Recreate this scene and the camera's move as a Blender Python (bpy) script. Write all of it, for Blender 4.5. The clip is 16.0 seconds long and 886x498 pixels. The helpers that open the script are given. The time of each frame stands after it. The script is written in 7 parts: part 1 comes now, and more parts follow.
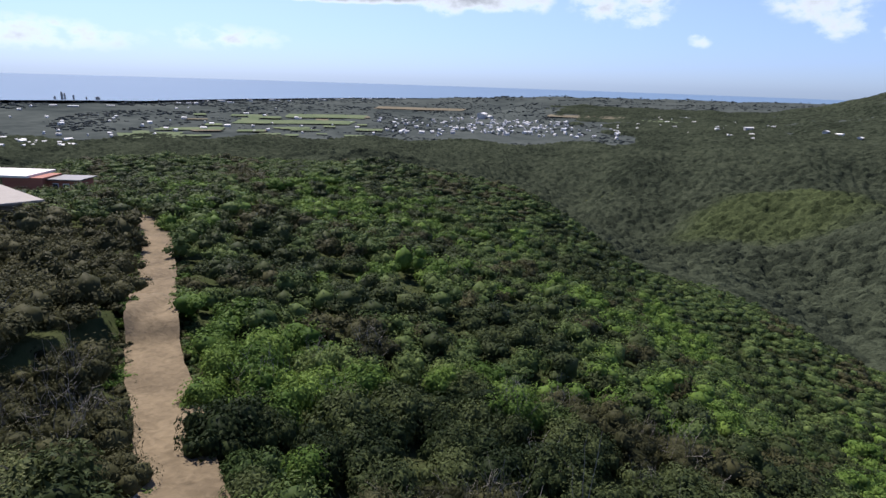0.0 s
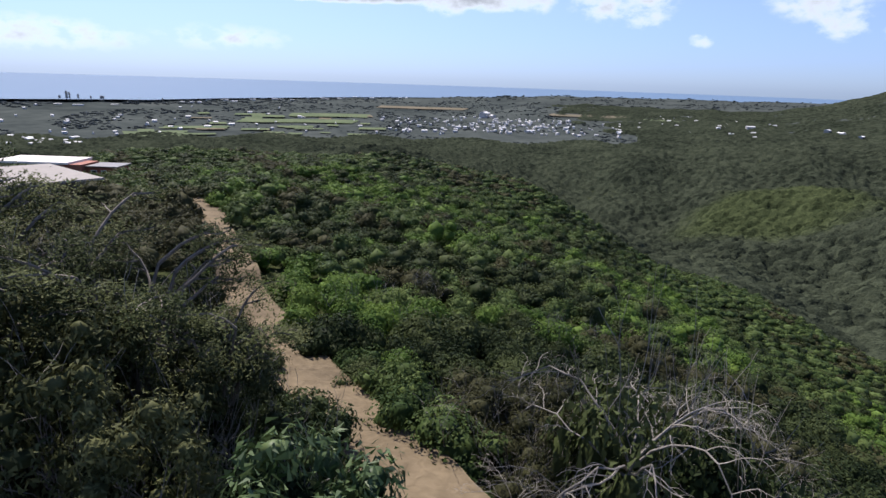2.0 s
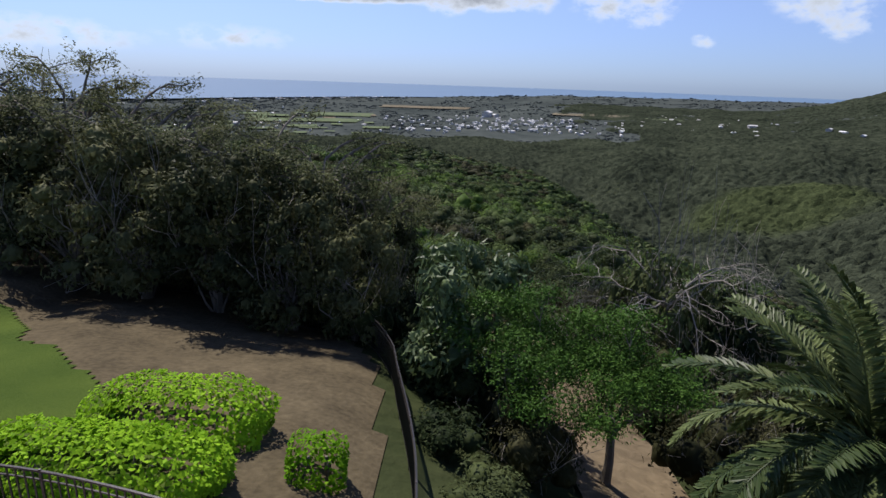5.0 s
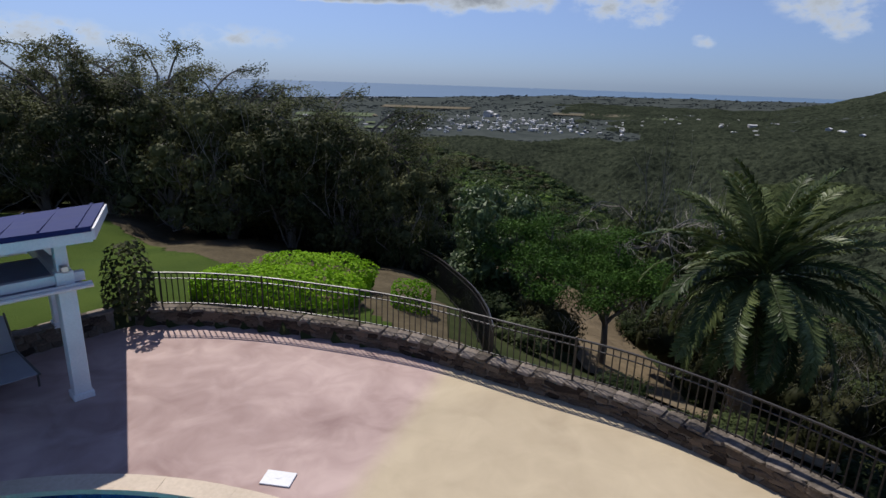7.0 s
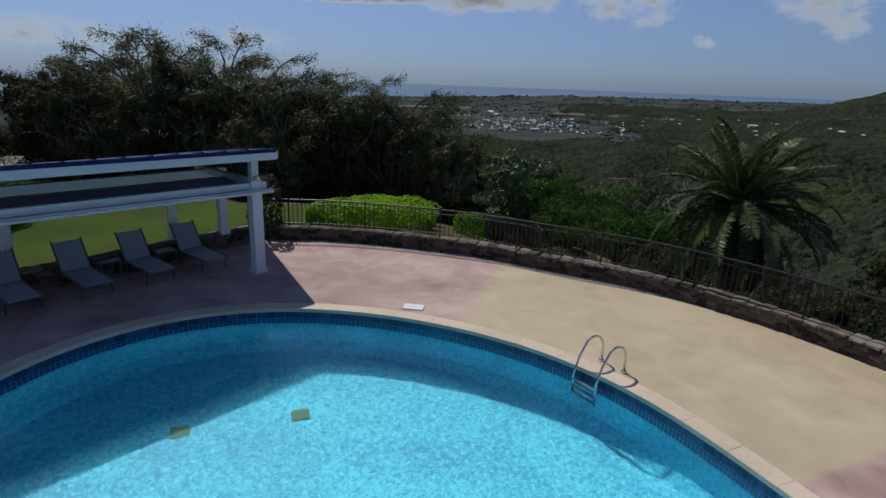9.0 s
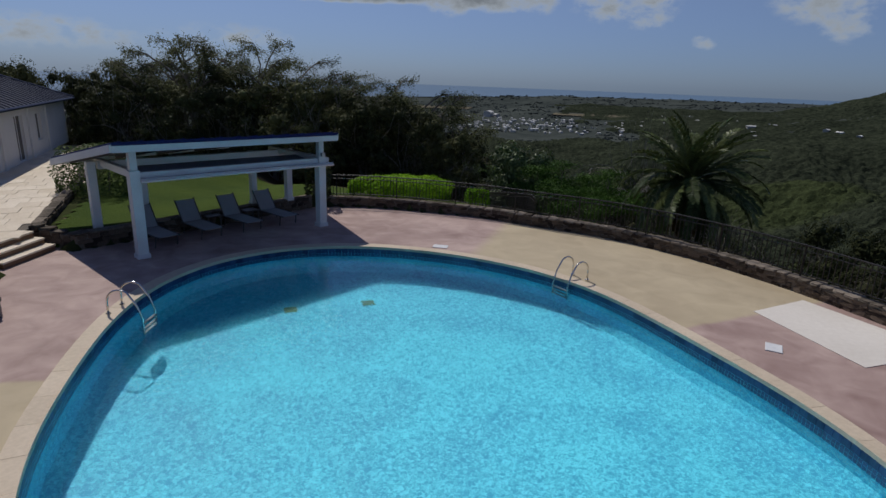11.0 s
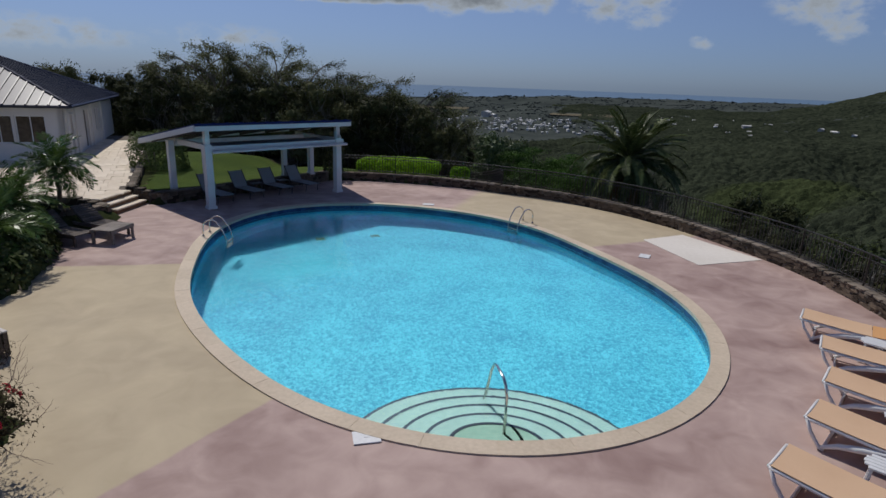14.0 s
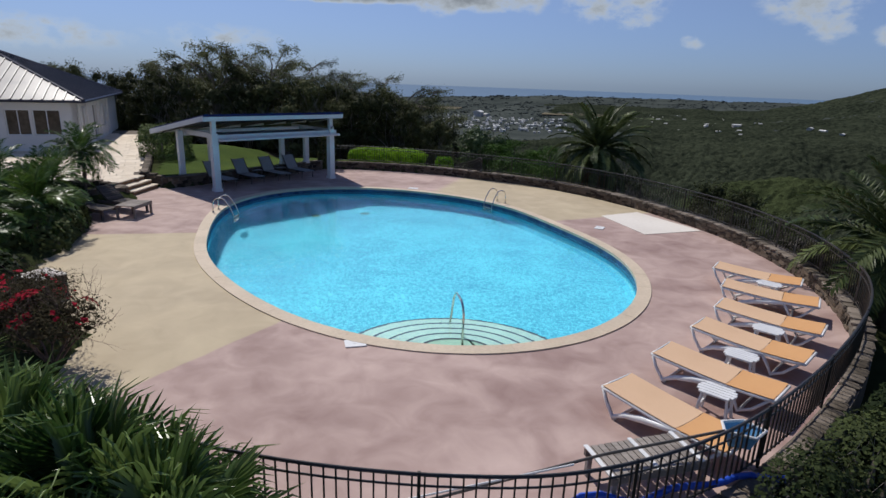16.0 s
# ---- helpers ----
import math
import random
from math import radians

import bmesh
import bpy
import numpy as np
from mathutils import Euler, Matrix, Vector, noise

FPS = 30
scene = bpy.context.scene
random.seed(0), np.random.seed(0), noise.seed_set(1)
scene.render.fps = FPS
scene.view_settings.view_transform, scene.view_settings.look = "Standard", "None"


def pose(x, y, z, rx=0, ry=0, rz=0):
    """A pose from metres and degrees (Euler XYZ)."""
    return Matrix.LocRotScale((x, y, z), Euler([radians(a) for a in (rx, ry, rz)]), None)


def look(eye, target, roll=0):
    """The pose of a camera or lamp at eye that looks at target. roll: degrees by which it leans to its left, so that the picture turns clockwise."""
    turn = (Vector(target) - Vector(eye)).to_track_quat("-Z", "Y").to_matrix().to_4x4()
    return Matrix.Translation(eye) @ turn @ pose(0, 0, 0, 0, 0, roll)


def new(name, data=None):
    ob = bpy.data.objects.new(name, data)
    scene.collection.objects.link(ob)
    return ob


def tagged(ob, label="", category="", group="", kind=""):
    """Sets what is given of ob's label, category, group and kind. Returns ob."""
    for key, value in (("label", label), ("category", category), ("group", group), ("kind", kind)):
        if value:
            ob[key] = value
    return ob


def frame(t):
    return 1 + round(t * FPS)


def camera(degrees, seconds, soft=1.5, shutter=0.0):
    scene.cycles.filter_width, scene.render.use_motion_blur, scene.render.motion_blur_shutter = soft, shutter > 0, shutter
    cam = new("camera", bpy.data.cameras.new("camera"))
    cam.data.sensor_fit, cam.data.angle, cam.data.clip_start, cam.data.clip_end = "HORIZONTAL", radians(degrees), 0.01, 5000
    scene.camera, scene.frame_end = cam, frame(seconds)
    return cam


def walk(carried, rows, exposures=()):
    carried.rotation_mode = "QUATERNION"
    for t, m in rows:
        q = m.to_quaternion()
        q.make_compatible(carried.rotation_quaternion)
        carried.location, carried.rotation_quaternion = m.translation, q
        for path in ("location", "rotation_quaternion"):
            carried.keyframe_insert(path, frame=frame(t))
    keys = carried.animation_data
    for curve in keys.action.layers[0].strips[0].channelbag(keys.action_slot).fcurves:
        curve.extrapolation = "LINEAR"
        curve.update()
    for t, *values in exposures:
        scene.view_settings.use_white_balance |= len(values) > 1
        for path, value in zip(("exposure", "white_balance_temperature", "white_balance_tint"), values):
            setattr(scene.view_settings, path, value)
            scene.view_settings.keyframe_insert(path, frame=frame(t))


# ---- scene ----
cam = camera(75.35, 16.0)
# seconds, place, then pitch, lean and turn in degrees
ROWS = [
    (0.0, -3.446, -6.625, 9.990, -16.389, -1.888, -0.320),
    (0.5, -4.276, -8.323, 9.541, -16.403, -1.913, -0.303),
    (1.0, -5.191, -10.002, 9.108, -16.404, -1.918, -0.262),
    (1.5, -6.004, -11.515, 8.807, -16.413, -1.928, -0.233),
    (2.0, -6.889, -13.070, 8.392, -16.411, -1.914, -0.218),
    (2.5, -7.603, -14.371, 8.033, -16.430, -1.877, -0.194),
    (3.0, -8.239, -15.573, 7.711, -16.430, -1.900, -0.172),
    (3.5, -8.806, -16.719, 7.349, -16.421, -1.912, -0.113),
    (4.0, -9.317, -17.856, 6.939, -16.420, -1.931, -0.094),
    (6.5, -11.190, -24.349, 5.586, -16.401, -1.921, -0.003),
    (7.0, -11.420, -25.795, 5.449, -16.402, -1.926, 0.000),
    (7.5, -11.886, -27.028, 5.158, -16.379, -1.955, -0.002),
    (8.0, -12.335, -28.198, 4.949, -16.370, -1.985, -0.007),
    (8.5, -12.743, -29.349, 4.778, -16.377, -1.995, -0.014),
    (9.0, -13.035, -30.500, 4.719, -16.400, -2.052, -0.007),
    (9.5, -13.215, -31.809, 4.720, -16.436, -2.156, -0.016),
    (12.0, -13.638, -37.502, 4.784, -16.367, -2.176, -0.115),
    (12.5, -13.568, -38.522, 4.781, -16.374, -2.169, -0.138),
    (13.0, -13.438, -39.621, 4.769, -16.380, -2.166, -0.163),
    (13.5, -13.290, -40.530, 4.762, -16.374, -2.168, -0.241),
    (14.0, -13.076, -41.400, 4.762, -16.362, -2.150, -0.270),
    (14.5, -12.873, -42.298, 4.738, -16.348, -2.146, -0.346),
    (15.0, -12.771, -42.872, 4.691, -16.337, -2.113, -0.468),
    (15.5, -12.694, -43.410, 4.659, -16.356, -2.092, -0.676),
    (16.0, -12.641, -44.004, 4.606, -16.346, -2.077, -0.974),
]
walk(cam, [(t, pose(x, y, z, pitch, 0, turn) @ pose(0, 0, 0, 0, lean, 0) @ pose(0, 0, 0, 90)) for t, x, y, z, pitch, lean, turn in ROWS],
     exposures=[(0, .68, 6500, 16), (3.5, .62, 6500, 16), (5.5, .25, 6500, 14), (7, -.1, 6500, 12), (8.5, -.47, 6500, 10), (9.5, -.65, 6500, 10), (12.5, -.9, 6500, 10), (14.5, -.6, 6500, 10), (16, -.34, 6500, 10)])

# ---- light ----
SUN_ELEVATION, SUN_TURN = 52.0, -32.0   # degrees; the turn is counted from +y towards +x
world = bpy.data.worlds.new("sky")
scene.world = world
world.use_nodes = True
wn, wl = world.node_tree.nodes, world.node_tree.links
wn.clear()


def wnode(kind, **values):
    node = wn.new(kind)
    for key, value in values.items():
        if key in node.inputs:
            node.inputs[key].default_value = value
    return node


sky = wn.new("ShaderNodeTexSky")
sky.sky_type = "NISHITA"
sky.sun_disc = False
sky.sun_elevation, sky.sun_rotation = radians(SUN_ELEVATION), radians(SUN_TURN % 360)
sky.altitude, sky.air_density, sky.dust_density, sky.ozone_density = 0, 1.0, 0.25, 3.5
way = wn.new("ShaderNodeTexCoord")
# broken cumulus: banks of noise, kept to low soft-edged ranges of the sky
CLOUDS = [  # azimuth and elevation in degrees, their half widths, weight
    (-12.0, 7.9, 15.0, 1.6, 3.2), (2.5, 8.1, 9.0, 2.3, 1.6), (-0.5, 6.9, 3.0, 1.5, 1.0), (7.0, 7.0, 3.0, 1.4, 1.0), (15.6, 7.4, 5.4, 2.4, 1.0), (17.6, 5.8, 2.6, 1.2, 0.75), (31.0, 7.4, 4.6, 2.4, 1.0), (32.6, 5.3, 2.4, 1.6, 0.85),
    (37.5, 4.6, 2.4, 1.5, 0.9), (22.6, 4.0, 1.2, 0.8, 0.85), (-34.0, 2.6, 9.0, 1.6, 0.62), (-20.0, 3.0, 7.0, 1.3, 0.5),
    (-70.0, 12.0, 14.0, 5.0, 1.0), (75.0, 14.0, 16.0, 5.0, 1.0), (150.0, 18.0, 22.0, 6.0, 1.0), (-140.0, 15.0, 20.0, 6.0, 1.0)]
noise_map = wn.new("ShaderNodeMapping")
noise_map.inputs["Scale"].default_value = (9.0, 9.0, 15.0)
wl.new(way.outputs["Generated"], noise_map.inputs["Vector"])
puffs = wnode("ShaderNodeTexNoise", Scale=3.0, Detail=9.0, Roughness=0.58)
wl.new(noise_map.outputs[0], puffs.inputs["Vector"])
total = None
for az, el, wide, high, weight in CLOUDS:
    a, e = radians(az), radians(el)
    aim = Vector((math.sin(a) * math.cos(e), math.cos(a) * math.cos(e), math.sin(e)))
    side = Vector((math.cos(a), -math.sin(a), 0))
    up = side.cross(aim)
    squares = []
    for axis, half in ((side, wide), (up, high)):
        dot = wn.new("ShaderNodeVectorMath")
        dot.operation = "DOT_PRODUCT"
        wl.new(way.outputs["Generated"], dot.inputs[0])
        dot.inputs[1].default_value = axis / math.sin(radians(half))
        power = wn.new("ShaderNodeMath")
        power.operation = "MULTIPLY"
        wl.new(dot.outputs["Value"], power.inputs[0])
        wl.new(dot.outputs["Value"], power.inputs[1])
        squares.append(power)
    front = wn.new("ShaderNodeVectorMath")
    front.operation = "DOT_PRODUCT"
    wl.new(way.outputs["Generated"], front.inputs[0])
    front.inputs[1].default_value = aim
    ahead = wn.new("ShaderNodeMath")
    ahead.operation = "GREATER_THAN"
    ahead.inputs[1].default_value = 0.3
    wl.new(front.outputs["Value"], ahead.inputs[0])
    add = wn.new("ShaderNodeMath")
    add.operation = "ADD"
    wl.new(squares[0].outputs[0], add.inputs[0])
    wl.new(squares[1].outputs[0], add.inputs[1])
    fall = wn.new("ShaderNodeMath")
    fall.operation = "SUBTRACT"
    fall.use_clamp = True
    fall.inputs[0].default_value = 1.0
    wl.new(add.outputs[0], fall.inputs[1])
    kept = wn.new("ShaderNodeMath")
    kept.operation = "MULTIPLY"
    wl.new(fall.outputs[0], kept.inputs[0])
    wl.new(ahead.outputs[0], kept.inputs[1])
    scaled = wn.new("ShaderNodeMath")
    scaled.operation = "MULTIPLY"
    scaled.inputs[1].default_value = weight
    wl.new(kept.outputs[0], scaled.inputs[0])
    if total:
        top = wn.new("ShaderNodeMath")
        top.operation = "MAXIMUM"
        wl.new(total.outputs[0], top.inputs[0])
        wl.new(scaled.outputs[0], top.inputs[1])
        total = top
    else:
        total = scaled
lumpy = wn.new("ShaderNodeMapRange")
for key, value in (("From Min", 0.28), ("From Max", 0.72), ("To Min", 0.0), ("To Max", 1.0)):
    lumpy.inputs[key].default_value = value
wl.new(puffs.outputs["Fac"], lumpy.inputs["Value"])
density = wn.new("ShaderNodeMath")
density.operation = "MULTIPLY_ADD"
density.inputs[1].default_value = 0.62
wl.new(total.outputs[0], density.inputs[0])
wl.new(lumpy.outputs[0], density.inputs[2])
cover = wn.new("ShaderNodeMapRange")
cover.interpolation_type = "SMOOTHSTEP"
cover.inputs["From Min"].default_value, cover.inputs["From Max"].default_value = 0.50, 1.32
wl.new(density.outputs[0], cover.inputs["Value"])
gate = wn.new("ShaderNodeMapRange")
gate.inputs["From Min"].default_value, gate.inputs["From Max"].default_value = 0.0, 0.5
wl.new(total.outputs[0], gate.inputs["Value"])
gated = wn.new("ShaderNodeMath")
gated.operation = "MULTIPLY"
wl.new(cover.outputs[0], gated.inputs[0])
wl.new(gate.outputs[0], gated.inputs[1])
under = wn.new("ShaderNodeMapRange")          # thin cloud bright, thick cloud grey below
for key, value in (("From Min", 0.75), ("From Max", 1.75), ("To Min", 10.5), ("To Max", 4.6)):
    under.inputs[key].default_value = value
wl.new(density.outputs[0], under.inputs["Value"])
tone = wn.new("ShaderNodeVectorMath")
tone.operation = "SCALE"
tone.inputs[0].default_value = (0.84, 0.95, 1.08)
wl.new(under.outputs[0], tone.inputs["Scale"])
blend = wn.new("ShaderNodeMix")
blend.data_type = "RGBA"
wl.new(gated.outputs[0], blend.inputs["Factor"])
tint = wn.new("ShaderNodeVectorMath")
tint.operation = "MULTIPLY"
split = wn.new("ShaderNodeSeparateXYZ")
wl.new(way.outputs["Generated"], split.inputs[0])
rising = wn.new("ShaderNodeMapRange")
rising.inputs["From Max"].default_value = 0.16
wl.new(split.outputs["Z"], rising.inputs["Value"])
hue = wn.new("ShaderNodeMix")
hue.data_type = "RGBA"
hue.inputs["A"].default_value, hue.inputs["B"].default_value = (0.54, 0.76, 1.38, 1), (1.12, 1.09, 1.35, 1)
wl.new(rising.outputs[0], hue.inputs["Factor"])
wl.new(hue.outputs["Result"], tint.inputs[1])
wl.new(sky.outputs[0], tint.inputs[0])
wl.new(tint.outputs[0], blend.inputs["A"])
wl.new(tone.outputs[0], blend.inputs["B"])
shine = wn.new("ShaderNodeBackground")
shine.inputs["Strength"].default_value = 0.074
wl.new(blend.outputs["Result"], shine.inputs["Color"])
wl.new(shine.outputs[0], wn.new("ShaderNodeOutputWorld").inputs[0])

sun = new("sun", bpy.data.lights.new("sun", "SUN"))
sun.data.energy, sun.data.angle, sun.data.color = 4.6, radians(0.53), (1.0, 0.955, 0.89)
sa, se = radians(SUN_TURN), radians(SUN_ELEVATION)
TO_SUN = Vector((math.sin(sa) * math.cos(se), math.cos(sa) * math.cos(se), math.sin(se)))
sun.matrix_world = look((0, 0, 60), Vector((0, 0, 60)) - TO_SUN)


# ---- materials ----
def material(name, low, high, rough=0.7, scale=4.0, fine=40.0, bump=0.2, metal=0.0, per_piece=0.0, per_island=0.0, through_light=0.0, detail=6.0, stretch=(1, 1, 1), distance=0.02, specular=0.5, swirl=0.0, fine_share=0.45, span=(0.3, 0.7)):
    """A surface that varies between two colours at a coarse and a fine scale, with relief of the fine one."""
    m = bpy.data.materials.new(name)
    m.use_nodes = True
    n, l = m.node_tree.nodes, m.node_tree.links
    shader = n["Principled BSDF"]
    shader.inputs["Metallic"].default_value = metal
    shader.inputs["Specular IOR Level"].default_value = specular
    coord = n.new("ShaderNodeTexCoord")
    mapping = n.new("ShaderNodeMapping")
    mapping.inputs["Scale"].default_value = stretch
    l.new(coord.outputs["Object"], mapping.inputs["Vector"])
    coarse, grain = n.new("ShaderNodeTexNoise"), n.new("ShaderNodeTexNoise")
    for node, size in ((coarse, scale), (grain, fine)):
        node.inputs["Scale"].default_value, node.inputs["Detail"].default_value = size, detail
        l.new(mapping.outputs[0], node.inputs["Vector"])
        node.inputs["Distortion"].default_value = swirl
    mix = n.new("ShaderNodeMath")
    mix.operation = "MULTIPLY_ADD"
    mix.inputs[1].default_value = fine_share
    l.new(grain.outputs["Fac"], mix.inputs[0])
    half = n.new("ShaderNodeMath")
    half.operation = "MULTIPLY"
    half.inputs[1].default_value = 1 - fine_share
    l.new(coarse.outputs["Fac"], half.inputs[0])
    l.new(half.outputs[0], mix.inputs[2])
    value = mix.outputs[0]
    for on, node_kind, socket in ((per_piece, "ShaderNodeObjectInfo", "Random"), (per_island, "ShaderNodeNewGeometry", "Random Per Island")):
        if on:
            info, shift = n.new(node_kind), n.new("ShaderNodeMath")
            shift.operation = "MULTIPLY_ADD"
            shift.inputs[1].default_value = on
            l.new(info.outputs[socket], shift.inputs[0])
            l.new(value, shift.inputs[2])
            lower = n.new("ShaderNodeMath")
            lower.operation = "SUBTRACT"
            lower.inputs[1].default_value = on / 2
            l.new(shift.outputs[0], lower.inputs[0])
            value = lower.outputs[0]
    ramp = n.new("ShaderNodeValToRGB")
    ramp.color_ramp.elements[0].position, ramp.color_ramp.elements[0].color = span[0], (*low, 1)
    ramp.color_ramp.elements[1].position, ramp.color_ramp.elements[1].color = span[1], (*high, 1)
    l.new(value, ramp.inputs["Fac"])
    l.new(ramp.outputs["Color"], shader.inputs["Base Color"])
    worn = n.new("ShaderNodeMapRange")
    worn.inputs["To Min"].default_value, worn.inputs["To Max"].default_value = max(rough - 0.12, 0.02), min(rough + 0.12, 1)
    l.new(coarse.outputs["Fac"], worn.inputs["Value"])
    l.new(worn.outputs[0], shader.inputs["Roughness"])
    if bump:
        relief = n.new("ShaderNodeBump")
        relief.inputs["Strength"].default_value, relief.inputs["Distance"].default_value = bump, distance
        l.new(grain.outputs["Fac"], relief.inputs["Height"])
        l.new(relief.outputs["Normal"], shader.inputs["Normal"])
    if through_light:
        leaf, both = n.new("ShaderNodeBsdfTranslucent"), n.new("ShaderNodeMixShader")
        l.new(ramp.outputs["Color"], leaf.inputs["Color"])
        both.inputs[0].default_value = through_light
        l.new(shader.outputs[0], both.inputs[1])
        l.new(leaf.outputs[0], both.inputs[2])
        l.new(both.outputs[0], n["Material Output"].inputs["Surface"])
    return m


WHITE_PAINT = material("white_paint", (0.62, 0.63, 0.64), (0.80, 0.80, 0.79), 0.55, 1.5, 30, 0.08)
HOUSE_PAINT = material("house_paint", (0.66, 0.63, 0.60), (0.78, 0.75, 0.72), 0.8, 0.8, 25, 0.1)
NAVY_METAL = material("navy_roof_metal", (0.006, 0.010, 0.030), (0.013, 0.020, 0.052), 0.42, 1.0, 18, 0.03, specular=0.33)
ROOF_BLUE = material("deep_blue_roof_metal", (0.012, 0.019, 0.085), (0.022, 0.032, 0.135), 0.6, 1.0, 18, 0.03, specular=0.12)
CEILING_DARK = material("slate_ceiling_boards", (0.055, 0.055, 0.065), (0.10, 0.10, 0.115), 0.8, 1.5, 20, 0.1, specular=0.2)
AWNING_CLOTH = material("awning_cloth", (0.27, 0.29, 0.38), (0.37, 0.39, 0.49), 0.8, 2, 90, 0.1)
ALUMINIUM = material("aluminium", (0.55, 0.56, 0.58), (0.72, 0.73, 0.75), 0.35, 4, 60, 0.03, metal=1.0)
TREAD_PLASTIC = material("grey_tread_plastic", (0.06, 0.10, 0.12), (0.12, 0.17, 0.19), 0.6, 4, 60, 0.03)
CHROME = material("polished_steel", (0.62, 0.60, 0.56), (0.75, 0.73, 0.69), 0.16, 4, 60, 0.0, metal=1.0)
IRON = material("black_iron", (0.012, 0.010, 0.009), (0.030, 0.025, 0.022), 0.45, 3, 40, 0.1)
PINK_DECK = material("pink_concrete", (0.235, 0.142, 0.125), (0.56, 0.42, 0.37), 0.8, 0.42, 1.5, 0.04, swirl=0.8)


def joint(n, l, coord, a, b, soft):
    """How far a place lies on one side of a joint line, 0 to 1 across its soft painted edge."""
    ax, ay = b[1] - a[1], a[0] - b[0]
    size = math.hypot(ax, ay)
    dot, edge = n.new("ShaderNodeVectorMath"), n.new("ShaderNodeMapRange")
    dot.operation = "DOT_PRODUCT"
    dot.inputs[1].default_value = (ax / size, ay / size, 0)
    at = (a[0] * ax + a[1] * ay) / size
    edge.interpolation_type = "SMOOTHSTEP"
    edge.inputs["From Min"].default_value, edge.inputs["From Max"].default_value = at - soft, at + soft
    l.new(coord, dot.inputs[0])
    l.new(dot.outputs["Value"], edge.inputs["Value"])
    return edge.outputs["Result"]


def deck_paint():
    """The pink coating with the two cream wedges sprayed over it, each edge as sharp or as soft as it was left."""
    m = PINK_DECK
    n, l = m.node_tree.nodes, m.node_tree.links
    shader, pink = n["Principled BSDF"], n["Color Ramp"]
    coord, wander, shift = n.new("ShaderNodeTexCoord"), n.new("ShaderNodeTexNoise"), n.new("ShaderNodeVectorMath")
    wander.inputs["Scale"].default_value, wander.inputs["Detail"].default_value = 1.4, 4.0
    l.new(coord.outputs["Object"], wander.inputs["Vector"])
    shift.operation = "MULTIPLY_ADD"
    shift.inputs[1].default_value = (0.14, 0.14, 0)
    l.new(wander.outputs["Color"], shift.inputs[0])
    l.new(coord.outputs["Object"], shift.inputs[2])
    place = shift.outputs["Vector"]
    wedges = []
    for first, second in ((((-12.44, -19.08), (-11.48, -16.23), 0.28), ((-6.53, -23.45), (-8.05, -24.15), 0.10)), (((-22.55, -27.90), (-19.79, -27.35), 0.07), ((-15.53, -33.63), (-16.41, -35.08), 0.04))):
        both = n.new("ShaderNodeMath")
        both.operation = "MULTIPLY"
        for k, (a, b, soft) in enumerate((first, second)):
            l.new(joint(n, l, place, a, b, soft), both.inputs[k])
        wedges.append(both.outputs[0])
    either = n.new("ShaderNodeMath")
    either.operation = "MAXIMUM"
    l.new(wedges[0], either.inputs[0])
    l.new(wedges[1], either.inputs[1])
    cream = n.new("ShaderNodeValToRGB")
    cream.color_ramp.elements[0].position, cream.color_ramp.elements[0].color = 0.3, (0.385, 0.308, 0.200, 1)
    cream.color_ramp.elements[1].position, cream.color_ramp.elements[1].color = 0.7, (0.555, 0.463, 0.310, 1)
    l.new(pink.inputs["Fac"].links[0].from_socket, cream.inputs["Fac"])
    mix = n.new("ShaderNodeMix")
    mix.data_type = "RGBA"
    l.new(either.outputs[0], mix.inputs["Factor"])
    l.new(pink.outputs["Color"], mix.inputs["A"])
    l.new(cream.outputs["Color"], mix.inputs["B"])
    l.new(mix.outputs["Result"], shader.inputs["Base Color"])


deck_paint()
PATCH = material("bare_screed", (0.66, 0.61, 0.54), (0.78, 0.73, 0.66), 0.85, 0.6, 9, 0.05)
COPING = material("coping_stone", (0.48, 0.39, 0.28), (0.66, 0.55, 0.42), 0.75, 0.9, 18, 0.10, per_piece=0.08)
TILE_BLUE = material("blue_mosaic", (0.005, 0.018, 0.070), (0.035, 0.085, 0.20), 0.2, 7, 26, 0.05, per_piece=0.35)
# The fine light-dark mottling paints water caustics into the plaster's colour.
POOL_PAINT = material("caustic_pool_plaster", (0.014, 0.268, 0.435), (0.098, 0.575, 0.705), 0.7, 0.45, 15.0, 0.05, swirl=1.2, detail=2.0, fine_share=0.76, span=(0.39, 0.61))
STEP_PAINT = material("pale_step_plaster", (0.30, 0.48, 0.44), (0.42, 0.60, 0.55), 0.7, 1.0, 9, 0.05)
STEP_EDGE = material("dark_step_edge", (0.01, 0.03, 0.05), (0.03, 0.06, 0.09), 0.5, 3, 30, 0.0)
STONE = material("wall_stone", (0.035, 0.026, 0.020), (0.150, 0.115, 0.085), 0.9, 3, 22, 0.8, per_piece=0.5, specular=0.2)
MORTAR = material("mortar", (0.10, 0.085, 0.068), (0.22, 0.19, 0.155), 0.95, 1.5, 25, 0.6, specular=0.2)
CAP_STONE = material("cap_stone", (0.075, 0.062, 0.047), (0.25, 0.21, 0.17), 0.9, 2.2, 18, 0.5, per_piece=0.4, specular=0.1)
FLAG = material("terrace_flags", (0.62, 0.52, 0.39), (0.80, 0.70, 0.56), 0.85, 1.1, 9, 0.2, per_piece=0.25)
STEP_WOOD = material("brown_riser", (0.16, 0.09, 0.05), (0.27, 0.16, 0.09), 0.8, 2, 30, 0.3)
GRASS = material("lawn_grass", (0.030, 0.058, 0.008), (0.080, 0.115, 0.022), 0.9, 0.5, 30, 0.7, distance=0.05, specular=0.05)
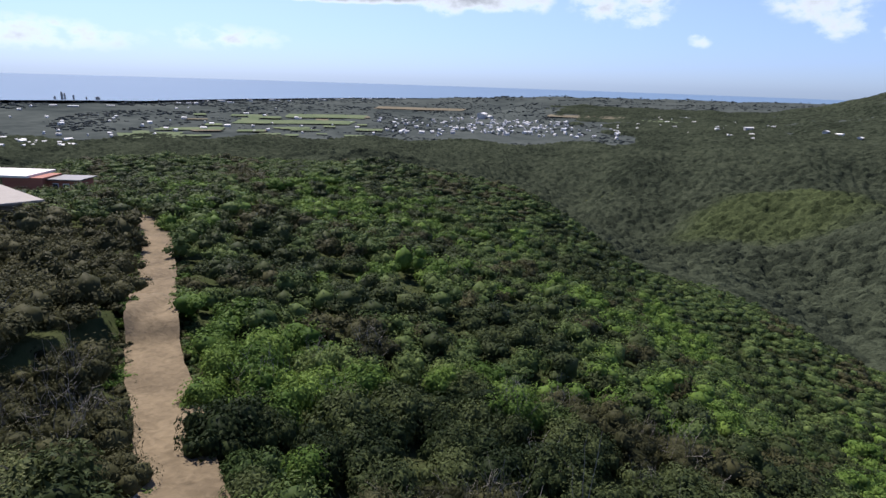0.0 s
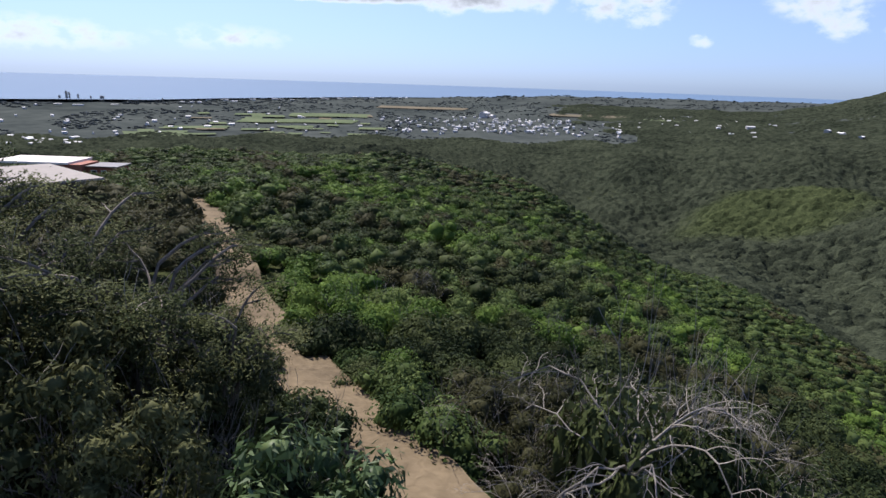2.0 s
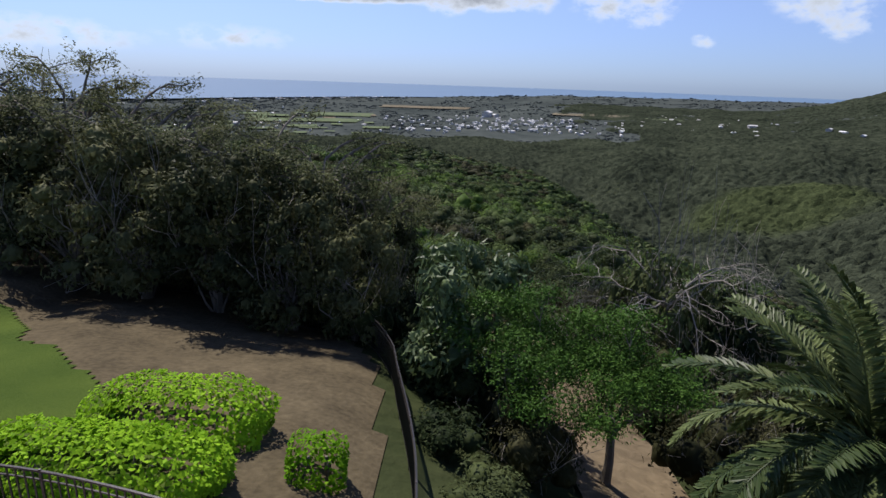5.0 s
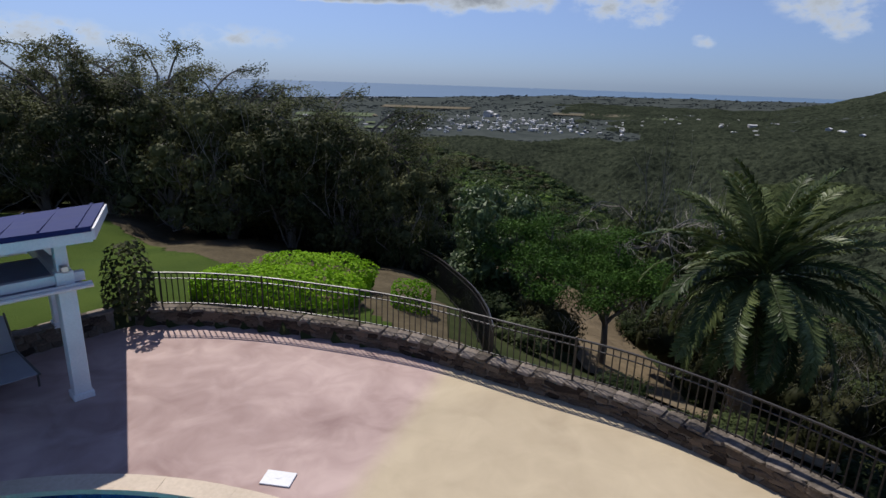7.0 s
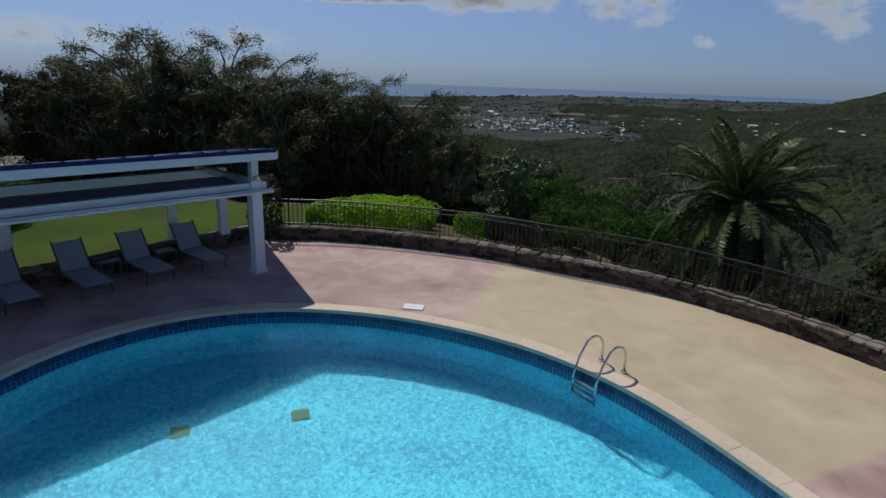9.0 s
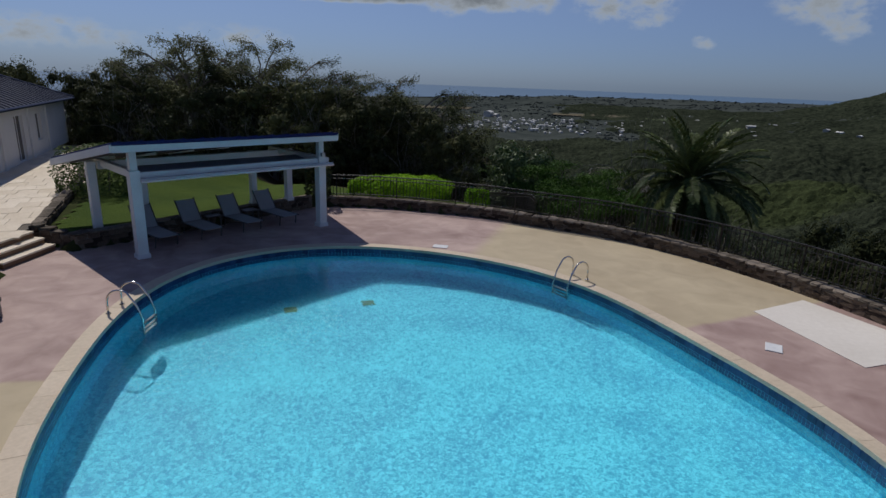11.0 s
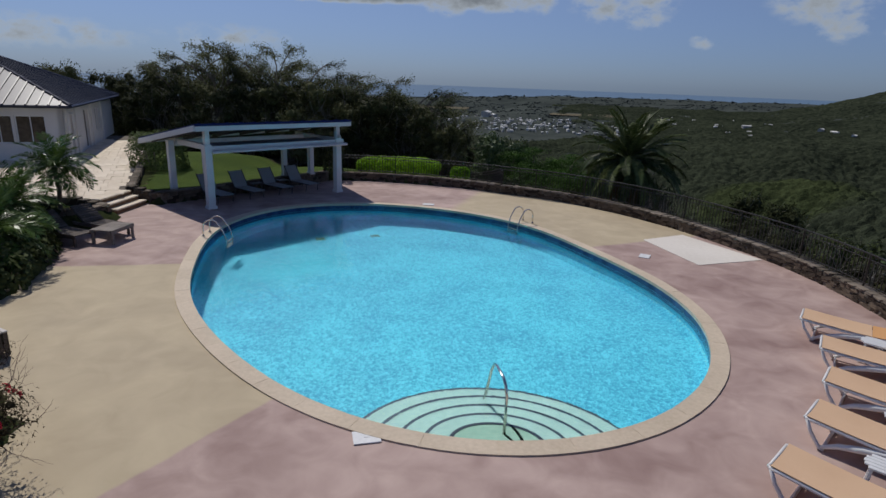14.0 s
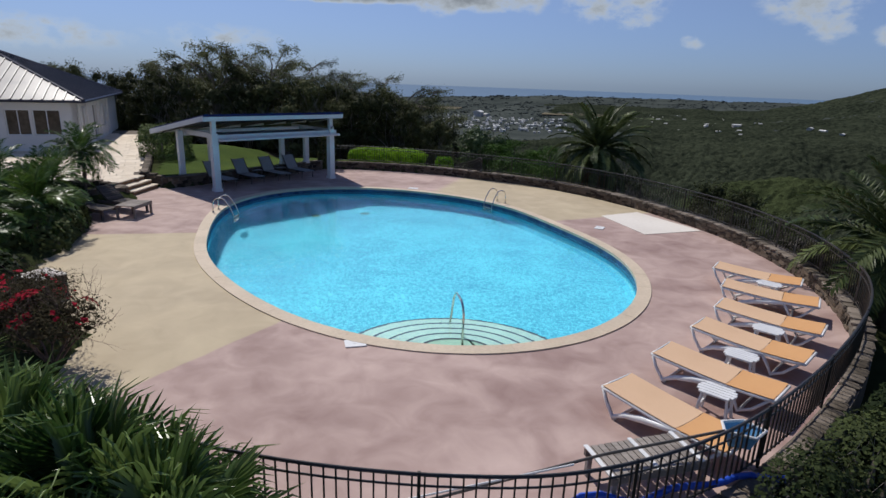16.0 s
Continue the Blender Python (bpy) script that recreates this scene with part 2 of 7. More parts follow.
DIRT = material("brown_dirt", (0.085, 0.065, 0.039), (0.222, 0.172, 0.106), 0.95, 0.30, 2.2, 0.7, distance=0.08, specular=0.1, swirl=0.8)
SCRUB_SOIL = material("scrub_floor", (0.024, 0.034, 0.014), (0.060, 0.068, 0.030), 0.95, 0.15, 0.9, 0.8, distance=0.3, specular=0.0)
# Distance haze is mixed into the plain's greyed base colour.
PLAIN = material("hazed_wooded_plain", (0.030, 0.038, 0.037), (0.088, 0.100, 0.090), 0.95, 0.006, 0.035, 0.9, distance=2.0, specular=0.0)
FIELD = material("pale_green_field", (0.085, 0.115, 0.065), (0.155, 0.180, 0.105), 0.95, 0.02, 0.12, 0.5, specular=0.0)
DRY_FIELD = material("dry_field", (0.11, 0.10, 0.07), (0.19, 0.165, 0.12), 0.95, 0.02, 0.12, 0.5, specular=0.0)
BARK = material("grey_bark", (0.09, 0.075, 0.06), (0.22, 0.19, 0.155), 0.9, 3, 30, 0.5)
DEAD_WOOD = material("bleached_dead_wood", (0.12, 0.108, 0.09), (0.31, 0.285, 0.245), 0.85, 3, 30, 0.3, specular=0.2)
PALM_BARK = material("palm_trunk", (0.07, 0.055, 0.04), (0.20, 0.155, 0.11), 0.95, 4, 20, 0.8, distance=0.05)
GLASS_BROWN = material("curtained_window_glass", (0.05, 0.035, 0.026), (0.17, 0.13, 0.095), 0.12, 1.1, 6, 0.0, specular=0.5)
GLASS_DARK = material("window_glass", (0.02, 0.025, 0.03), (0.03, 0.035, 0.04), 0.06, 1, 10, 0.0, specular=0.8)


def leaf_material(name, low, high, shine=0.6, light=0.20, gloss=0.04):
    return material(name, low, high, shine, 0.23, 1.1, 0.0, per_piece=0.45, per_island=0.28, through_light=light, detail=2.0, specular=gloss)


LEAF_MID = leaf_material("scrub_leaf", (0.034, 0.058, 0.018), (0.132, 0.178, 0.056))
LEAF_OLIVE = leaf_material("olive_scrub_leaf", (0.022, 0.025, 0.011), (0.066, 0.066, 0.030))
LEAF_BRIGHT = leaf_material("bright_green_leaf", (0.050, 0.094, 0.018), (0.165, 0.245, 0.054))
LEAF_DARK = leaf_material("dark_green_leaf", (0.016, 0.026, 0.010), (0.068, 0.086, 0.032), light=0.15)
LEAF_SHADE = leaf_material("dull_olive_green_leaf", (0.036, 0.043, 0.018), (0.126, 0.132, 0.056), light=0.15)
LEAF_GLOSSY = leaf_material("glossy_deep_green_leaf", (0.034, 0.064, 0.023), (0.165, 0.222, 0.092), 0.5, 0.15, 0.18)
LEAF_HEDGE = leaf_material("lime_hedge_leaf", (0.10, 0.24, 0.006), (0.29, 0.50, 0.025), light=0.3)
LEAF_PALM = leaf_material("palm_leaf", (0.040, 0.062, 0.020), (0.155, 0.190, 0.072), 0.4, 0.2, 0.12)
LEAF_DRY = leaf_material("dry_thatch_leaf", (0.10, 0.075, 0.035), (0.26, 0.20, 0.11), 0.8, 0.15)
# Leaves of the plain's trees, greyed by painted-in distance haze.
LEAF_FAR = leaf_material("hazed_far_leaf", (0.032, 0.041, 0.041), (0.074, 0.087, 0.081), 0.8, 0.1)
FLOWER_RED = leaf_material("red_bracts", (0.30, 0.012, 0.025), (0.55, 0.03, 0.06), 0.6, 0.3)


# ---- mesh helpers ----
def mesh_from(name, verts, faces):
    me = bpy.data.meshes.new(name)
    me.from_pydata([tuple(v) for v in verts], [], [tuple(f) for f in faces])
    me.update()
    return me


def quads(name, verts):
    """A mesh of loose quads; verts is (n, 4, 3)."""
    verts = np.asarray(verts, dtype=np.float32)
    count = len(verts)
    me = bpy.data.meshes.new(name)
    me.vertices.add(count * 4)
    me.vertices.foreach_set("co", verts.reshape(-1))
    me.loops.add(count * 4)
    me.loops.foreach_set("vertex_index", np.arange(count * 4, dtype=np.int32))
    me.polygons.add(count)
    me.polygons.foreach_set("loop_start", np.arange(0, count * 4, 4, dtype=np.int32))
    me.update()
    me.validate()
    return me


def finish(name, data, mat, parent=None, smooth=False):
    if isinstance(data, bmesh.types.BMesh):
        bm, data = data, bpy.data.meshes.new(name)
        bmesh.ops.recalc_face_normals(bm, faces=bm.faces)
        bm.to_mesh(data)
        bm.free()
    if not data.materials:
        data.materials.append(mat)
    if smooth:
        data.shade_smooth()
    ob = new(name, data)
    if parent:
        ob.parent = parent
    return ob


def part(name, data, mat, parent, label="", smooth=False):
    ob = finish(name, data, mat, parent, smooth)
    return tagged(ob, label)


def thing(name, label, category, group="", m=None):
    ob = new(name)
    ob.empty_display_size = 0.2
    if m is not None:
        ob.matrix_basis = m
    return tagged(ob, label, category, group)


def box(bm, x0, x1, y0, y1, z0, z1, bevel=0.0, m=None):
    made = bmesh.ops.create_cube(bm, size=1.0)["verts"]
    for v in made:
        v.co = Vector((x0 + (v.co.x + 0.5) * (x1 - x0), y0 + (v.co.y + 0.5) * (y1 - y0), z0 + (v.co.z + 0.5) * (z1 - z0)))
    if bevel:
        edges = list({e for v in made for e in v.link_edges})
        got = bmesh.ops.bevel(bm, geom=edges, offset=bevel, segments=1, affect="EDGES")
        made = list({v for f in got["faces"] for v in f.verts} | {v for v in made if v.is_valid})
    if m is not None:
        for v in made:
            v.co = m @ v.co
    return bm


def boxed(*args, **kw):
    return box(bmesh.new(), *args, **kw)


def tube(bm, points, radii, sides=6, caps=True):
    """A round bar through points, with one radius a point."""
    points = [Vector(p) for p in points]
    if not hasattr(radii, "__len__"):
        radii = [radii] * len(points)
    rings, side = [], None
    for i, p in enumerate(points):
        along = (points[min(i + 1, len(points) - 1)] - points[max(i - 1, 0)]).normalized()
        if side is None:
            side = along.orthogonal().normalized()
        side = (side - along * side.dot(along)).normalized()
        other = along.cross(side)
        rings.append([bm.verts.new(p + float(radii[i]) * (side * math.cos(a) + other * math.sin(a))) for a in (2 * math.pi * k / sides for k in range(sides))])
    for a, b in zip(rings, rings[1:]):
        for k in range(sides):
            bm.faces.new((a[k], a[(k + 1) % sides], b[(k + 1) % sides], b[k]))
    if caps:
        bm.faces.new(rings[0][::-1])
        bm.faces.new(rings[-1])
    return bm


def prism(points, z0, z1, bevel=0.0):
    """An upright solid over a plan of points."""
    bm = bmesh.new()
    low, high = [bm.verts.new((x, y, z0)) for x, y in points], [bm.verts.new((x, y, z1)) for x, y in points]
    top = bm.faces.new(high)
    bm.faces.new(low[::-1])
    for i in range(len(points)):
        j = (i + 1) % len(points)
        bm.faces.new((low[i], low[j], high[j], high[i]))
    if bevel:
        bmesh.ops.bevel(bm, geom=list(top.edges), offset=bevel, segments=2, affect="EDGES")
    return bm


def spline(points, step=0.25):
    """A smooth line through plan points, in even steps."""
    pts = [np.array(p, float) for p in points]
    pts = [2 * pts[0] - pts[1]] + pts + [2 * pts[-1] - pts[-2]]
    out = []
    for a, b, c, d in zip(pts, pts[1:], pts[2:], pts[3:]):
        for t in np.linspace(0, 1, 24, endpoint=False):
            out.append(0.5 * (2 * b + (c - a) * t + (2 * a - 5 * b + 4 * c - d) * t ** 2 + (3 * b - a - 3 * c + d) * t ** 3))
    out = np.array(out + [pts[-2]])
    length = np.concatenate([[0], np.cumsum(np.linalg.norm(np.diff(out, axis=0), axis=1))])
    even = np.linspace(0, length[-1], max(2, int(round(length[-1] / step)) + 1))
    return np.stack([np.interp(even, length, out[:, i]) for i in range(out.shape[1])], 1)


def normals(line):
    along = np.gradient(line, axis=0)
    along /= np.linalg.norm(along, axis=1)[:, None]
    return np.stack([along[:, 1], -along[:, 0]], 1)


# ---- the plan ----
POOL, POOL_TURN = np.array((-13.70, -26.83)), radians(115.6)
LONG_AXIS = np.array((math.cos(POOL_TURN), math.sin(POOL_TURN)))
SHORT_AXIS = np.array((-LONG_AXIS[1], LONG_AXIS[0]))


# the rim is a slightly lopsided oval: a mean radius and its first waves round the middle (cosine, sine)
POOL_MEAN, POOL_WAVES = 7.017, ((0.015, 0.044), (1.275, 0.085), (-0.010, 0.073), (0.083, 0.090), (0.008, 0.077))


def pool_line(inset, count):
    a = np.linspace(0, 2 * math.pi, count, endpoint=False)

    def rim(t):
        r = POOL_MEAN + sum(c * np.cos((k + 1) * t) + d * np.sin((k + 1) * t) for k, (c, d) in enumerate(POOL_WAVES))
        return POOL + (r * np.cos(t))[:, None] * LONG_AXIS + (r * np.sin(t))[:, None] * SHORT_AXIS
    along = rim(a + 0.01) - rim(a - 0.01)
    along /= np.linalg.norm(along, axis=1)[:, None]
    return rim(a) + (inset + 0.02) * np.stack([-along[:, 1], along[:, 0]], 1)


WALL_LINE = spline([(-16.9, -37.6), (-15.6, -38.55), (-14.2, -39.0), (-12.4, -39.2), (-10.9, -39.05), (-9.2, -38.3), (-7.4, -36.95), (-5.6, -35.25), (-4.4, -33.7), (-3.6, -31.8),
                    (-3.1, -29.4), (-3.2, -26.4), (-3.95, -23.7), (-5.0, -21.3), (-6.45, -19.1), (-8.25, -17.3), (-10.15, -16.2), (-12.25, -15.05), (-14.7, -14.3), (-16.5, -14.02), (-18.2, -14.1)])
WALL_OUT = -normals(WALL_LINE)
if np.mean(np.sum((WALL_LINE - POOL) * WALL_OUT, axis=1)) < 0:
    WALL_OUT = -WALL_OUT
SEAT_A, SEAT_B = np.array((-18.5, -14.35)), np.array((-23.4, -20.7))      # the lawn's retaining wall behind the pergola
DECK_LEFT = [(-23.9, -20.45), (-25.15, -20.45), (-25.25, -22.65), (-24.2, -22.7), (-23.6, -23.1), (-24.2, -25.6), (-24.0, -27.2), (-22.6, -29.4), (-21.8, -31.6), (-20.6, -33.2), (-18.8, -34.4), (-18.3, -36.2), (-17.6, -37.1)]


def smooth(a, b, x):
    t = np.clip((x - a) / (b - a), 0, 1)
    return t * t * (3 - 2 * t)


NEAR_Y, NEAR_X = [-400, -100, 0, 105, 150, 200, 250, 300, 420, 800], [20, 30, 42, 42, 36, 22, 8, -4, -20, -20]      # foot of the near bank
CREST_Y = [-400, -60, -12, 0, 20, 60, 100, 155, 195, 240, 340, 440, 560, 800]
CREST_Z = [6, 1.5, 0.2, -1.5, -5.6, -8.6, -12.5, -17, -18.5, -25, -40, -64, -92, -102]
VALLEY_Y, VALLEY_X = [-400, 0, 200, 350, 550, 800], [110, 130, 165, 155, 160, 120]
VALLEY_Z = [-45, -62, -84, -103, -140, -116]
OUTLINE = np.vstack([WALL_LINE, [SEAT_B], np.array(DECK_LEFT)])
SEA = -62.0
COAST_AT, COAST_REACH = [-180, -100, -37, -27, -15, -7, 3, 17, 26, 34, 60, 110, 180], [3500, 2400, 1770, 1790, 2120, 2400, 2700, 2980, 3250, 3650, 4000, 4200, 3500]


def coast(x, y):
    """How far the coast lies in the direction of a place."""
    return np.interp(np.degrees(np.arctan2(x, y)), COAST_AT, COAST_REACH)


def ground_height(x, y):
    """The lie of the land: the pool's platform on a ridge, a deep wooded valley beside it, hills behind, the plain and the coast."""
    x, y = np.asarray(x, float), np.asarray(y, float)
    crest = -45 + 0.08 * np.clip(y, 0, 300)
    cz = np.interp(y, CREST_Y, CREST_Z)
    left = cz - 10 * smooth(0, 160, crest - x)
    # the bank close to the terrace
    foot = np.interp(y, NEAR_Y, NEAR_X)
    u = np.clip((x - crest) / (foot - crest), 0, 1)
    vz = np.interp(y, [-400, 0, 100, 300, 600, 900], [-30, -34, -41, -43, -50, -50])
    near = np.where(x < crest, left, cz + (vz - cz) * (0.4 * u ** 1.7 + 0.6 * u ** 6))
    # the ridge's flank falls to the valley, and the far side rises in rolling hills
    axis, floor = np.interp(y, VALLEY_Y, VALLEY_X), np.interp(y, VALLEY_Y, VALLEY_Z)
    u = np.clip((x - crest) / (axis - crest), 0, 1)
    flank = cz + (floor - cz) * (0.55 * u + 0.45 * u ** 2 + 0.20 * np.sin(math.pi * u) * smooth(0.25, 0.6, u))
    beside = np.maximum(x - axis, 0)
    rise = floor + (30 * smooth(0, 170, beside) + 22 * smooth(120, 420, beside)) * smooth(-60, 150, y)
    wide = np.where(x < crest, left, np.where(x > axis, rise, flank))
    away = np.hypot(x + 5, y + 5)
    roll = 5.0 * np.sin(x / 31 + 0.012 * y + 0.5) * np.sin(y / 44 + 0.6) + 3.0 * np.sin(x / 17 - y / 39) + 2.0 * np.sin(x / 53 + y / 21)
    wide = wide + roll * smooth(110, 260, away) * smooth(-0.1, 0.5, np.where(x < crest, 0.2, u))
    z = near + (wide - near) * smooth(38, 105, away)
    # a green knoll and a mountain flank beyond the valley
    z = z + 26 * np.exp(-(((x - 300) / 62) ** 2 + ((y - 520) / 80) ** 2))
    z = z + 26 * np.exp(-(((x - 560) / 150) ** 2 + ((y - 760) / 150) ** 2))
    # the plain rises gently to the sea's edge, with one low ridge
    far = np.hypot(x, y)
    plain = -104 + 43.5 * np.clip((far - 1000) / (coast(x, y) - 1000), 0, 1) ** 0.9
    plain = plain + 14 * np.exp(-(((far - 2450) / 110) ** 2 + ((np.degrees(np.arctan2(x, y)) - 4.5) / 3.4) ** 2))
    z = z + (np.maximum(plain, plain + 0.5 * (z + 104)) - z) * smooth(760, 1050, far)
    return z + 120 * np.exp(-(((x - 1200) / 330) ** 2 + ((y - 1270) / 330) ** 2))


def platform(x, y, z):
    """Raises the land to the terrace round the pool, with a lawn and banks that fall away from it."""
    x, y = np.asarray(x, float), np.asarray(y, float)
    shape = np.shape(x)
    pts = np.stack([x.ravel(), y.ravel()], 1)
    d = np.full(len(pts), 99.0)
    near = np.hypot(pts[:, 0] + 14, pts[:, 1] + 26) < 60
    inside = np.zeros(len(pts), bool)
    px, py = OUTLINE[:, 0], OUTLINE[:, 1]
    qx, qy = np.roll(px, -1), np.roll(py, -1)
    for i in np.nonzero(near)[0]:
        ax, ay = pts[i]
        cross = (py > ay) != (qy > ay)
        inside[i] = np.sum(cross & (ax < (qx - px) * (ay - py) / (qy - py + 1e-12) + px)) % 2
        ex, ey = qx - px, qy - py
        t = np.clip(((ax - px) * ex + (ay - py) * ey) / (ex * ex + ey * ey + 1e-9), 0, 1)
        d[i] = np.min(np.hypot(px + t * ex - ax, py + t * ey - ay))
    d, inside = d.reshape(shape), inside.reshape(shape)
    steep = 0.085 + 0.085 * smooth(-21, -14, x) + 0.25 * smooth(-13, -5, x)
    top = 0.29 - 0.77 * smooth(-14, -8, x) - steep * np.maximum(d - 1.0, 0) - 0.0065 * np.maximum(d - 1.0, 0) ** 2
    rise = 0.38 - 0.16 * np.maximum(y + 9, 0) - 0.02 * np.maximum(-26 - x, 0)
    top = top + (np.maximum(top, rise) - top) * smooth(-22.5, -25.5, x)
    top = np.where(y < -36, np.minimum(top, -0.1 - 0.15 * d), top)
    z = np.where(d < 60, np.maximum(z, top), z)
    z = np.where(inside, np.where(d > 0.8, -3.2, np.where(d > 0.3, -1.0, z - 0.4)), z)
    return z


def land(x, y):
    return platform(x, y, ground_height(x, y))


def floor_at(x, y):
    return float(land(np.array([x]), np.array([y]))[0])


# ---- ground, sea ----
CENTRE = (-13.0, -20.0)
RADII = np.concatenate([np.linspace(0, 60, 110), 60 * (4930 / 60) ** np.linspace(0, 1, 120)[1:]])
ANGLES = np.linspace(0, 2 * math.pi, 300, endpoint=False)
gx = CENTRE[0] + RADII[:, None] * np.sin(ANGLES)[None, :]
gy = CENTRE[1] + RADII[:, None] * np.cos(ANGLES)[None, :]
gz = land(gx, gy)
azimuth = np.degrees(np.arctan2(gx, gy))
shore = smooth(-120, 60, np.hypot(gx, gy) - coast(gx, gy) - 40 * np.sin(azimuth * 0.9) - 25 * np.sin(azimuth * 2.3))
gz = gz * (1 - shore) + shore * np.minimum(gz, SEA - 6)
for i in range(len(RADII)):
    for_noise = min(RADII[i] / 60, 1) * (1 + 2.0 * min(RADII[i] / 900, 1.0))
    if RADII[i] > 60:
        for j in range(0, len(ANGLES)):
            gz[i, j] += for_noise * 0.9 * noise.noise(Vector((gx[i, j] / 45, gy[i, j] / 45, 3.1)))
n_a = len(ANGLES)
verts = np.stack([gx, gy, gz], -1).reshape(-1, 3)
faces = [(i * n_a + j, (i + 1) * n_a + j, (i + 1) * n_a + (j + 1) % n_a, i * n_a + (j + 1) % n_a) for i in range(len(RADII) - 1) for j in range(n_a)]
me = mesh_from("ground", verts, faces)
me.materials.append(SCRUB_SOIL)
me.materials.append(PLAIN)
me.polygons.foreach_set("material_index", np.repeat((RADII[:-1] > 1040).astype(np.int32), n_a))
me.shade_smooth()
tagged(new("ground", me), "brown scrub soil and dark wooded plain running to the coast", "ground", kind="structure")

sea_water = bpy.data.materials.new("sea_water")
sea_water.use_nodes = True
sw = sea_water.node_tree.nodes["Principled BSDF"]
sw.inputs["Base Color"].default_value, sw.inputs["Roughness"].default_value = (0.105, 0.175, 0.265, 1), 0.75
sw.inputs["Specular IOR Level"].default_value = 0.15
ring = 240
sea_angles = np.linspace(0, 2 * math.pi, ring, endpoint=False)
inner = coast(np.sin(sea_angles), np.cos(sea_angles)) - 160
me = mesh_from("sea", [(r * math.sin(a), r * math.cos(a), SEA + 26 * f) for f in (0.0, 0.4, 1.0) for a, r0 in zip(sea_angles, inner) for r in (r0 + f * (4940 - r0),)],
               [(k * ring + j, (k + 1) * ring + j, (k + 1) * ring + (j + 1) % ring, k * ring + (j + 1) % ring) for k in range(2) for j in range(ring)])
me.materials.append(sea_water)
tagged(new("water", me), "flat blue sea beyond the coastal plain", "sea", kind="structure")

# ---- pool terrace ----
def outer_reach(angle):
    """How far the deck reaches from the pool's middle, at an angle."""
    dx, dy = math.cos(angle), math.sin(angle)
    best = 0
    for (ax, ay), (bx, by) in zip(OUTLINE, np.roll(OUTLINE, -1, axis=0)):
        ax, ay, bx, by = ax - POOL[0], ay - POOL[1], bx - POOL[0], by - POOL[1]
        ex, ey = bx - ax, by - ay
        det = ex * dy - ey * dx
        if abs(det) < 1e-9:
            continue
        r = (ex * ay - ey * ax) / det
        s = (dx * ay - dy * ax) / det
        if r > 0 and -1e-6 <= s <= 1 + 1e-6:
            best = max(best, r)
    return best


def pool_reach(angle, inset=0.0):
    line = pool_line(inset, 360) - POOL
    turns = np.arctan2(line[:, 1], line[:, 0])
    order = np.argsort(turns)
    return float(np.interp((angle + math.pi) % (2 * math.pi) - math.pi, turns[order], np.hypot(line[:, 0], line[:, 1])[order], period=2 * math.pi))


deck = tagged(new("pool_deck"), "tinted concrete pool deck in pink and cream bays", "deck", kind="structure")
deck.empty_display_size = 0.3
for low, high, mat, words in ((-108, 28, PINK_DECK, "stained pink concrete bay"), (28, 80, PINK_DECK, "cream concrete bay"), (80, 184, PINK_DECK, "blotched pink concrete bay"), (184, 252, PINK_DECK, "cream concrete bay")):
    bm = bmesh.new()
    rows = []
    for a in np.radians(np.linspace(low, high, int((high - low) / 1.0))):
        turn = radians(6.2) * math.exp(-(math.degrees(abs((a - radians(252) + math.pi) % (2 * math.pi) - math.pi)) / 12) ** 2)      # one joint runs aslant
        a0, a1 = a + turn * 0.42, a - turn
        r0, r1 = pool_reach(a0, 0.05), outer_reach(a1) + 0.1
        near = Vector((POOL[0] + r0 * math.cos(a0), POOL[1] + r0 * math.sin(a0), 0))
        rim = Vector((POOL[0] + r1 * math.cos(a1), POOL[1] + r1 * math.sin(a1), 0))
        drop = Vector((0, 0, -0.14))
        rows.append([bm.verts.new(p) for p in (near + drop, near, (near + rim) / 2, rim, rim + drop)])
    for a, b in zip(rows, rows[1:]):
        for k in range(4):
            bm.faces.new((a[k], a[k + 1], b[k + 1], b[k]))
    for end in (rows[0], rows[-1]):
        bm.faces.new(end)
    part("bay", bm, mat, deck, words)
for x, y, turn, sx, sy in ((-14.0, -34.55, 14, 0.19, 0.15), (-13.62, -19.0, -8, 0.22, 0.15), (-7.05, -25.2, 62, 0.20, 0.15)):
    bm = boxed(-sx, sx, -sy, sy, 0.004, 0.022, 0.006)
    box(bm, -0.04, 0.04, -0.02, 0.02, 0.018, 0.026)
    lid = part("skimmer_lid", bm, WHITE_PAINT, deck, "white plastic skimmer lid")
    lid.matrix_basis = pose(x, y, 0, 0, 0, turn)
patch = finish("screed_patch", prism([(-6.47, -23.3), (-4.85, -22.45), (-3.55, -25.15), (-5.75, -25.9)], 0.004, 0.012), PATCH)
tagged(patch, "pale unpainted screed patch on the pink deck", "patch", kind="structure")

pool = tagged(new("swimming_pool"), "oval swimming pool with turquoise plaster and blue tile band", "pool", kind="structure")
pool.empty_display_size = 0.3
WATER_Z = -0.20
N_POOL = 144
line = pool_line(0.27, N_POOL)


def pool_floor(x, y):
    s = (np.array((x, y)) - POOL) @ LONG_AXIS
    return -0.95 - 0.66 * float(smooth(-6.5, 3.0, s))


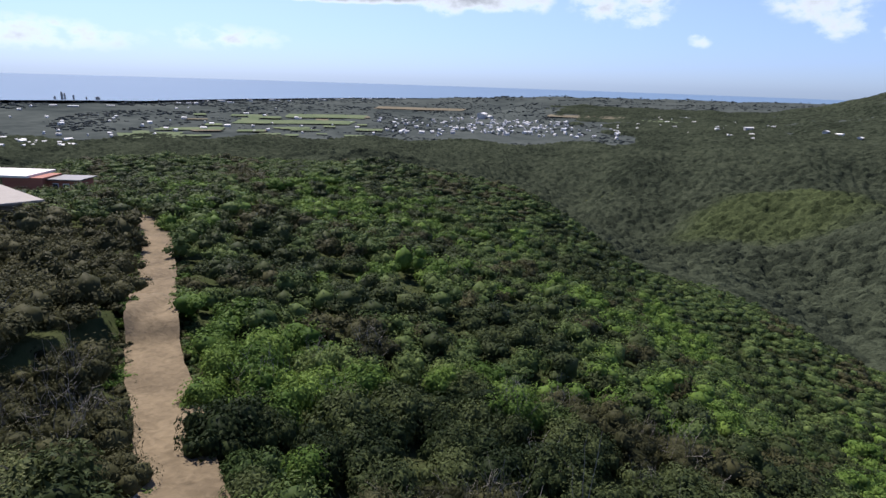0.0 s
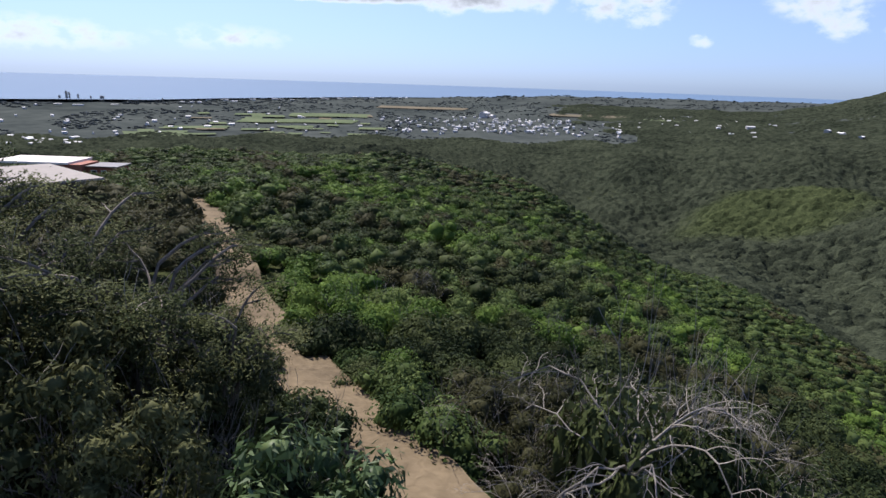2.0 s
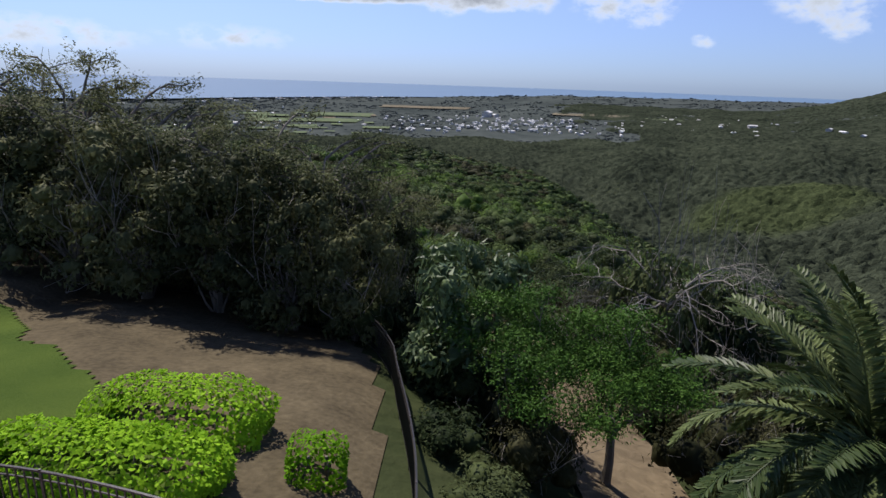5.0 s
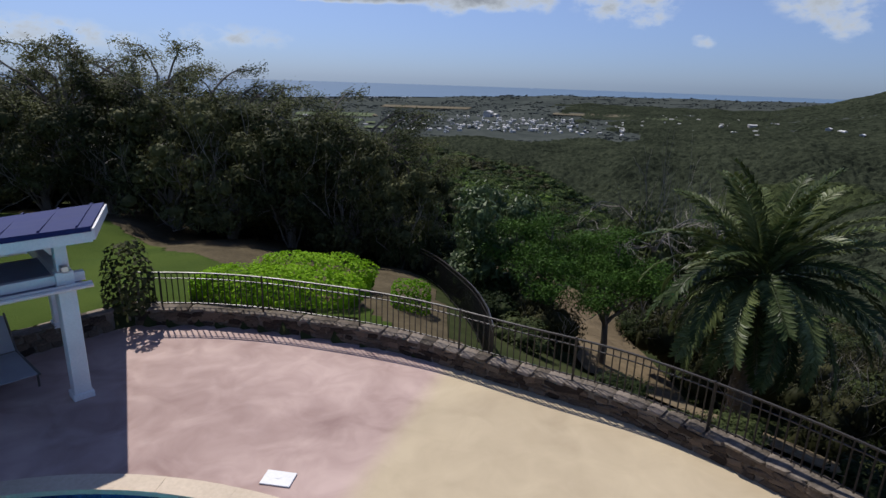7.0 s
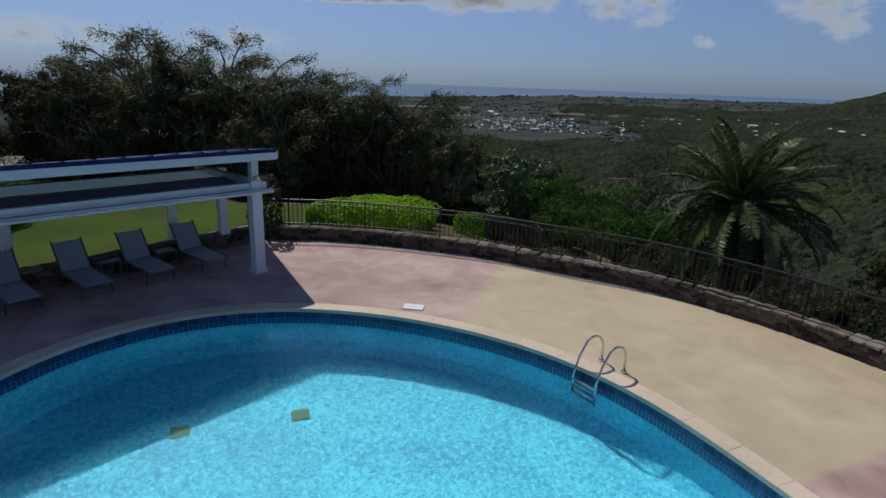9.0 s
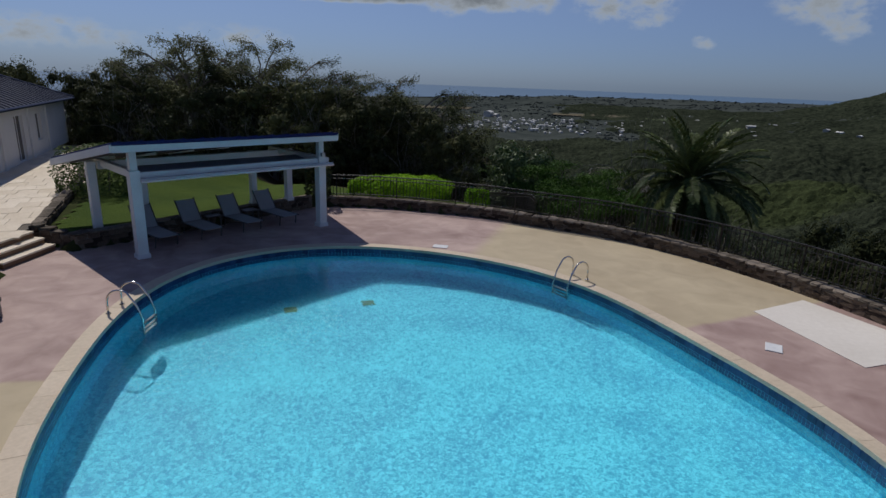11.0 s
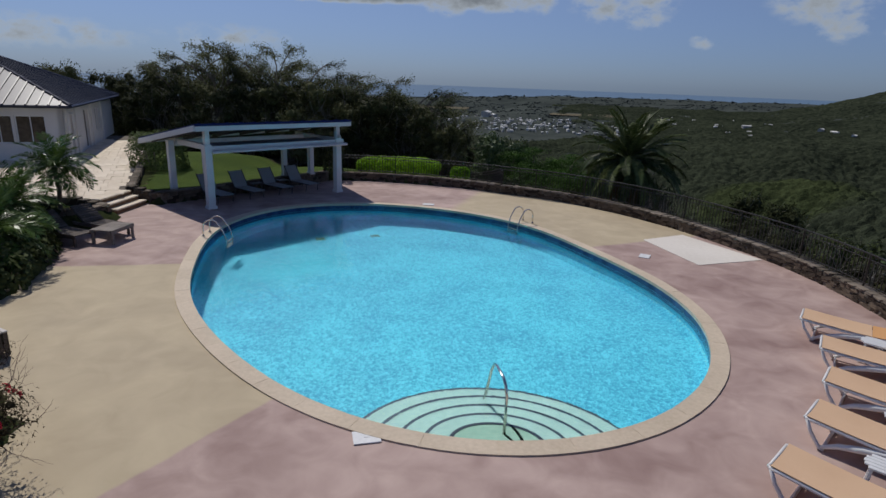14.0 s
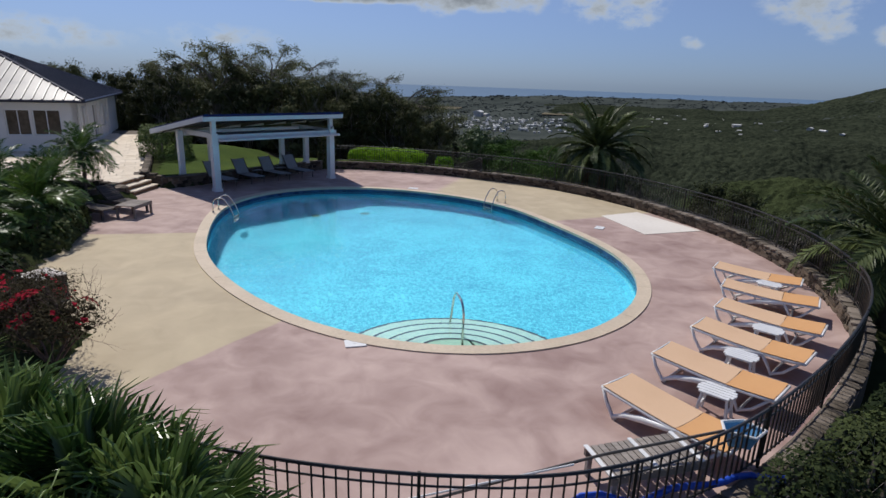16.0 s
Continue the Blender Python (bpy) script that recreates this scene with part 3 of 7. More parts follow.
bm = bmesh.new()
top = [bm.verts.new((x, y, 0.0)) for x, y in line]
low = [bm.verts.new((x, y, pool_floor(x, y) + 0.25)) for x, y in line]
foot = [bm.verts.new((*(POOL + (np.array((x, y)) - POOL) * 0.965), pool_floor(x, y))) for x, y in line]
for a, b in ((top, low), (low, foot)):
    for k in range(N_POOL):
        bm.faces.new((a[k], b[k], b[(k + 1) % N_POOL], a[(k + 1) % N_POOL]))
last = foot
for f in (0.8, 0.6, 0.4, 0.2):
    ring_now = [bm.verts.new((*(POOL + (np.array((x, y)) - POOL) * f), pool_floor(*(POOL + (np.array((x, y)) - POOL) * f)))) for x, y in line]
    for k in range(N_POOL):
        bm.faces.new((last[k], ring_now[k], ring_now[(k + 1) % N_POOL], last[(k + 1) % N_POOL]))
    last = ring_now
bm.faces.new(last[::-1])
part("basin", bm, POOL_PAINT, pool, "turquoise plastered basin with caustic sparkle in its colour")

water_mat = bpy.data.materials.new("pool_water")
water_mat.use_nodes = True
n, l = water_mat.node_tree.nodes, water_mat.node_tree.links
ws = n["Principled BSDF"]
ws.inputs["Base Color"].default_value = (0.80, 0.965, 1.0, 1)
ws.inputs["Roughness"].default_value, ws.inputs["IOR"].default_value, ws.inputs["Transmission Weight"].default_value = 0.0, 1.33, 1.0
coord = n.new("ShaderNodeTexCoord")
ripple, swell, addn = n.new("ShaderNodeTexNoise"), n.new("ShaderNodeTexNoise"), n.new("ShaderNodeMath")
ripple.inputs["Scale"].default_value, ripple.inputs["Detail"].default_value, ripple.inputs["Distortion"].default_value = 9.0, 2.0, 0.6
swell.inputs["Scale"].default_value, swell.inputs["Detail"].default_value = 1.3, 2.0
l.new(coord.outputs["Object"], ripple.inputs["Vector"])
l.new(coord.outputs["Object"], swell.inputs["Vector"])
addn.operation = "ADD"
l.new(ripple.outputs["Fac"], addn.inputs[0])
l.new(swell.outputs["Fac"], addn.inputs[1])
relief = n.new("ShaderNodeBump")
relief.inputs["Strength"].default_value, relief.inputs["Distance"].default_value = 0.24, 0.019
l.new(addn.outputs[0], relief.inputs["Height"])
l.new(relief.outputs["Normal"], ws.inputs["Normal"])
surface = [(x, y, WATER_Z) for x, y in pool_line(0.27, N_POOL)]
me = mesh_from("water_surface", surface, [range(N_POOL)])
if me.polygons[0].normal.z < 0:
    me.flip_normals()
water = part("water_surface", me, water_mat, pool, "clear rippled pool water")
water.visible_shadow = False

# entry steps, as a fan of half ovals, each with a dark edge
STEP_AT = np.array((-12.15, -34.30))
STEP_IN = np.array((0.10, 0.995))
STEP_SIDE = np.array((STEP_IN[1], -STEP_IN[0]))
for k in range(5):
    a, b, top_z = 0.70 + 0.40 * k, 0.52 + 0.36 * k, -0.20 - 0.12 * k
    fan = [STEP_AT + STEP_SIDE * a * math.cos(t) + STEP_IN * b * math.sin(t) for t in np.linspace(0, math.pi, 28)]
    part("pool_step", prism(fan, -1.3, top_z), STEP_PAINT, pool, "pale plaster entry step")
    bm = bmesh.new()
    rim = [STEP_AT + STEP_SIDE * (a + 0.012) * math.cos(t) + STEP_IN * (b + 0.012) * math.sin(t) for t in np.linspace(0, math.pi, 28)]
    rin = [STEP_AT + STEP_SIDE * (a - 0.045) * math.cos(t) + STEP_IN * (b - 0.045) * math.sin(t) for t in np.linspace(0, math.pi, 28)]
    ring_v = [[bm.verts.new((*p, z)) for p, z in ((o, top_z - 0.05), (o, top_z + 0.006), (i, top_z + 0.006))] for o, i in zip(rim, rin)]
    for p, q in zip(ring_v, ring_v[1:]):
        for j in range(2):
            bm.faces.new((p[j], p[j + 1], q[j + 1], q[j]))
    part("step_edge", bm, STEP_EDGE, pool, "dark tile edge of the step")
for x, y in ((-17.21, -22.42), (-15.40, -21.80)):
    z = pool_floor(x, y)
    drain = part("floor_drain", boxed(-0.15, 0.15, -0.15, 0.15, 0.0, 0.02, 0.005), material("green_grille", (0.008, 0.085, 0.045), (0.025, 0.150, 0.075), 0.6, 5, 40, 0.2), pool, "green drain grille on the pool floor")
    drain.matrix_basis = pose(x, y, z + 0.004, 0, 0, 20)

# coping stones and waterline tiles
COPING_COUNT, TILE_COUNT = 48, 264
edge_out, edge_in, tile_line = pool_line(-0.02, COPING_COUNT * 4), pool_line(0.305, COPING_COUNT * 4), pool_line(0.283, TILE_COUNT)
for k in range(COPING_COUNT):
    ids = [(k * 4 + j) % (COPING_COUNT * 4) for j in range(5)]
    plan = [edge_out[i] for i in ids] + [edge_in[i] for i in reversed(ids)]
    mid = np.mean(plan, axis=0)
    plan = [mid + (p - mid) * np.array((0.9997, 0.9997)) for p in plan]
    part("coping_stone", prism(plan, -0.05, 0.024 + 0.001 * (k % 3), 0.003), COPING, pool)
tile_mesh = None
for k in range(TILE_COUNT):
    p, q = tile_line[k], tile_line[(k + 1) % TILE_COUNT]
    mid, along = (p + q) / 2, q - p
    if tile_mesh is None:
        bm = boxed(-0.5, 0.5, -0.012, 0.012, -0.185, -0.052, 0.0)
        tile_mesh = bpy.data.meshes.new("waterline_tile")
        bm.to_mesh(tile_mesh)
        bm.free()
        tile_mesh.materials.append(TILE_BLUE)
    ob = new("waterline_tile", tile_mesh)
    ob.parent = pool
    ob.matrix_basis = pose(mid[0], mid[1], 0, 0, 0, math.degrees(math.atan2(along[1], along[0]))) @ Matrix.Diagonal((np.linalg.norm(along) * 0.96, 1, 1, 1))
bm = bmesh.new()
for k in range(TILE_COUNT):
    p, q = tile_line[k], tile_line[(k + 1) % TILE_COUNT]
    for row in (1, 2):
        f0, f1 = p + (q - p) * 0.03, p + (q - p) * 0.97
        for g0, g1 in ((0.0, 0.47), (0.53, 1.0)):
            a, b = f0 + (f1 - f0) * g0, f0 + (f1 - f0) * g1
            z1 = -0.055 - 0.135 * row
            bm.faces.new([bm.verts.new((*c, z)) for c, z in ((a, z1 - 0.125), (b, z1 - 0.125), (b, z1), (a, z1))])
for v in bm.verts:
    d = POOL - np.array((v.co.x, v.co.y))
    d = d / np.linalg.norm(d) * 0.012
    v.co.x, v.co.y = v.co.x + d[0], v.co.y + d[1]
tagged(part("tile_rest", bm, TILE_BLUE, pool, "lower rows of blue mosaic tiles"), kind="stuff")


def ladder(x, y, turn, label):
    """A steel pool ladder; its local +y points to the water."""
    base = thing("pool_ladder", label, "ladder", "pool ladders", pose(x, y, 0.035, 0, 0, turn))
    for side in (-0.25, 0.25):
        pts = [(side, -0.48, -0.03), (side, -0.48, 0.20)]
        pts += [(side, -0.22 - 0.26 * math.cos(t), 0.24 + 0.26 * math.sin(t)) for t in np.linspace(0.1, 2.2, 9)]
        pts += [(side, 0.10, 0.20), (side, 0.20, -0.1), (side, 0.20, -0.72)]
        part("stringer", tube(bmesh.new(), pts, 0.022, 8), CHROME, base, smooth=True)
        part("flange", tube(bmesh.new(), [(side, -0.48, -0.03), (side, -0.48, 0.005)], 0.05, 10), CHROME, base)
    for z in (-0.20, -0.42, -0.64):
        part("tread", boxed(-0.25, 0.25, 0.165, 0.235, z - 0.012, z + 0.012, 0.005), TREAD_PLASTIC, base)
    return base


for lx, ly, turn in ((-10.39, -21.66, 124), (-19.72, -24.56, -90)):
    ladder(lx, ly, turn, "polished steel ladder with three treads at the pool edge")
grab = thing("hand_rail", "polished steel hand rail over the pool's entry steps", "rail", "", pose(-12.06, -34.05, 0, 0, 0, 4))
part("rail_tube", tube(bmesh.new(), [(0.02, 0, -0.3), (0.02, 0, 0.42), (0, 0.04, 0.58), (-0.02, 0.14, 0.65), (-0.06, 0.50, 0.65), (-0.08, 0.62, 0.61), (-0.10, 0.70, 0.48), (-0.12, 1.2, -0.45)], 0.024, 8), CHROME, grab, smooth=True)


# ---- stone wall with iron railing ----
def wall_height(p):
    return 0.03 + 0.30 * float(smooth(-36.6, -32.6, p[1]))


wall = tagged(new("stone_wall"), "curved rubble stone wall with a rough stone cap", "wall", kind="structure")
wall.empty_display_size = 0.3
bm = bmesh.new()
rings = []
for p, o in zip(WALL_LINE, WALL_OUT):
    h = wall_height(p)
    low_z = min(-0.6, floor_at(*(p + o * 0.8)) - 0.4)
    rings.append([bm.verts.new((*(p + o * w), z)) for w, z in ((0.03, -0.12), (0.03, h), (0.33, h), (0.36, low_z))])
for a, b in zip(rings, rings[1:]):
    for k in range(3):
        bm.faces.new((a[k], a[k + 1], b[k + 1], b[k]))
for end in (rings[0], rings[-1]):
    bm.faces.new(end)
part("wall_core", bm, MORTAR, wall, "grey mortar core")


def lump(name, seed, sx, sy, sz, rough=0.18):
    """A rough stone: a cube cut into corners and pushed out of true."""
    rnd = random.Random(seed)
    bm = bmesh.new()
    bmesh.ops.create_cube(bm, size=1.0)
    bmesh.ops.bevel(bm, geom=list(bm.edges), offset=0.16, segments=1, affect="EDGES")
    for v in bm.verts:
        v.co = Vector((v.co.x * sx, v.co.y * sy, v.co.z * sz)) * (1 + rnd.uniform(-rough, rough))
    me = bpy.data.meshes.new(name)
    bmesh.ops.recalc_face_normals(bm, faces=bm.faces)
    bm.to_mesh(me)
    bm.free()
    return me


stone_meshes = [lump("wall_stone", 10 + k, 0.22 + 0.05 * (k % 4), 0.07, 0.115 + 0.03 * (k % 3), 0.30) for k in range(9)]
cap_meshes = [lump("cap_stone", 40 + k, 0.42 + 0.05 * (k % 3), 0.37, 0.06, 0.10) for k in range(6)]
for meshes, mat in ((stone_meshes, STONE), (cap_meshes, CAP_STONE)):
    for m_ in meshes:
        m_.materials.append(mat)
rnd = random.Random(5)
length = np.concatenate([[0], np.cumsum(np.linalg.norm(np.diff(WALL_LINE, axis=0), axis=1))])


def on_wall(s):
    p = np.array([np.interp(s, length, WALL_LINE[:, i]) for i in range(2)])
    o = np.array([np.interp(s, length, WALL_OUT[:, i]) for i in range(2)])
    return p, o / np.linalg.norm(o)


for row in range(3):
    s = 6.0 + 0.1 * row
    while s < length[-1] - 0.1:
        p, o = on_wall(s)
        step = rnd.uniform(0.19, 0.36)
        if wall_height(p) > 0.3:
            ob = new("wall_stone", rnd.choice(stone_meshes))
            ob.parent = wall
            q = p + o * 0.035
            ob.matrix_basis = pose(q[0], q[1], 0.055 + 0.10 * row + rnd.uniform(-0.02, 0.02), rnd.uniform(-4, 4), rnd.uniform(-14, 14), math.degrees(math.atan2(o[1], o[0])) - 90) @ Matrix.Diagonal((step / 0.29, rnd.uniform(0.7, 1.2), rnd.uniform(0.62, 0.92), 1))
        s += step
s = 0.2
while s < length[-1]:
    p, o = on_wall(s)
    q = p + o * 0.18
    ob = new("cap_stone", rnd.choice(cap_meshes))
    ob.parent = wall
    slim = 0.62 + 0.38 * float(smooth(-37.5, -33.0, p[1]))
    ob.matrix_basis = pose(q[0], q[1], wall_height(p) + 0.02, rnd.uniform(-4, 4), rnd.uniform(-4, 4), math.degrees(math.atan2(o[1], o[0])) - 90 + rnd.uniform(-4, 4)) @ Matrix.Diagonal((rnd.uniform(0.55, 0.72), slim * rnd.uniform(0.85, 1.08), rnd.uniform(0.8, 1.3), 1))
    s += rnd.uniform(0.25, 0.33)


def railing(name, label, line, base_z, high, gap, post_gap, group, parts_limit=300):
    """An iron railing: posts, rails that follow the line, and upright bars."""
    ob = thing(name, label, "railing", group)
    line = np.asarray(line)
    run = np.concatenate([[0], np.cumsum(np.linalg.norm(np.diff(line, axis=0), axis=1))])
    zs = np.array([base_z(p) for p in line])
    top = [(*p, z + high) for p, z in zip(line, zs)]
    for drop, r, nm in ((0.0, 0.022, "top_rail"), (0.13, 0.014, "middle_rail"), (high - 0.09, 0.014, "bottom_rail")):
        part(nm, tube(bmesh.new(), [(x, y, z - drop) for x, y, z in top], r, 5), IRON, ob)
    def at(s):
        return np.array([np.interp(s, run, line[:, 0]), np.interp(s, run, line[:, 1]), np.interp(s, run, zs)])
    bar = mesh_from("baluster", [(x, y, z) for z in (0.06, high) for x, y in ((-0.009, -0.009), (0.009, -0.009), (0.009, 0.009), (-0.009, 0.009))],
                    [(0, 1, 5, 4), (1, 2, 6, 5), (2, 3, 7, 6), (3, 0, 4, 7)])
    bar.materials.append(IRON)
    post = bpy.data.meshes.new("post")
    bm = boxed(-0.017, 0.017, -0.017, 0.017, -0.05, high + 0.03, 0.003)
    bm.to_mesh(post)
    bm.free()
    post.materials.append(IRON)
    spots = list(np.arange(0.05, run[-1], gap))
    rest = []
    for i, s in enumerate(spots):
        p = at(s)
        if i < parts_limit:
            o = new("baluster", bar)
            o.parent = ob
            o.location = p
        else:
            rest.append(p)
    if rest:
        bm = bmesh.new()
        for p in rest:
            a = [bm.verts.new((p[0] + x, p[1] + y, p[2] + z)) for z in (0.06, high) for x, y in ((-0.009, -0.009), (0.009, -0.009), (0.009, 0.009), (-0.009, 0.009))]
            for f in ((0, 1, 5, 4), (1, 2, 6, 5), (2, 3, 7, 6), (3, 0, 4, 7)):
                bm.faces.new([a[k] for k in f])
        tagged(part("baluster_rest", bm, IRON, ob), kind="stuff")
    for s in np.arange(0.0, run[-1] + 0.01, post_gap):
        o = new("post", post)
        o.parent = ob
        o.location = at(s)
    return ob


railing("iron_railing", "black wrought iron railing on the curved stone wall", WALL_LINE + WALL_OUT * (0.02 + 0.16 * smooth(-36.6, -32.6, WALL_LINE[:, 1]))[:, None], lambda p: wall_height(p) + 0.05, 0.80, 0.128, 2.3, "iron railings")
FENCE_LINE = spline([(-10.4, -15.7), (-10.6, -12.0), (-11.2, -8.0), (-11.7, -5.2), (-13.0, -2.4), (-16.0, -0.9), (-19.5, 0.8), (-24.0, 3.0)], 0.5)
railing("iron_fence", "black iron fence running down the lawn's edge", FENCE_LINE, lambda p: floor_at(*p), 1.15, 0.13, 2.4, "iron railings", 280)

# ---- lawn, steps, terrace ----
LEAF_EARTH = material("leaf_strewn_earth", (0.042, 0.033, 0.018), (0.125, 0.100, 0.058), 0.95, 0.9, 7, 0.7, distance=0.05, specular=0.1)
def sheet(name, x0, x1, y0, y1, step, inside, lift, mat, label, category):
    xs, ys = np.arange(x0, x1 + step, step), np.arange(y0, y1 + step, step)
    X, Y = np.meshgrid(xs, ys)
    Z = land(X, Y) + lift
    keep = inside(X, Y)
    index = -np.ones(X.shape, int)
    verts, faces = [], []
    for i, j in zip(*np.nonzero(keep)):
        index[i, j] = len(verts)
        verts.append((X[i, j], Y[i, j], Z[i, j]))
    for i in range(len(ys) - 1):
        for j in range(len(xs) - 1):
            q = (index[i, j], index[i, j + 1], index[i + 1, j + 1], index[i + 1, j])
            if min(q) >= 0:
                faces.append(q)
    me = mesh_from(name, verts, faces)
    me.shade_smooth()
    return tagged(finish(name, me, mat), label, category, kind="structure")


SEAT_N = np.array((-0.770, 0.638))
def on_lawn(X, Y):
    behind = (X - SEAT_A[0]) * SEAT_N[0] + (Y - SEAT_A[1]) * SEAT_N[1] > 0.25
    beyond = np.where(X > -18.3, Y > np.interp(X, WALL_LINE[::-1][:60, 0], WALL_LINE[::-1][:60, 1]) + 0.4, behind)
    east = X < np.interp(Y, [-16, -8, -5, -2, 3], [-10.7, -11.4, -11.9, -13.3, -20])
    west = X > np.interp(Y, [-22, -16, -9, 0], [-23.9, -26.0, -29.2, -33.0])
    return beyond & east & west & (Y < 6)


def turf(X, Y):
    wob = np.vectorize(lambda a, b: noise.noise(Vector((a / 2.2, b / 2.2, 0))))(X, Y)
    return on_lawn(X, Y) & (Y + 0.9 * (X + 20) + 1.0 * wob < -7.0)


sheet("bare_earth", -34, -10, -21, 6, 0.35, on_lawn, 0.03, LEAF_EARTH, "brown leaf-strewn earth under the trees", "ground")
sheet("lawn", -34, -10, -21, 0, 0.25, turf, 0.06, GRASS, "mown green lawn beside the pergola", "lawn")

seat = tagged(new("retaining_wall"), "low stone retaining wall along the lawn", "wall", kind="structure")
seat.empty_display_size = 0.3
along = (SEAT_B - SEAT_A) / np.linalg.norm(SEAT_B - SEAT_A)
span = np.linalg.norm(SEAT_B - SEAT_A)
turn = math.degrees(math.atan2(along[1], along[0]))
core = part("wall_core", boxed(0, span, 0.0, -0.30, -0.1, 0.40), MORTAR, seat)
core.matrix_basis = pose(SEAT_A[0], SEAT_A[1], 0, 0, 0, turn)
for k in range(int(span / 0.3)):
    for row in range(3):
        ob = new("wall_stone", rnd.choice(stone_meshes))
        ob.parent = seat
        q = SEAT_A + along * (0.15 + 0.3 * k + 0.1 * row) - SEAT_N * 0.005
        ob.matrix_basis = pose(q[0], q[1], 0.07 + 0.135 * row, rnd.uniform(-4, 4), rnd.uniform(-12, 12), turn)
for k in range(int(span / 0.45) + 1):
    q = SEAT_A + along * (0.22 + 0.45 * k) + SEAT_N * 0.14
    ob = new("cap_stone", rnd.choice(cap_meshes))
    ob.parent = seat
    ob.matrix_basis = pose(q[0], q[1], 0.43, rnd.uniform(-2, 2), rnd.uniform(-2, 2), turn)

# ---- pergola ----
FL, FR = np.array((-21.42, -21.08)), np.array((-17.58, -17.03))
PU = (FR - FL) / np.linalg.norm(FR - FL)
PERGOLA = pose(FL[0], FL[1], 0, 0, 0, math.degrees(math.atan2(PU[1], PU[0])))      # x along the front, y to the back
PLEN = float(np.linalg.norm(FR - FL))
pergola = thing("pergola", "white-painted pergola with a navy metal roof and awning", "pergola", "", PERGOLA)
for x, y, z0, z1, w in ((0, 0, 0, 2.30, 0.13), (PLEN, 0, 0, 2.30, 0.13), (-0.30, 2.45, 0.0, 2.25, 0.11), (1.05, 2.55, 0.4, 2.25, 0.10), (4.58, 2.55, 0.4, 2.25, 0.10), (PLEN + 0.33, 2.5, 0.4, 2.25, 0.11)):
    post = part("post", boxed(-w, w, -w, w, z0, z1, 0.01), WHITE_PAINT, pergola)
    post.location = (x, y, 0)
    foot = part("post_base", boxed(-w - 0.03, w + 0.03, -w - 0.03, w + 0.03, z0, z0 + 0.12, 0.01), WHITE_PAINT, pergola)
    foot.location = (x, y, 0)
for x in (0, PLEN):
    up = part("upper_post", boxed(-0.09, 0.09, -0.09, 0.09, 2.30, 2.86, 0.008), WHITE_PAINT, pergola)
    up.location = (x, 0, 0)
    part("side_beam", boxed(x - 0.07, x + 0.07, -0.10, 3.1, 2.10, 2.30, 0.01), WHITE_PAINT, pergola)
part("front_beam", boxed(-0.12, PLEN + 0.3, -0.06, 0.06, 2.08, 2.24, 0.01), WHITE_PAINT, pergola)
part("back_beam", boxed(-0.12, PLEN + 0.5, 2.40, 2.58, 2.02, 2.24, 0.01), WHITE_PAINT, pergola)
Y0, Y1, Z0, Z1, X0, X1 = -0.40, 3.95, 3.02, 2.20, -0.55, PLEN + 0.40      # the roof falls to the back and widens


def slope(y):
    return Z0 + (Z1 - Z0) * (y - Y0) / (Y1 - Y0)


def slab(name, x0, x1, y0, y1, under, over, mat, label=""):
    bm = bmesh.new()
    box(bm, x0, x1, y0, y1, 0, 1)
    for v in bm.verts:
        share, back = (v.co.x - X0) / (X1 - X0), v.co.y - Y0
        v.co.z = slope(v.co.y) + 0.066 * share * back + (over if v.co.z > 0.5 else under)
        v.co.x += (0.326 * share - 0.07 * (1 - share)) * back
    return part(name, bm, mat, pergola, label)


slab("roof", X0, X1, Y0 - 0.06, Y1, -0.05, 0.035, ROOF_BLUE, "deep blue standing-seam metal roof")
for k in range(13):
    x = X0 + 0.2 + k * (X1 - X0 - 0.4) / 12
    slab("seam", x - 0.015, x + 0.015, Y0, Y1, 0.036, 0.065, ROOF_BLUE)
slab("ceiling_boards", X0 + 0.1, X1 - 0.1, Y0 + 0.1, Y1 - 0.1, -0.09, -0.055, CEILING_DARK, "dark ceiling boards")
slab("fascia", X0, X1, Y0 - 0.04, Y0, -0.22, -0.054, WHITE_PAINT, "white front fascia board")
slab("fascia", X0, X1, Y1, Y1 + 0.04, -0.19, -0.01, WHITE_PAINT)
for x in (X0 - 0.04, X1):
    slab("barge_board", x, x + 0.04, Y0, Y1, -0.20, -0.012, WHITE_PAINT)
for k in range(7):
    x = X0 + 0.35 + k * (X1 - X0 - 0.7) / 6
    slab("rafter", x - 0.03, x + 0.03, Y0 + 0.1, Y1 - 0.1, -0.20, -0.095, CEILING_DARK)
awning = boxed(0.15, PLEN + 0.25, -0.20, 1.35, 2.02, 2.05, 0.008)
for v in awning.verts:
    v.co.z += 0.10 * (v.co.y + 0.2)
part("awning", awning, AWNING_CLOTH, pergola, "blue-grey awning below the roof")
part("awning_bar", tube(tube(bmesh.new(), [(0.1, -0.24, 2.03), (PLEN + 0.35, -0.24, 2.03)], 0.038, 8), [(0.1, -0.20, 2.075), (PLEN + 0.35, -0.20, 2.075)], 0.026, 8), WHITE_PAINT, pergola, "white double awning bar", smooth=True)
lamp = part("wall_lamp", boxed(-0.06, 0.06, -0.12, 0.0, 2.3, 2.42, 0.02), ALUMINIUM, pergola)
lamp.location = (PLEN, -0.1, 0)

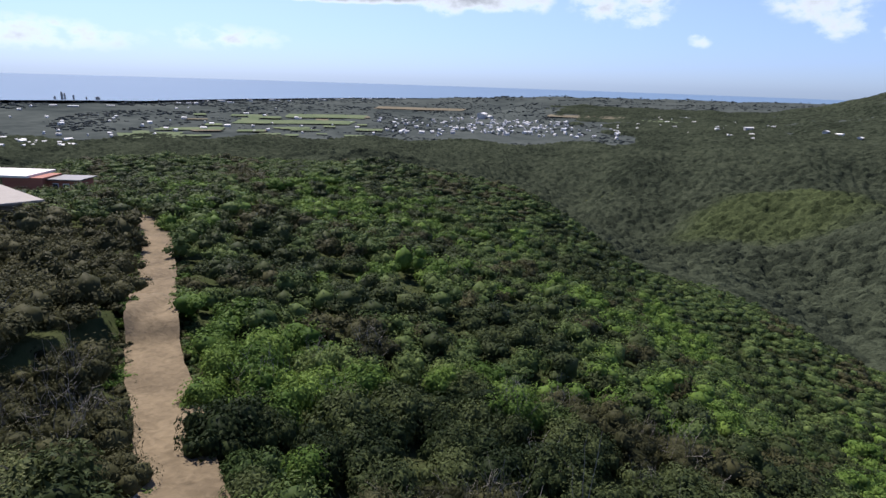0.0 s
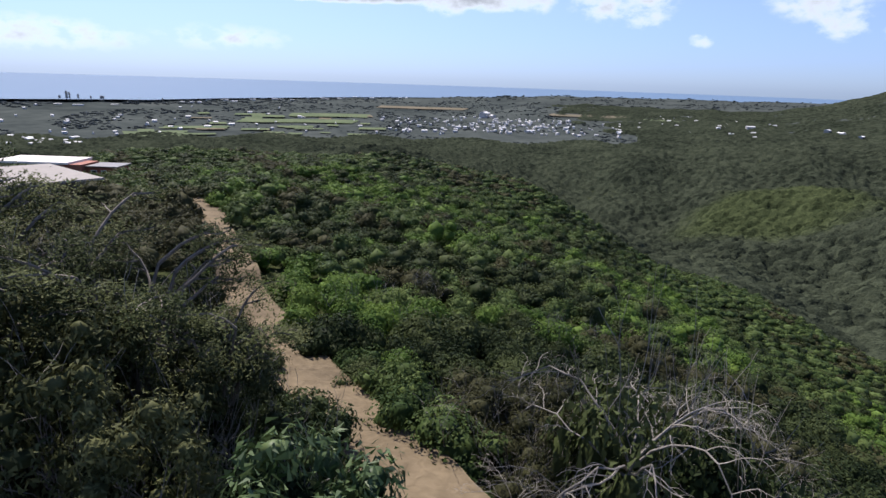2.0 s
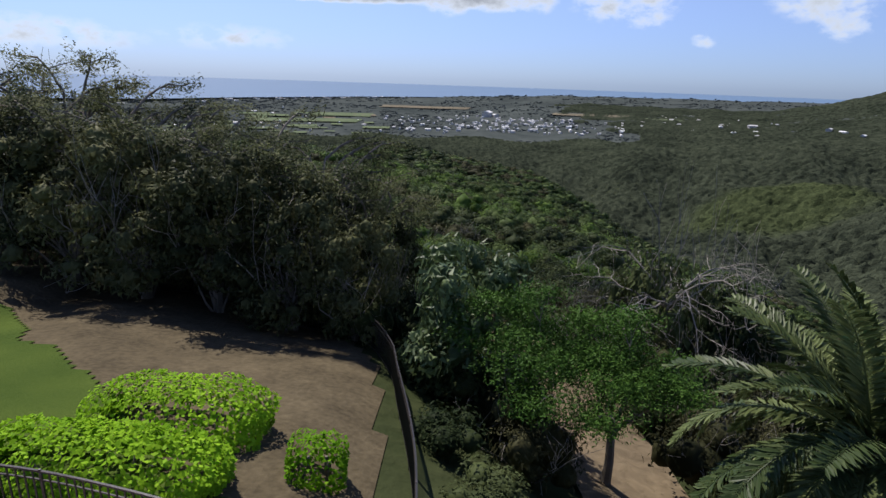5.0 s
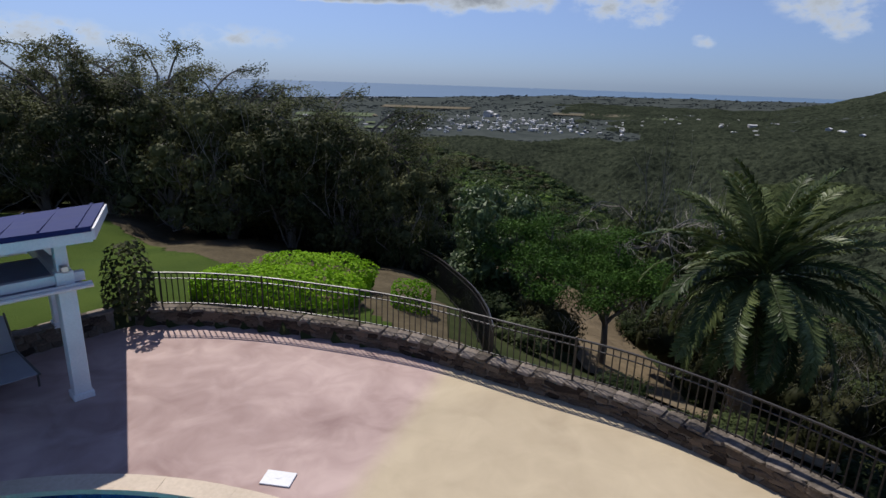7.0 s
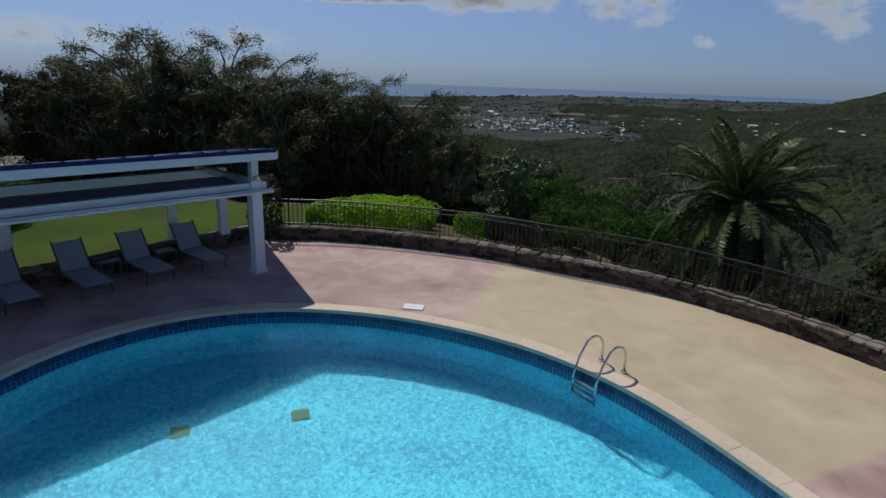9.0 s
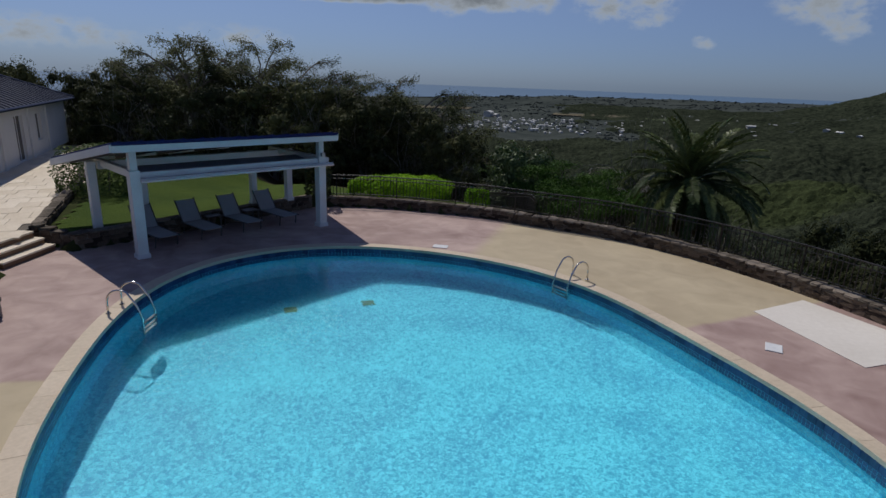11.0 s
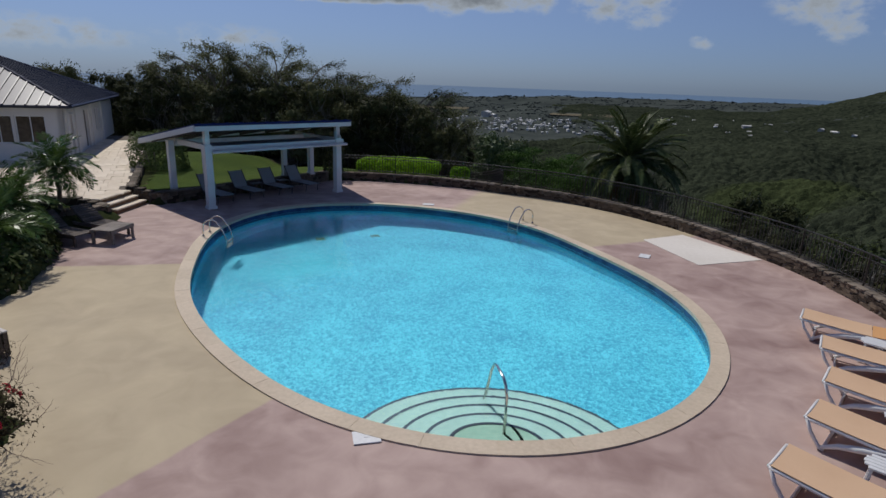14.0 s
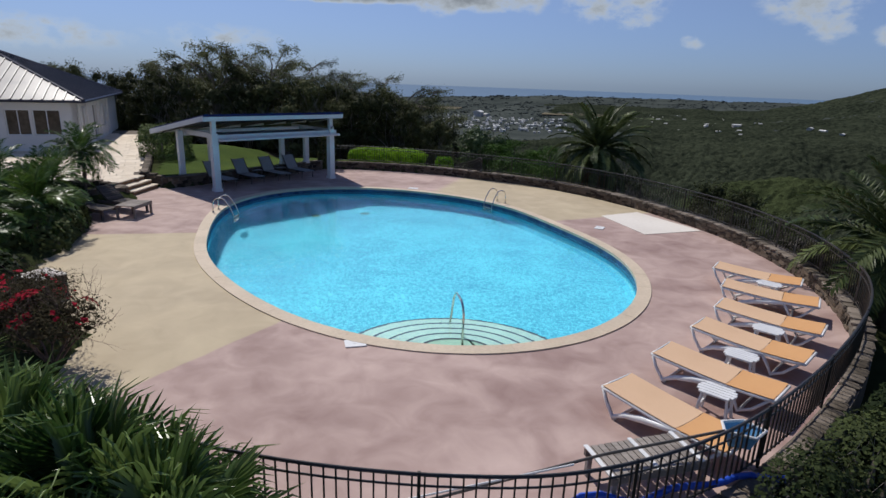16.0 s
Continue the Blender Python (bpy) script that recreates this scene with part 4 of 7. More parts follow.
# ---- terrace, steps, house ----
TERRACE_Z = 0.48
terrace = tagged(new("terrace"), "pale flagstone terrace and path beside the house", "terrace", kind="structure")
terrace.empty_display_size = 0.3
EDGE_R = [(-24.75, -20.65), (-25.4, -18.8), (-27.0, -15.2), (-28.7, -11.6), (-31.2, -7.0), (-33.6, -2.6)]
EDGE_L = [(-24.85, -22.35), (-28.5, -24.5), (-36, -20), (-36, -14), (-37, -8), (-37, -3.6)]
part("slab", prism(EDGE_R + EDGE_L[::-1], 0.1, TERRACE_Z - 0.012), MORTAR, terrace)
rnd = random.Random(9)


def inside_plan(p, plan):
    x, y, got = p[0], p[1], False
    for (ax, ay), (bx, by) in zip(plan, plan[1:] + plan[:1]):
        if (ay > y) != (by > y) and x < (bx - ax) * (y - ay) / (by - ay) + ax:
            got = not got
    return got


PLAN = EDGE_R + EDGE_L[::-1]
flag_mesh = bpy.data.meshes.new("flagstone")
bm = boxed(-0.5, 0.5, -0.5, 0.5, -0.03, 0.012, 0.0)
bm.to_mesh(flag_mesh)
bm.free()
flag_mesh.materials.append(FLAG)
ux, uy = np.array((-0.43, 0.90)), np.array((0.90, 0.43))
made = 0
for i in range(-8, 30):
    for j in range(-12, 16):
        p = np.array((-26.5, -21.0)) + ux * 0.78 * i + uy * (0.62 * j + 0.2 * (i % 2))
        if inside_plan(p, PLAN) and made < 300:
            ob = new("flagstone", flag_mesh)
            ob.parent = terrace
            ob.matrix_basis = pose(p[0], p[1], TERRACE_Z + rnd.uniform(-0.004, 0.004), 0, 0, math.degrees(math.atan2(ux[1], ux[0]))) @ Matrix.Diagonal((0.765, 0.605, 1, 1))
            made += 1

S_R, S_L = np.array((-23.98, -20.68)), np.array((-24.10, -22.40))
s_side = (S_L - S_R) / np.linalg.norm(S_L - S_R)
s_up = np.array((s_side[1], -s_side[0]))
if s_up[0] > 0:
    s_up = -s_up
steps = tagged(new("steps"), "three broad garden steps with brown risers", "steps", kind="structure")
steps.empty_display_size = 0.3
S_W = float(np.linalg.norm(S_L - S_R))
s_turn = math.degrees(math.atan2(s_side[1], s_side[0]))
flip = 1 if (np.array((-s_side[1], s_side[0])) @ s_up) > 0 else -1
for k in range(3):
    y0, y1 = 0.28 * k, (1.2 if k == 2 else 0.28 * k + 0.4)
    r = part("riser", boxed(0, S_W, *sorted((flip * y0, flip * y1)), -0.1, 0.16 * (k + 1) - 0.045), STEP_WOOD, steps, "brown timber riser")
    t = part("tread", boxed(-0.01, S_W + 0.01, *sorted((flip * (y0 - 0.025), flip * y1)), 0.16 * (k + 1) - 0.045, 0.16 * (k + 1) + 0.004, 0.008), FLAG, steps)
    for ob in (r, t):
        ob.matrix_basis = pose(S_R[0], S_R[1], 0, 0, 0, s_turn)


def stone_run(name, label, pts, z0, wide):
    """A low rubble wall along plan points (x, y, top)."""
    ob = tagged(new(name), label, "wall", kind="structure")
    ob.empty_display_size = 0.3
    bm = bmesh.new()
    pts = np.array(pts, float)
    run = np.concatenate([[0], np.cumsum(np.linalg.norm(np.diff(pts[:, :2], axis=0), axis=1))])
    even = np.linspace(0, run[-1], int(run[-1] / 0.3) + 1)
    line = np.stack([np.interp(even, run, pts[:, i]) for i in range(3)], 1)
    out = normals(line[:, :2])
    rings = [[bm.verts.new((*(p[:2] + o * w), z)) for w, z in ((-wide / 2, z0), (-wide / 2, p[2]), (wide / 2, p[2]), (wide / 2, z0))] for p, o in zip(line, out)]
    for a, b in zip(rings, rings[1:]):
        for k in range(3):
            bm.faces.new((a[k], a[k + 1], b[k + 1], b[k]))
    for end in (rings[0], rings[-1]):
        bm.faces.new(end)
    part("wall_core", bm, MORTAR, ob)
    for i, (p, o) in enumerate(zip(line, out)):
        a = math.degrees(math.atan2(o[1], o[0])) - 90
        cap = new("cap_stone", rnd.choice(cap_meshes))
        cap.parent = ob
        cap.matrix_basis = pose(p[0], p[1], p[2] + 0.02, rnd.uniform(-3, 3), rnd.uniform(-3, 3), a) @ Matrix.Diagonal((0.75, wide / 0.36, 1.0, 1))
        for side in (-1, 1):
            z = p[2] - 0.09
            while z > z0 + 0.05:
                stone = new("wall_stone", rnd.choice(stone_meshes))
                stone.parent = ob
                q = p[:2] + o * side * wide / 2
                stone.matrix_basis = pose(q[0], q[1], z, rnd.uniform(-5, 5), rnd.uniform(-5, 5), a)
                z -= 0.14
    return ob


stone_run("wing_wall", "low stone wing wall beside the steps and lawn", [(-23.45, -20.38, 0.26), (-24.7, -20.25, 0.56), (-25.35, -18.7, 0.60), (-26.95, -15.1, 0.60), (-28.65, -11.5, 0.60)], 0.0, 0.26)
stone_run("planter_wall", "low stone planter wall beside the steps", [(-26.4, -22.85, 0.58), (-25.2, -22.75, 0.58), (-24.1, -22.95, 0.40), (-24.6, -24.1, 0.50), (-25.6, -25.3, 0.55)], 0.0, 0.26)

HC = np.array((-30.94, -14.01))                 # the house's near corner
H_SIDE, H_FRONT = np.array((-0.360, 0.933)), np.array((-0.933, -0.360))
HOUSE = Matrix(((H_FRONT[0], H_SIDE[0], 0, HC[0]), (H_FRONT[1], H_SIDE[1], 0, HC[1]), (0, 0, 1, TERRACE_Z), (0, 0, 0, 1)))   # x along the front, y along the side
house = thing("house", "pale plastered house with a hipped navy metal roof", "house")
def hpart(name, bm, mat, parent, label=""):
    for v in bm.verts:
        v.co = HOUSE @ v.co
    return part(name, bm, mat, parent, label)


EAVE, DEEP, WIDE = 2.54, 13.6, 11.0


def wall_with(openings, length, axis, name):
    """One wall 0.25 thick, in solid pieces round its openings."""
    spans, x = [], 0.0
    for a, b, z0, z1 in openings:
        spans += [(x, a, 0, EAVE + 0.1), (a, b, 0, z0), (a, b, z1, EAVE + 0.1)]
        x = b
    spans.append((x, length, 0, EAVE + 0.1))
    bm = bmesh.new()
    for a, b, z0, z1 in spans:
        if b - a > 0.01 and z1 - z0 > 0.01:
            box(bm, *((a, b, 0.0, 0.25) if axis == "x" else (0.0, 0.25, a, b)), z0, z1)
    return hpart("wall", bm, HOUSE_PAINT, house, name)


wall_with([(0.75, 1.95, 0.78, 2.05), (2.05, 3.1, 0.78, 2.05), (5.0, 6.5, 0.8, 2.0)], WIDE, "x", "cream plaster front wall")
wall_with([(1.2, 1.75, 0.02, 2.08), (4.4, 5.6, 0.02, 2.08), (7.6, 8.5, 0.7, 2.0)], DEEP, "y", "cream plaster side wall")
hpart("wall", boxed(0, WIDE, DEEP - 0.25, DEEP, 0, EAVE + 0.1), HOUSE_PAINT, house)
hpart("wall", boxed(WIDE - 0.25, WIDE, 0.25, DEEP - 0.25, 0, EAVE + 0.1), HOUSE_PAINT, house)
for a, b, z0, z1, axis in ((0.75, 1.95, 0.78, 2.05, "x"), (2.05, 3.1, 0.78, 2.05, "x"), (5.0, 6.5, 0.8, 2.0, "x"), (1.2, 1.75, 0.02, 2.08, "y"), (4.4, 5.6, 0.02, 2.08, "y"), (7.6, 8.5, 0.7, 2.0, "y")):
    frame_bm = bmesh.new()
    for p in ((a, a + 0.05, z0, z1), (b - 0.05, b, z0, z1), (a + 0.05, b - 0.05, z1 - 0.05, z1), (a + 0.05, b - 0.05, z0, z0 + 0.05), ((a + b) / 2 - 0.02, (a + b) / 2 + 0.02, z0 + 0.05, z1 - 0.05)):
        box(frame_bm, *((p[0], p[1], 0.10, 0.16) if axis == "x" else (0.10, 0.16, p[0], p[1])), p[2], p[3])
    window = hpart("window", frame_bm, WHITE_PAINT, house, "white framed glazed opening")
    hpart("pane", boxed(*((a + 0.05, b - 0.05, 0.125, 0.135) if axis == "x" else (0.125, 0.135, a + 0.05, b - 0.05)), z0 + 0.05, z1 - 0.05), GLASS_BROWN, window)
for y in (0.55, 2.4, 6.4, 9.5):
    hpart("pilaster", boxed(-0.09, 0.003, y - 0.17, y + 0.17, 0, EAVE, 0.01), HOUSE_PAINT, house)
lamp = hpart("wall_lamp", boxed(-0.22, -0.003, 1.0, 1.14, 2.08, 2.18, 0.02), ALUMINIUM, house, "small white wall lamp")
OV, RISE = 0.45, 2.55
c = [(-OV, -OV, EAVE), (WIDE + OV, -OV, EAVE), (WIDE + OV, DEEP + OV, EAVE), (-OV, DEEP + OV, EAVE)]
mid = DEEP / 2
r1, r2 = (5.3, mid, EAVE + RISE), (WIDE - 5.3, mid, EAVE + RISE)
bm = bmesh.new()
v = [bm.verts.new(p) for p in (*c, r1, r2)]
for f in ((0, 1, 5, 4), (1, 2, 5), (2, 3, 4, 5), (3, 0, 4), (0, 3, 2, 1)):
    bm.faces.new([v[k] for k in f])
hpart("roof", bm, NAVY_METAL, house, "navy ribbed metal hip roof")
for (p, q), (r, s), count in (((c[0], c[1]), (r1, r2), 27), ((c[3], c[0]), (r1, r1), 24)):
    for k in range(1, count):
        f = k / count
        low = Vector(p).lerp(Vector(q), f)
        if (p, q) == (c[0], c[1]):
            x = low.x
            reach = min(1, (x + OV) / (5.3 + OV), (WIDE + OV - x) / (5.3 + OV))
            high = Vector((x, -OV + (mid + OV) * reach, EAVE + RISE * reach))
        else:
            y = low.y
            reach = min((y + OV) / (mid + OV), (DEEP + OV - y) / (mid + OV))
            high = Vector((-OV + (5.3 + OV) * reach, y, EAVE + RISE * reach))
        hpart("rib", tube(bmesh.new(), [low + Vector((0, 0, 0.012)), high + Vector((0, 0, 0.012))], 0.05, 4), NAVY_METAL, house)
for p, q in ((c[0], r1), (c[3], r1), (r1, r2)):
    hpart("ridge_cap", tube(bmesh.new(), [Vector(p) + Vector((0, 0, 0.02)), Vector(q) + Vector((0, 0, 0.02))], 0.07, 6), NAVY_METAL, house)
for p, q in ((c[0], c[1]), (c[3], c[0])):
    hpart("gutter", tube(bmesh.new(), [Vector(p) + Vector((0, 0, -0.06)), Vector(q) + Vector((0, 0, -0.06))], 0.07, 6), NAVY_METAL, house)

# ---- dirt road ----
ROAD = spline([(-53.0, 76.0), (-43.5, 68.0), (-36.6, 58.0), (-30.8, 46.3), (-27.2, 38.5), (-24.0, 32.0), (-20.7, 25.0), (-16.3, 17.8), (-13.2, 12.0), (-10.5, 7.8), (-7.3, 3.4), (-5.3, -1.0), (-4.8, -6.0), (-4.9, -9.5), (-4.4, -12.3), (-2.6, -14.6), (0.4, -16.4), (3.4, -18.6)], 0.6)


def road_gap(x, y):
    return np.min(np.hypot(ROAD[:, 0][:, None] - np.ravel(x)[None, :], ROAD[:, 1][:, None] - np.ravel(y)[None, :]), axis=0).reshape(np.shape(x))


out = normals(ROAD)
offsets = np.array((-1.6, -1.1, -0.6, 0.0, 0.6, 1.1, 1.6))
pts = ROAD[:, None, :] + out[:, None, :] * offsets[None, :, None]
wave = np.array([[noise.noise(Vector((p[0] * 0.7, p[1] * 0.7, 0))) for p in row] for row in pts])
pts = pts + out[:, None, :] * (0.16 * wave * (np.abs(offsets) > 1.4))[:, :, None]
zz = np.max([land(pts[..., 0] + dx, pts[..., 1] + dy) for dx in (-1.3, 0, 1.3) for dy in (-1.3, 0, 1.3)], axis=0)
zz = np.max(zz, axis=1, keepdims=True) * 0.6 + zz * 0.4 + 0.12
low_end = smooth(-1.0, -4.0, pts[..., 1])      # it runs out into the bank below the wall
zz = zz * (1 - low_end) + (land(pts[..., 0], pts[..., 1]) + 0.10) * low_end + 0.05 * wave - 0.05 * (np.abs(np.abs(offsets) - 0.6) < 0.1)
verts = np.concatenate([pts, zz[..., None]], -1).reshape(-1, 3)
w = len(offsets)
me = mesh_from("dirt_road", verts, [(i * w + j, i * w + j + 1, (i + 1) * w + j + 1, (i + 1) * w + j) for i in range(len(ROAD) - 1) for j in range(w - 1)])
me.shade_smooth()
tagged(finish("dirt_road", me, DIRT), "rutted brown dirt track through the scrub", "road", kind="structure")

# ---- foliage ----
rng = np.random.default_rng(7)


def unit(v):
    return v / np.maximum(np.linalg.norm(v, axis=-1, keepdims=True), 1e-9)


def leaves(centres, outward, size, slim=0.5, up=0.35, wild=0.8):
    """Loose four-cornered leaves at the centres, facing roughly outward."""
    n = len(centres)
    normal = unit(outward + wild * unit(rng.normal(size=(n, 3))) + np.array((0, 0, up)))
    along = unit(np.cross(normal, unit(rng.normal(size=(n, 3)))))
    across = np.cross(normal, along)
    size = np.broadcast_to(np.asarray(size, float).reshape(-1, 1) if np.ndim(size) else size, (n, 1)) * rng.uniform(0.65, 1.35, (n, 1))
    droop = -normal * size * 0.12
    return np.stack([centres - along * size * 0.5, centres + across * size * slim * 0.5 + droop, centres + along * size * 0.5, centres - across * size * slim * 0.5 + droop], axis=1)


def lumps(radius, height, count, flat=0.75):
    """Sub-crowns of a crown: middles and radii."""
    a, r = rng.uniform(0, 2 * math.pi, count), radius * np.sqrt(rng.uniform(0, 1, count)) * 0.72
    mid = np.stack([r * np.cos(a), r * np.sin(a), height * (0.52 + 0.30 * rng.uniform(-1, 1, count) * (1 - 0.5 * r / radius))], 1)
    rad = radius * rng.uniform(0.30, 0.55, count)
    return mid, np.stack([rad, rad, np.minimum(rad * flat, mid[:, 2])], 1)


def twigs(bm, start, way, length, radius, depth, spread=0.6, bend=0.35, seed=0, split=3, sides=4):
    """A branching limb of tapered bars. Returns the ends of its twigs."""
    r = random.Random(seed)
    pts, p, d = [Vector(start)], Vector(start), Vector(way).normalized()
    for k in range(4):
        d = (d + bend * Vector((r.uniform(-1, 1), r.uniform(-1, 1), r.uniform(-0.6, 0.8)))).normalized()
        p = p + d * length / 4
        pts.append(p)
    tube(bm, pts, [radius * f for f in (1.0, 0.86, 0.74, 0.62, 0.5)], sides, caps=False)
    if depth == 0:
        return [pts[-1]]
    ends = []
    for k in range(split):
        side = Vector((r.uniform(-1, 1), r.uniform(-1, 1), r.uniform(-0.5, 0.9)))
        base = pts[r.choice((2, 3, 4))] if k else pts[-1]
        ends += twigs(bm, base, d + spread * side * 1.5, length * r.uniform(0.55, 0.8), radius * 0.5, depth - 1, spread, bend, r.random(), split, max(3, sides - 1))
    return ends


def foliage_mesh(name, verts, mat):
    me = quads(name, verts)
    me.materials.append(mat)
    return me


def ball(level):
    bm = bmesh.new()
    bmesh.ops.create_icosphere(bm, subdivisions=level, radius=1.0)
    got = np.array([tuple(v.co) for v in bm.verts]), np.array([[v.index for v in f.verts] for f in bm.faces])
    bm.free()
    return got


BALLS = {1: ball(1), 2: ball(2)}


def masses(mid, rad, level=2, rough=0.16):
    """The solid hearts of leafy lumps: points and triangles."""
    points, faces = BALLS[level]
    push = 1 + rough * rng.uniform(-1, 1, (len(mid), len(points), 1))
    got = mid[:, None, :] + points[None] * push * rad[:, None, :]
    return got.reshape(-1, 3), (faces[None] + (np.arange(len(mid)) * len(points))[:, None, None]).reshape(-1, 3)


def leafy_mesh(name, leaf_quads, hearts, mat):
    """One mesh of loose leaves over solid hearts."""
    points, faces, base = [], [], 0
    for p, f in hearts:
        points.append(p)
        faces.append(f + base)
        base += len(p)
    tri = np.concatenate(faces) if faces else np.zeros((0, 3), int)
    if leaf_quads:
        q = np.concatenate(leaf_quads)
        c = (q[:, 0] + q[:, 2]) / 2
        leaf = np.stack([q[:, 0] + q[:, 1] - c, q[:, 2], q[:, 0] + q[:, 3] - c], 1).reshape(-1, 3)
    else:
        leaf = np.zeros((0, 3))
    every = np.concatenate(points + [leaf]).astype(np.float32)
    me = bpy.data.meshes.new(name)
    me.vertices.add(len(every))
    me.vertices.foreach_set("co", every.reshape(-1))
    loops = np.concatenate([tri.reshape(-1), base + np.arange(len(leaf))]).astype(np.int32)
    me.loops.add(len(loops))
    me.loops.foreach_set("vertex_index", loops)
    starts = np.concatenate([np.arange(len(tri)) * 3, len(tri) * 3 + np.arange(len(leaf) // 3) * 3]).astype(np.int32)
    me.polygons.add(len(starts))
    me.polygons.foreach_set("loop_start", starts)
    me.update()
    me.validate()
    me.shade_smooth()
    me.materials.append(mat)
    return me


def bush_mesh(name, leaf, count, slim, lobes, mat, height=0.95, spread=0.25, heart=0.55):
    mid, rad = lumps(1.0, height, lobes)
    mid[0], rad[0] = (0, 0, height * 0.5), (0.7, 0.7, height * 0.48)
    weight = rad[:, 0] ** 2
    pick = rng.choice(lobes, count, p=weight / weight.sum())
    way = unit(rng.normal(size=(count, 3)))
    way[:, 2] = np.where(way[:, 2] < -0.35, -way[:, 2], way[:, 2])
    pos = mid[pick] + way * rad[pick] * (1.03 - spread * rng.uniform(0, 1, (count, 1)) ** 1.5)
    pos[:, 2] = np.maximum(pos[:, 2], 0.03)
    return leafy_mesh(name, [leaves(pos, way, leaf, slim, 0.35, 0.55)], [masses(mid, rad * heart)], mat)


BUSH_KINDS = {
    "green": (LEAF_MID, "scrub_bush", "dense mid-green scrub bush on the hillside"),
    "olive": (LEAF_OLIVE, "scrub_bush", "dry olive-brown scrub bush with thin branches"),
    "bright": (LEAF_BRIGHT, "scrub_bush", "fresh bright-green leafy bush on the slope"),
    "dark": (LEAF_DARK, "scrub_bush", "dark green shady thicket bush"),
}
BUSHES = {}
for kind, (mat, name, label) in BUSH_KINDS.items():
    BUSHES[kind] = [bush_mesh(name, 0.078 if kind == "olive" else 0.090, 1550, 0.40 if kind == "olive" else 0.58, 11, mat) for _ in range(4)]
TWIG_MESHES = []
for k in range(3):
    bm = bmesh.new()
    for i in range(5):
        a = i * 2 * math.pi / 5 + k
        twigs(bm, (0.05 * math.cos(a), 0.05 * math.sin(a), 0), (0.6 * math.cos(a), 0.6 * math.sin(a), 0.8), 0.72, 0.016, 2, 0.7, 0.35, 31 * k + i, 3, 3)
    me = bpy.data.meshes.new("deadwood")
    bm.to_mesh(me)
    bm.free()
    me.materials.append(DEAD_WOOD)
    TWIG_MESHES.append(me)


STEM = bpy.data.meshes.new("stem")
bm = tube(bmesh.new(), [(0, 0, -0.3), (0.03, 0.02, 0.25), (-0.02, 0.05, 0.6)], [0.05, 0.04, 0.025], 5, caps=False)
bm.to_mesh(STEM)
bm.free()
STEM.materials.append(BARK)


def keep_clear(x, y):
    """True where nothing may grow: terrace, lawn, road, buildings."""
    x, y = np.asarray(x), np.asarray(y)
    bad = road_gap(x, y) < 1.9
    bad |= (x > -32) & (x < -10.5) & (y < np.interp(x, [-32, -24, -19.5, -16, -13, -11], [6.5, 3.6, 1.4, -0.3, -1.8, -4.5])) & (y > -45)      # lawn and terrace
    bad |= (x <= -28) & (y < 2.5)
    bad |= (((x + 13.7) / 11.6) ** 2 + ((y + 27) / 13.6) ** 2) < 1
    bad |= (np.abs(x + 3.9) < 2.2) & (np.abs(y + 13.1) < 2.6)
    bad |= (np.abs(x + 63) < 9) & (np.abs(y - 60) < 6)
    bad |= (np.abs(x + 82) < 11) & (np.abs(y - 104) < 4.5)
    bad |= (x > -12.5) & (x < -4.0) & (y > -17) & (y < -9.5)
    bad |= y < -36
    return bad


def bush(x, y, radius, height, kind, twiggy=False):
    name, label = BUSH_KINDS[kind][1], BUSH_KINDS[kind][2]
    ob = thing(name, label, "bush", "scrub bushes on the slope", pose(x, y, floor_at(x, y) - 0.15, 0, 0, rng.uniform(0, 360)))
    crown = new("foliage", BUSHES[kind][rng.integers(4)])
    crown.parent = ob
    crown.scale = (radius, radius * rng.uniform(0.85, 1.15), height)
    stem = new("stem", STEM)
    stem.parent = ob
    stem.scale = (radius, radius, height)
    if twiggy:
        b = new("deadwood", TWIG_MESHES[rng.integers(3)])
        b.parent = ob
        b.scale = (radius, radius, height * 1.0)
    return ob


def kind_at(x, y):
    wide = 1 + 3.0 * min(max(math.hypot(x, y) - 90, 0) / 250, 1)      # patches widen away from the terrace
    n1, n2 = noise.noise(Vector((x / 14 / wide, y / 14 / wide, 1.7))), noise.noise(Vector((x / 7 / wide, y / 7 / wide, 8.2)))
    if x < -0.45 * y - 8 and y < 60:
        return "olive" if n1 + 0.6 * n2 > -0.25 else "dark"
    if -4 < x < 32 and y < 22:
        return "olive" if n2 > 0.1 else "dark"
    luck = 0.35 * rng.uniform(-1, 1)
    if n1 + luck > 0.24:
        return "bright"
    if n2 + luck > 0.30:
        return "olive"
    return "dark" if n2 + luck < -0.12 else "green"


# near bushes, each a thing of its own
spots = []
for gx_ in np.arange(-46, 34, 2.5):
    for gy_ in np.arange(-34, 44, 2.5):
        x, y = gx_ + rng.uniform(-0.9, 0.9), gy_ + rng.uniform(-0.9, 0.9)
        dist = math.hypot(x + 5, y + 4)
        if keep_clear(x, y) or abs(math.degrees(math.atan2(x + 8, y + 30))) > 62:
            continue
        spots.append((dist, x, y))
spots.sort()
NEAR = spots[:290]
REST = spots[290:]
for dist, x, y in NEAR:
    kind = kind_at(x, y)
    r = rng.uniform(1.5, 2.3)
    h = r * rng.uniform(1.05, 1.6)
    if x > -9 and y < 4:
        h = float(np.clip(0.1 - floor_at(x, y) + 0.05 * (y + 20), 0.9, h))
        r = min(r, 1.7)
        kind = 'dark' if kind == 'bright' else kind
    bush(x, y, r, h, kind, rng.uniform() < (0.75 if kind == "olive" else 0.12))

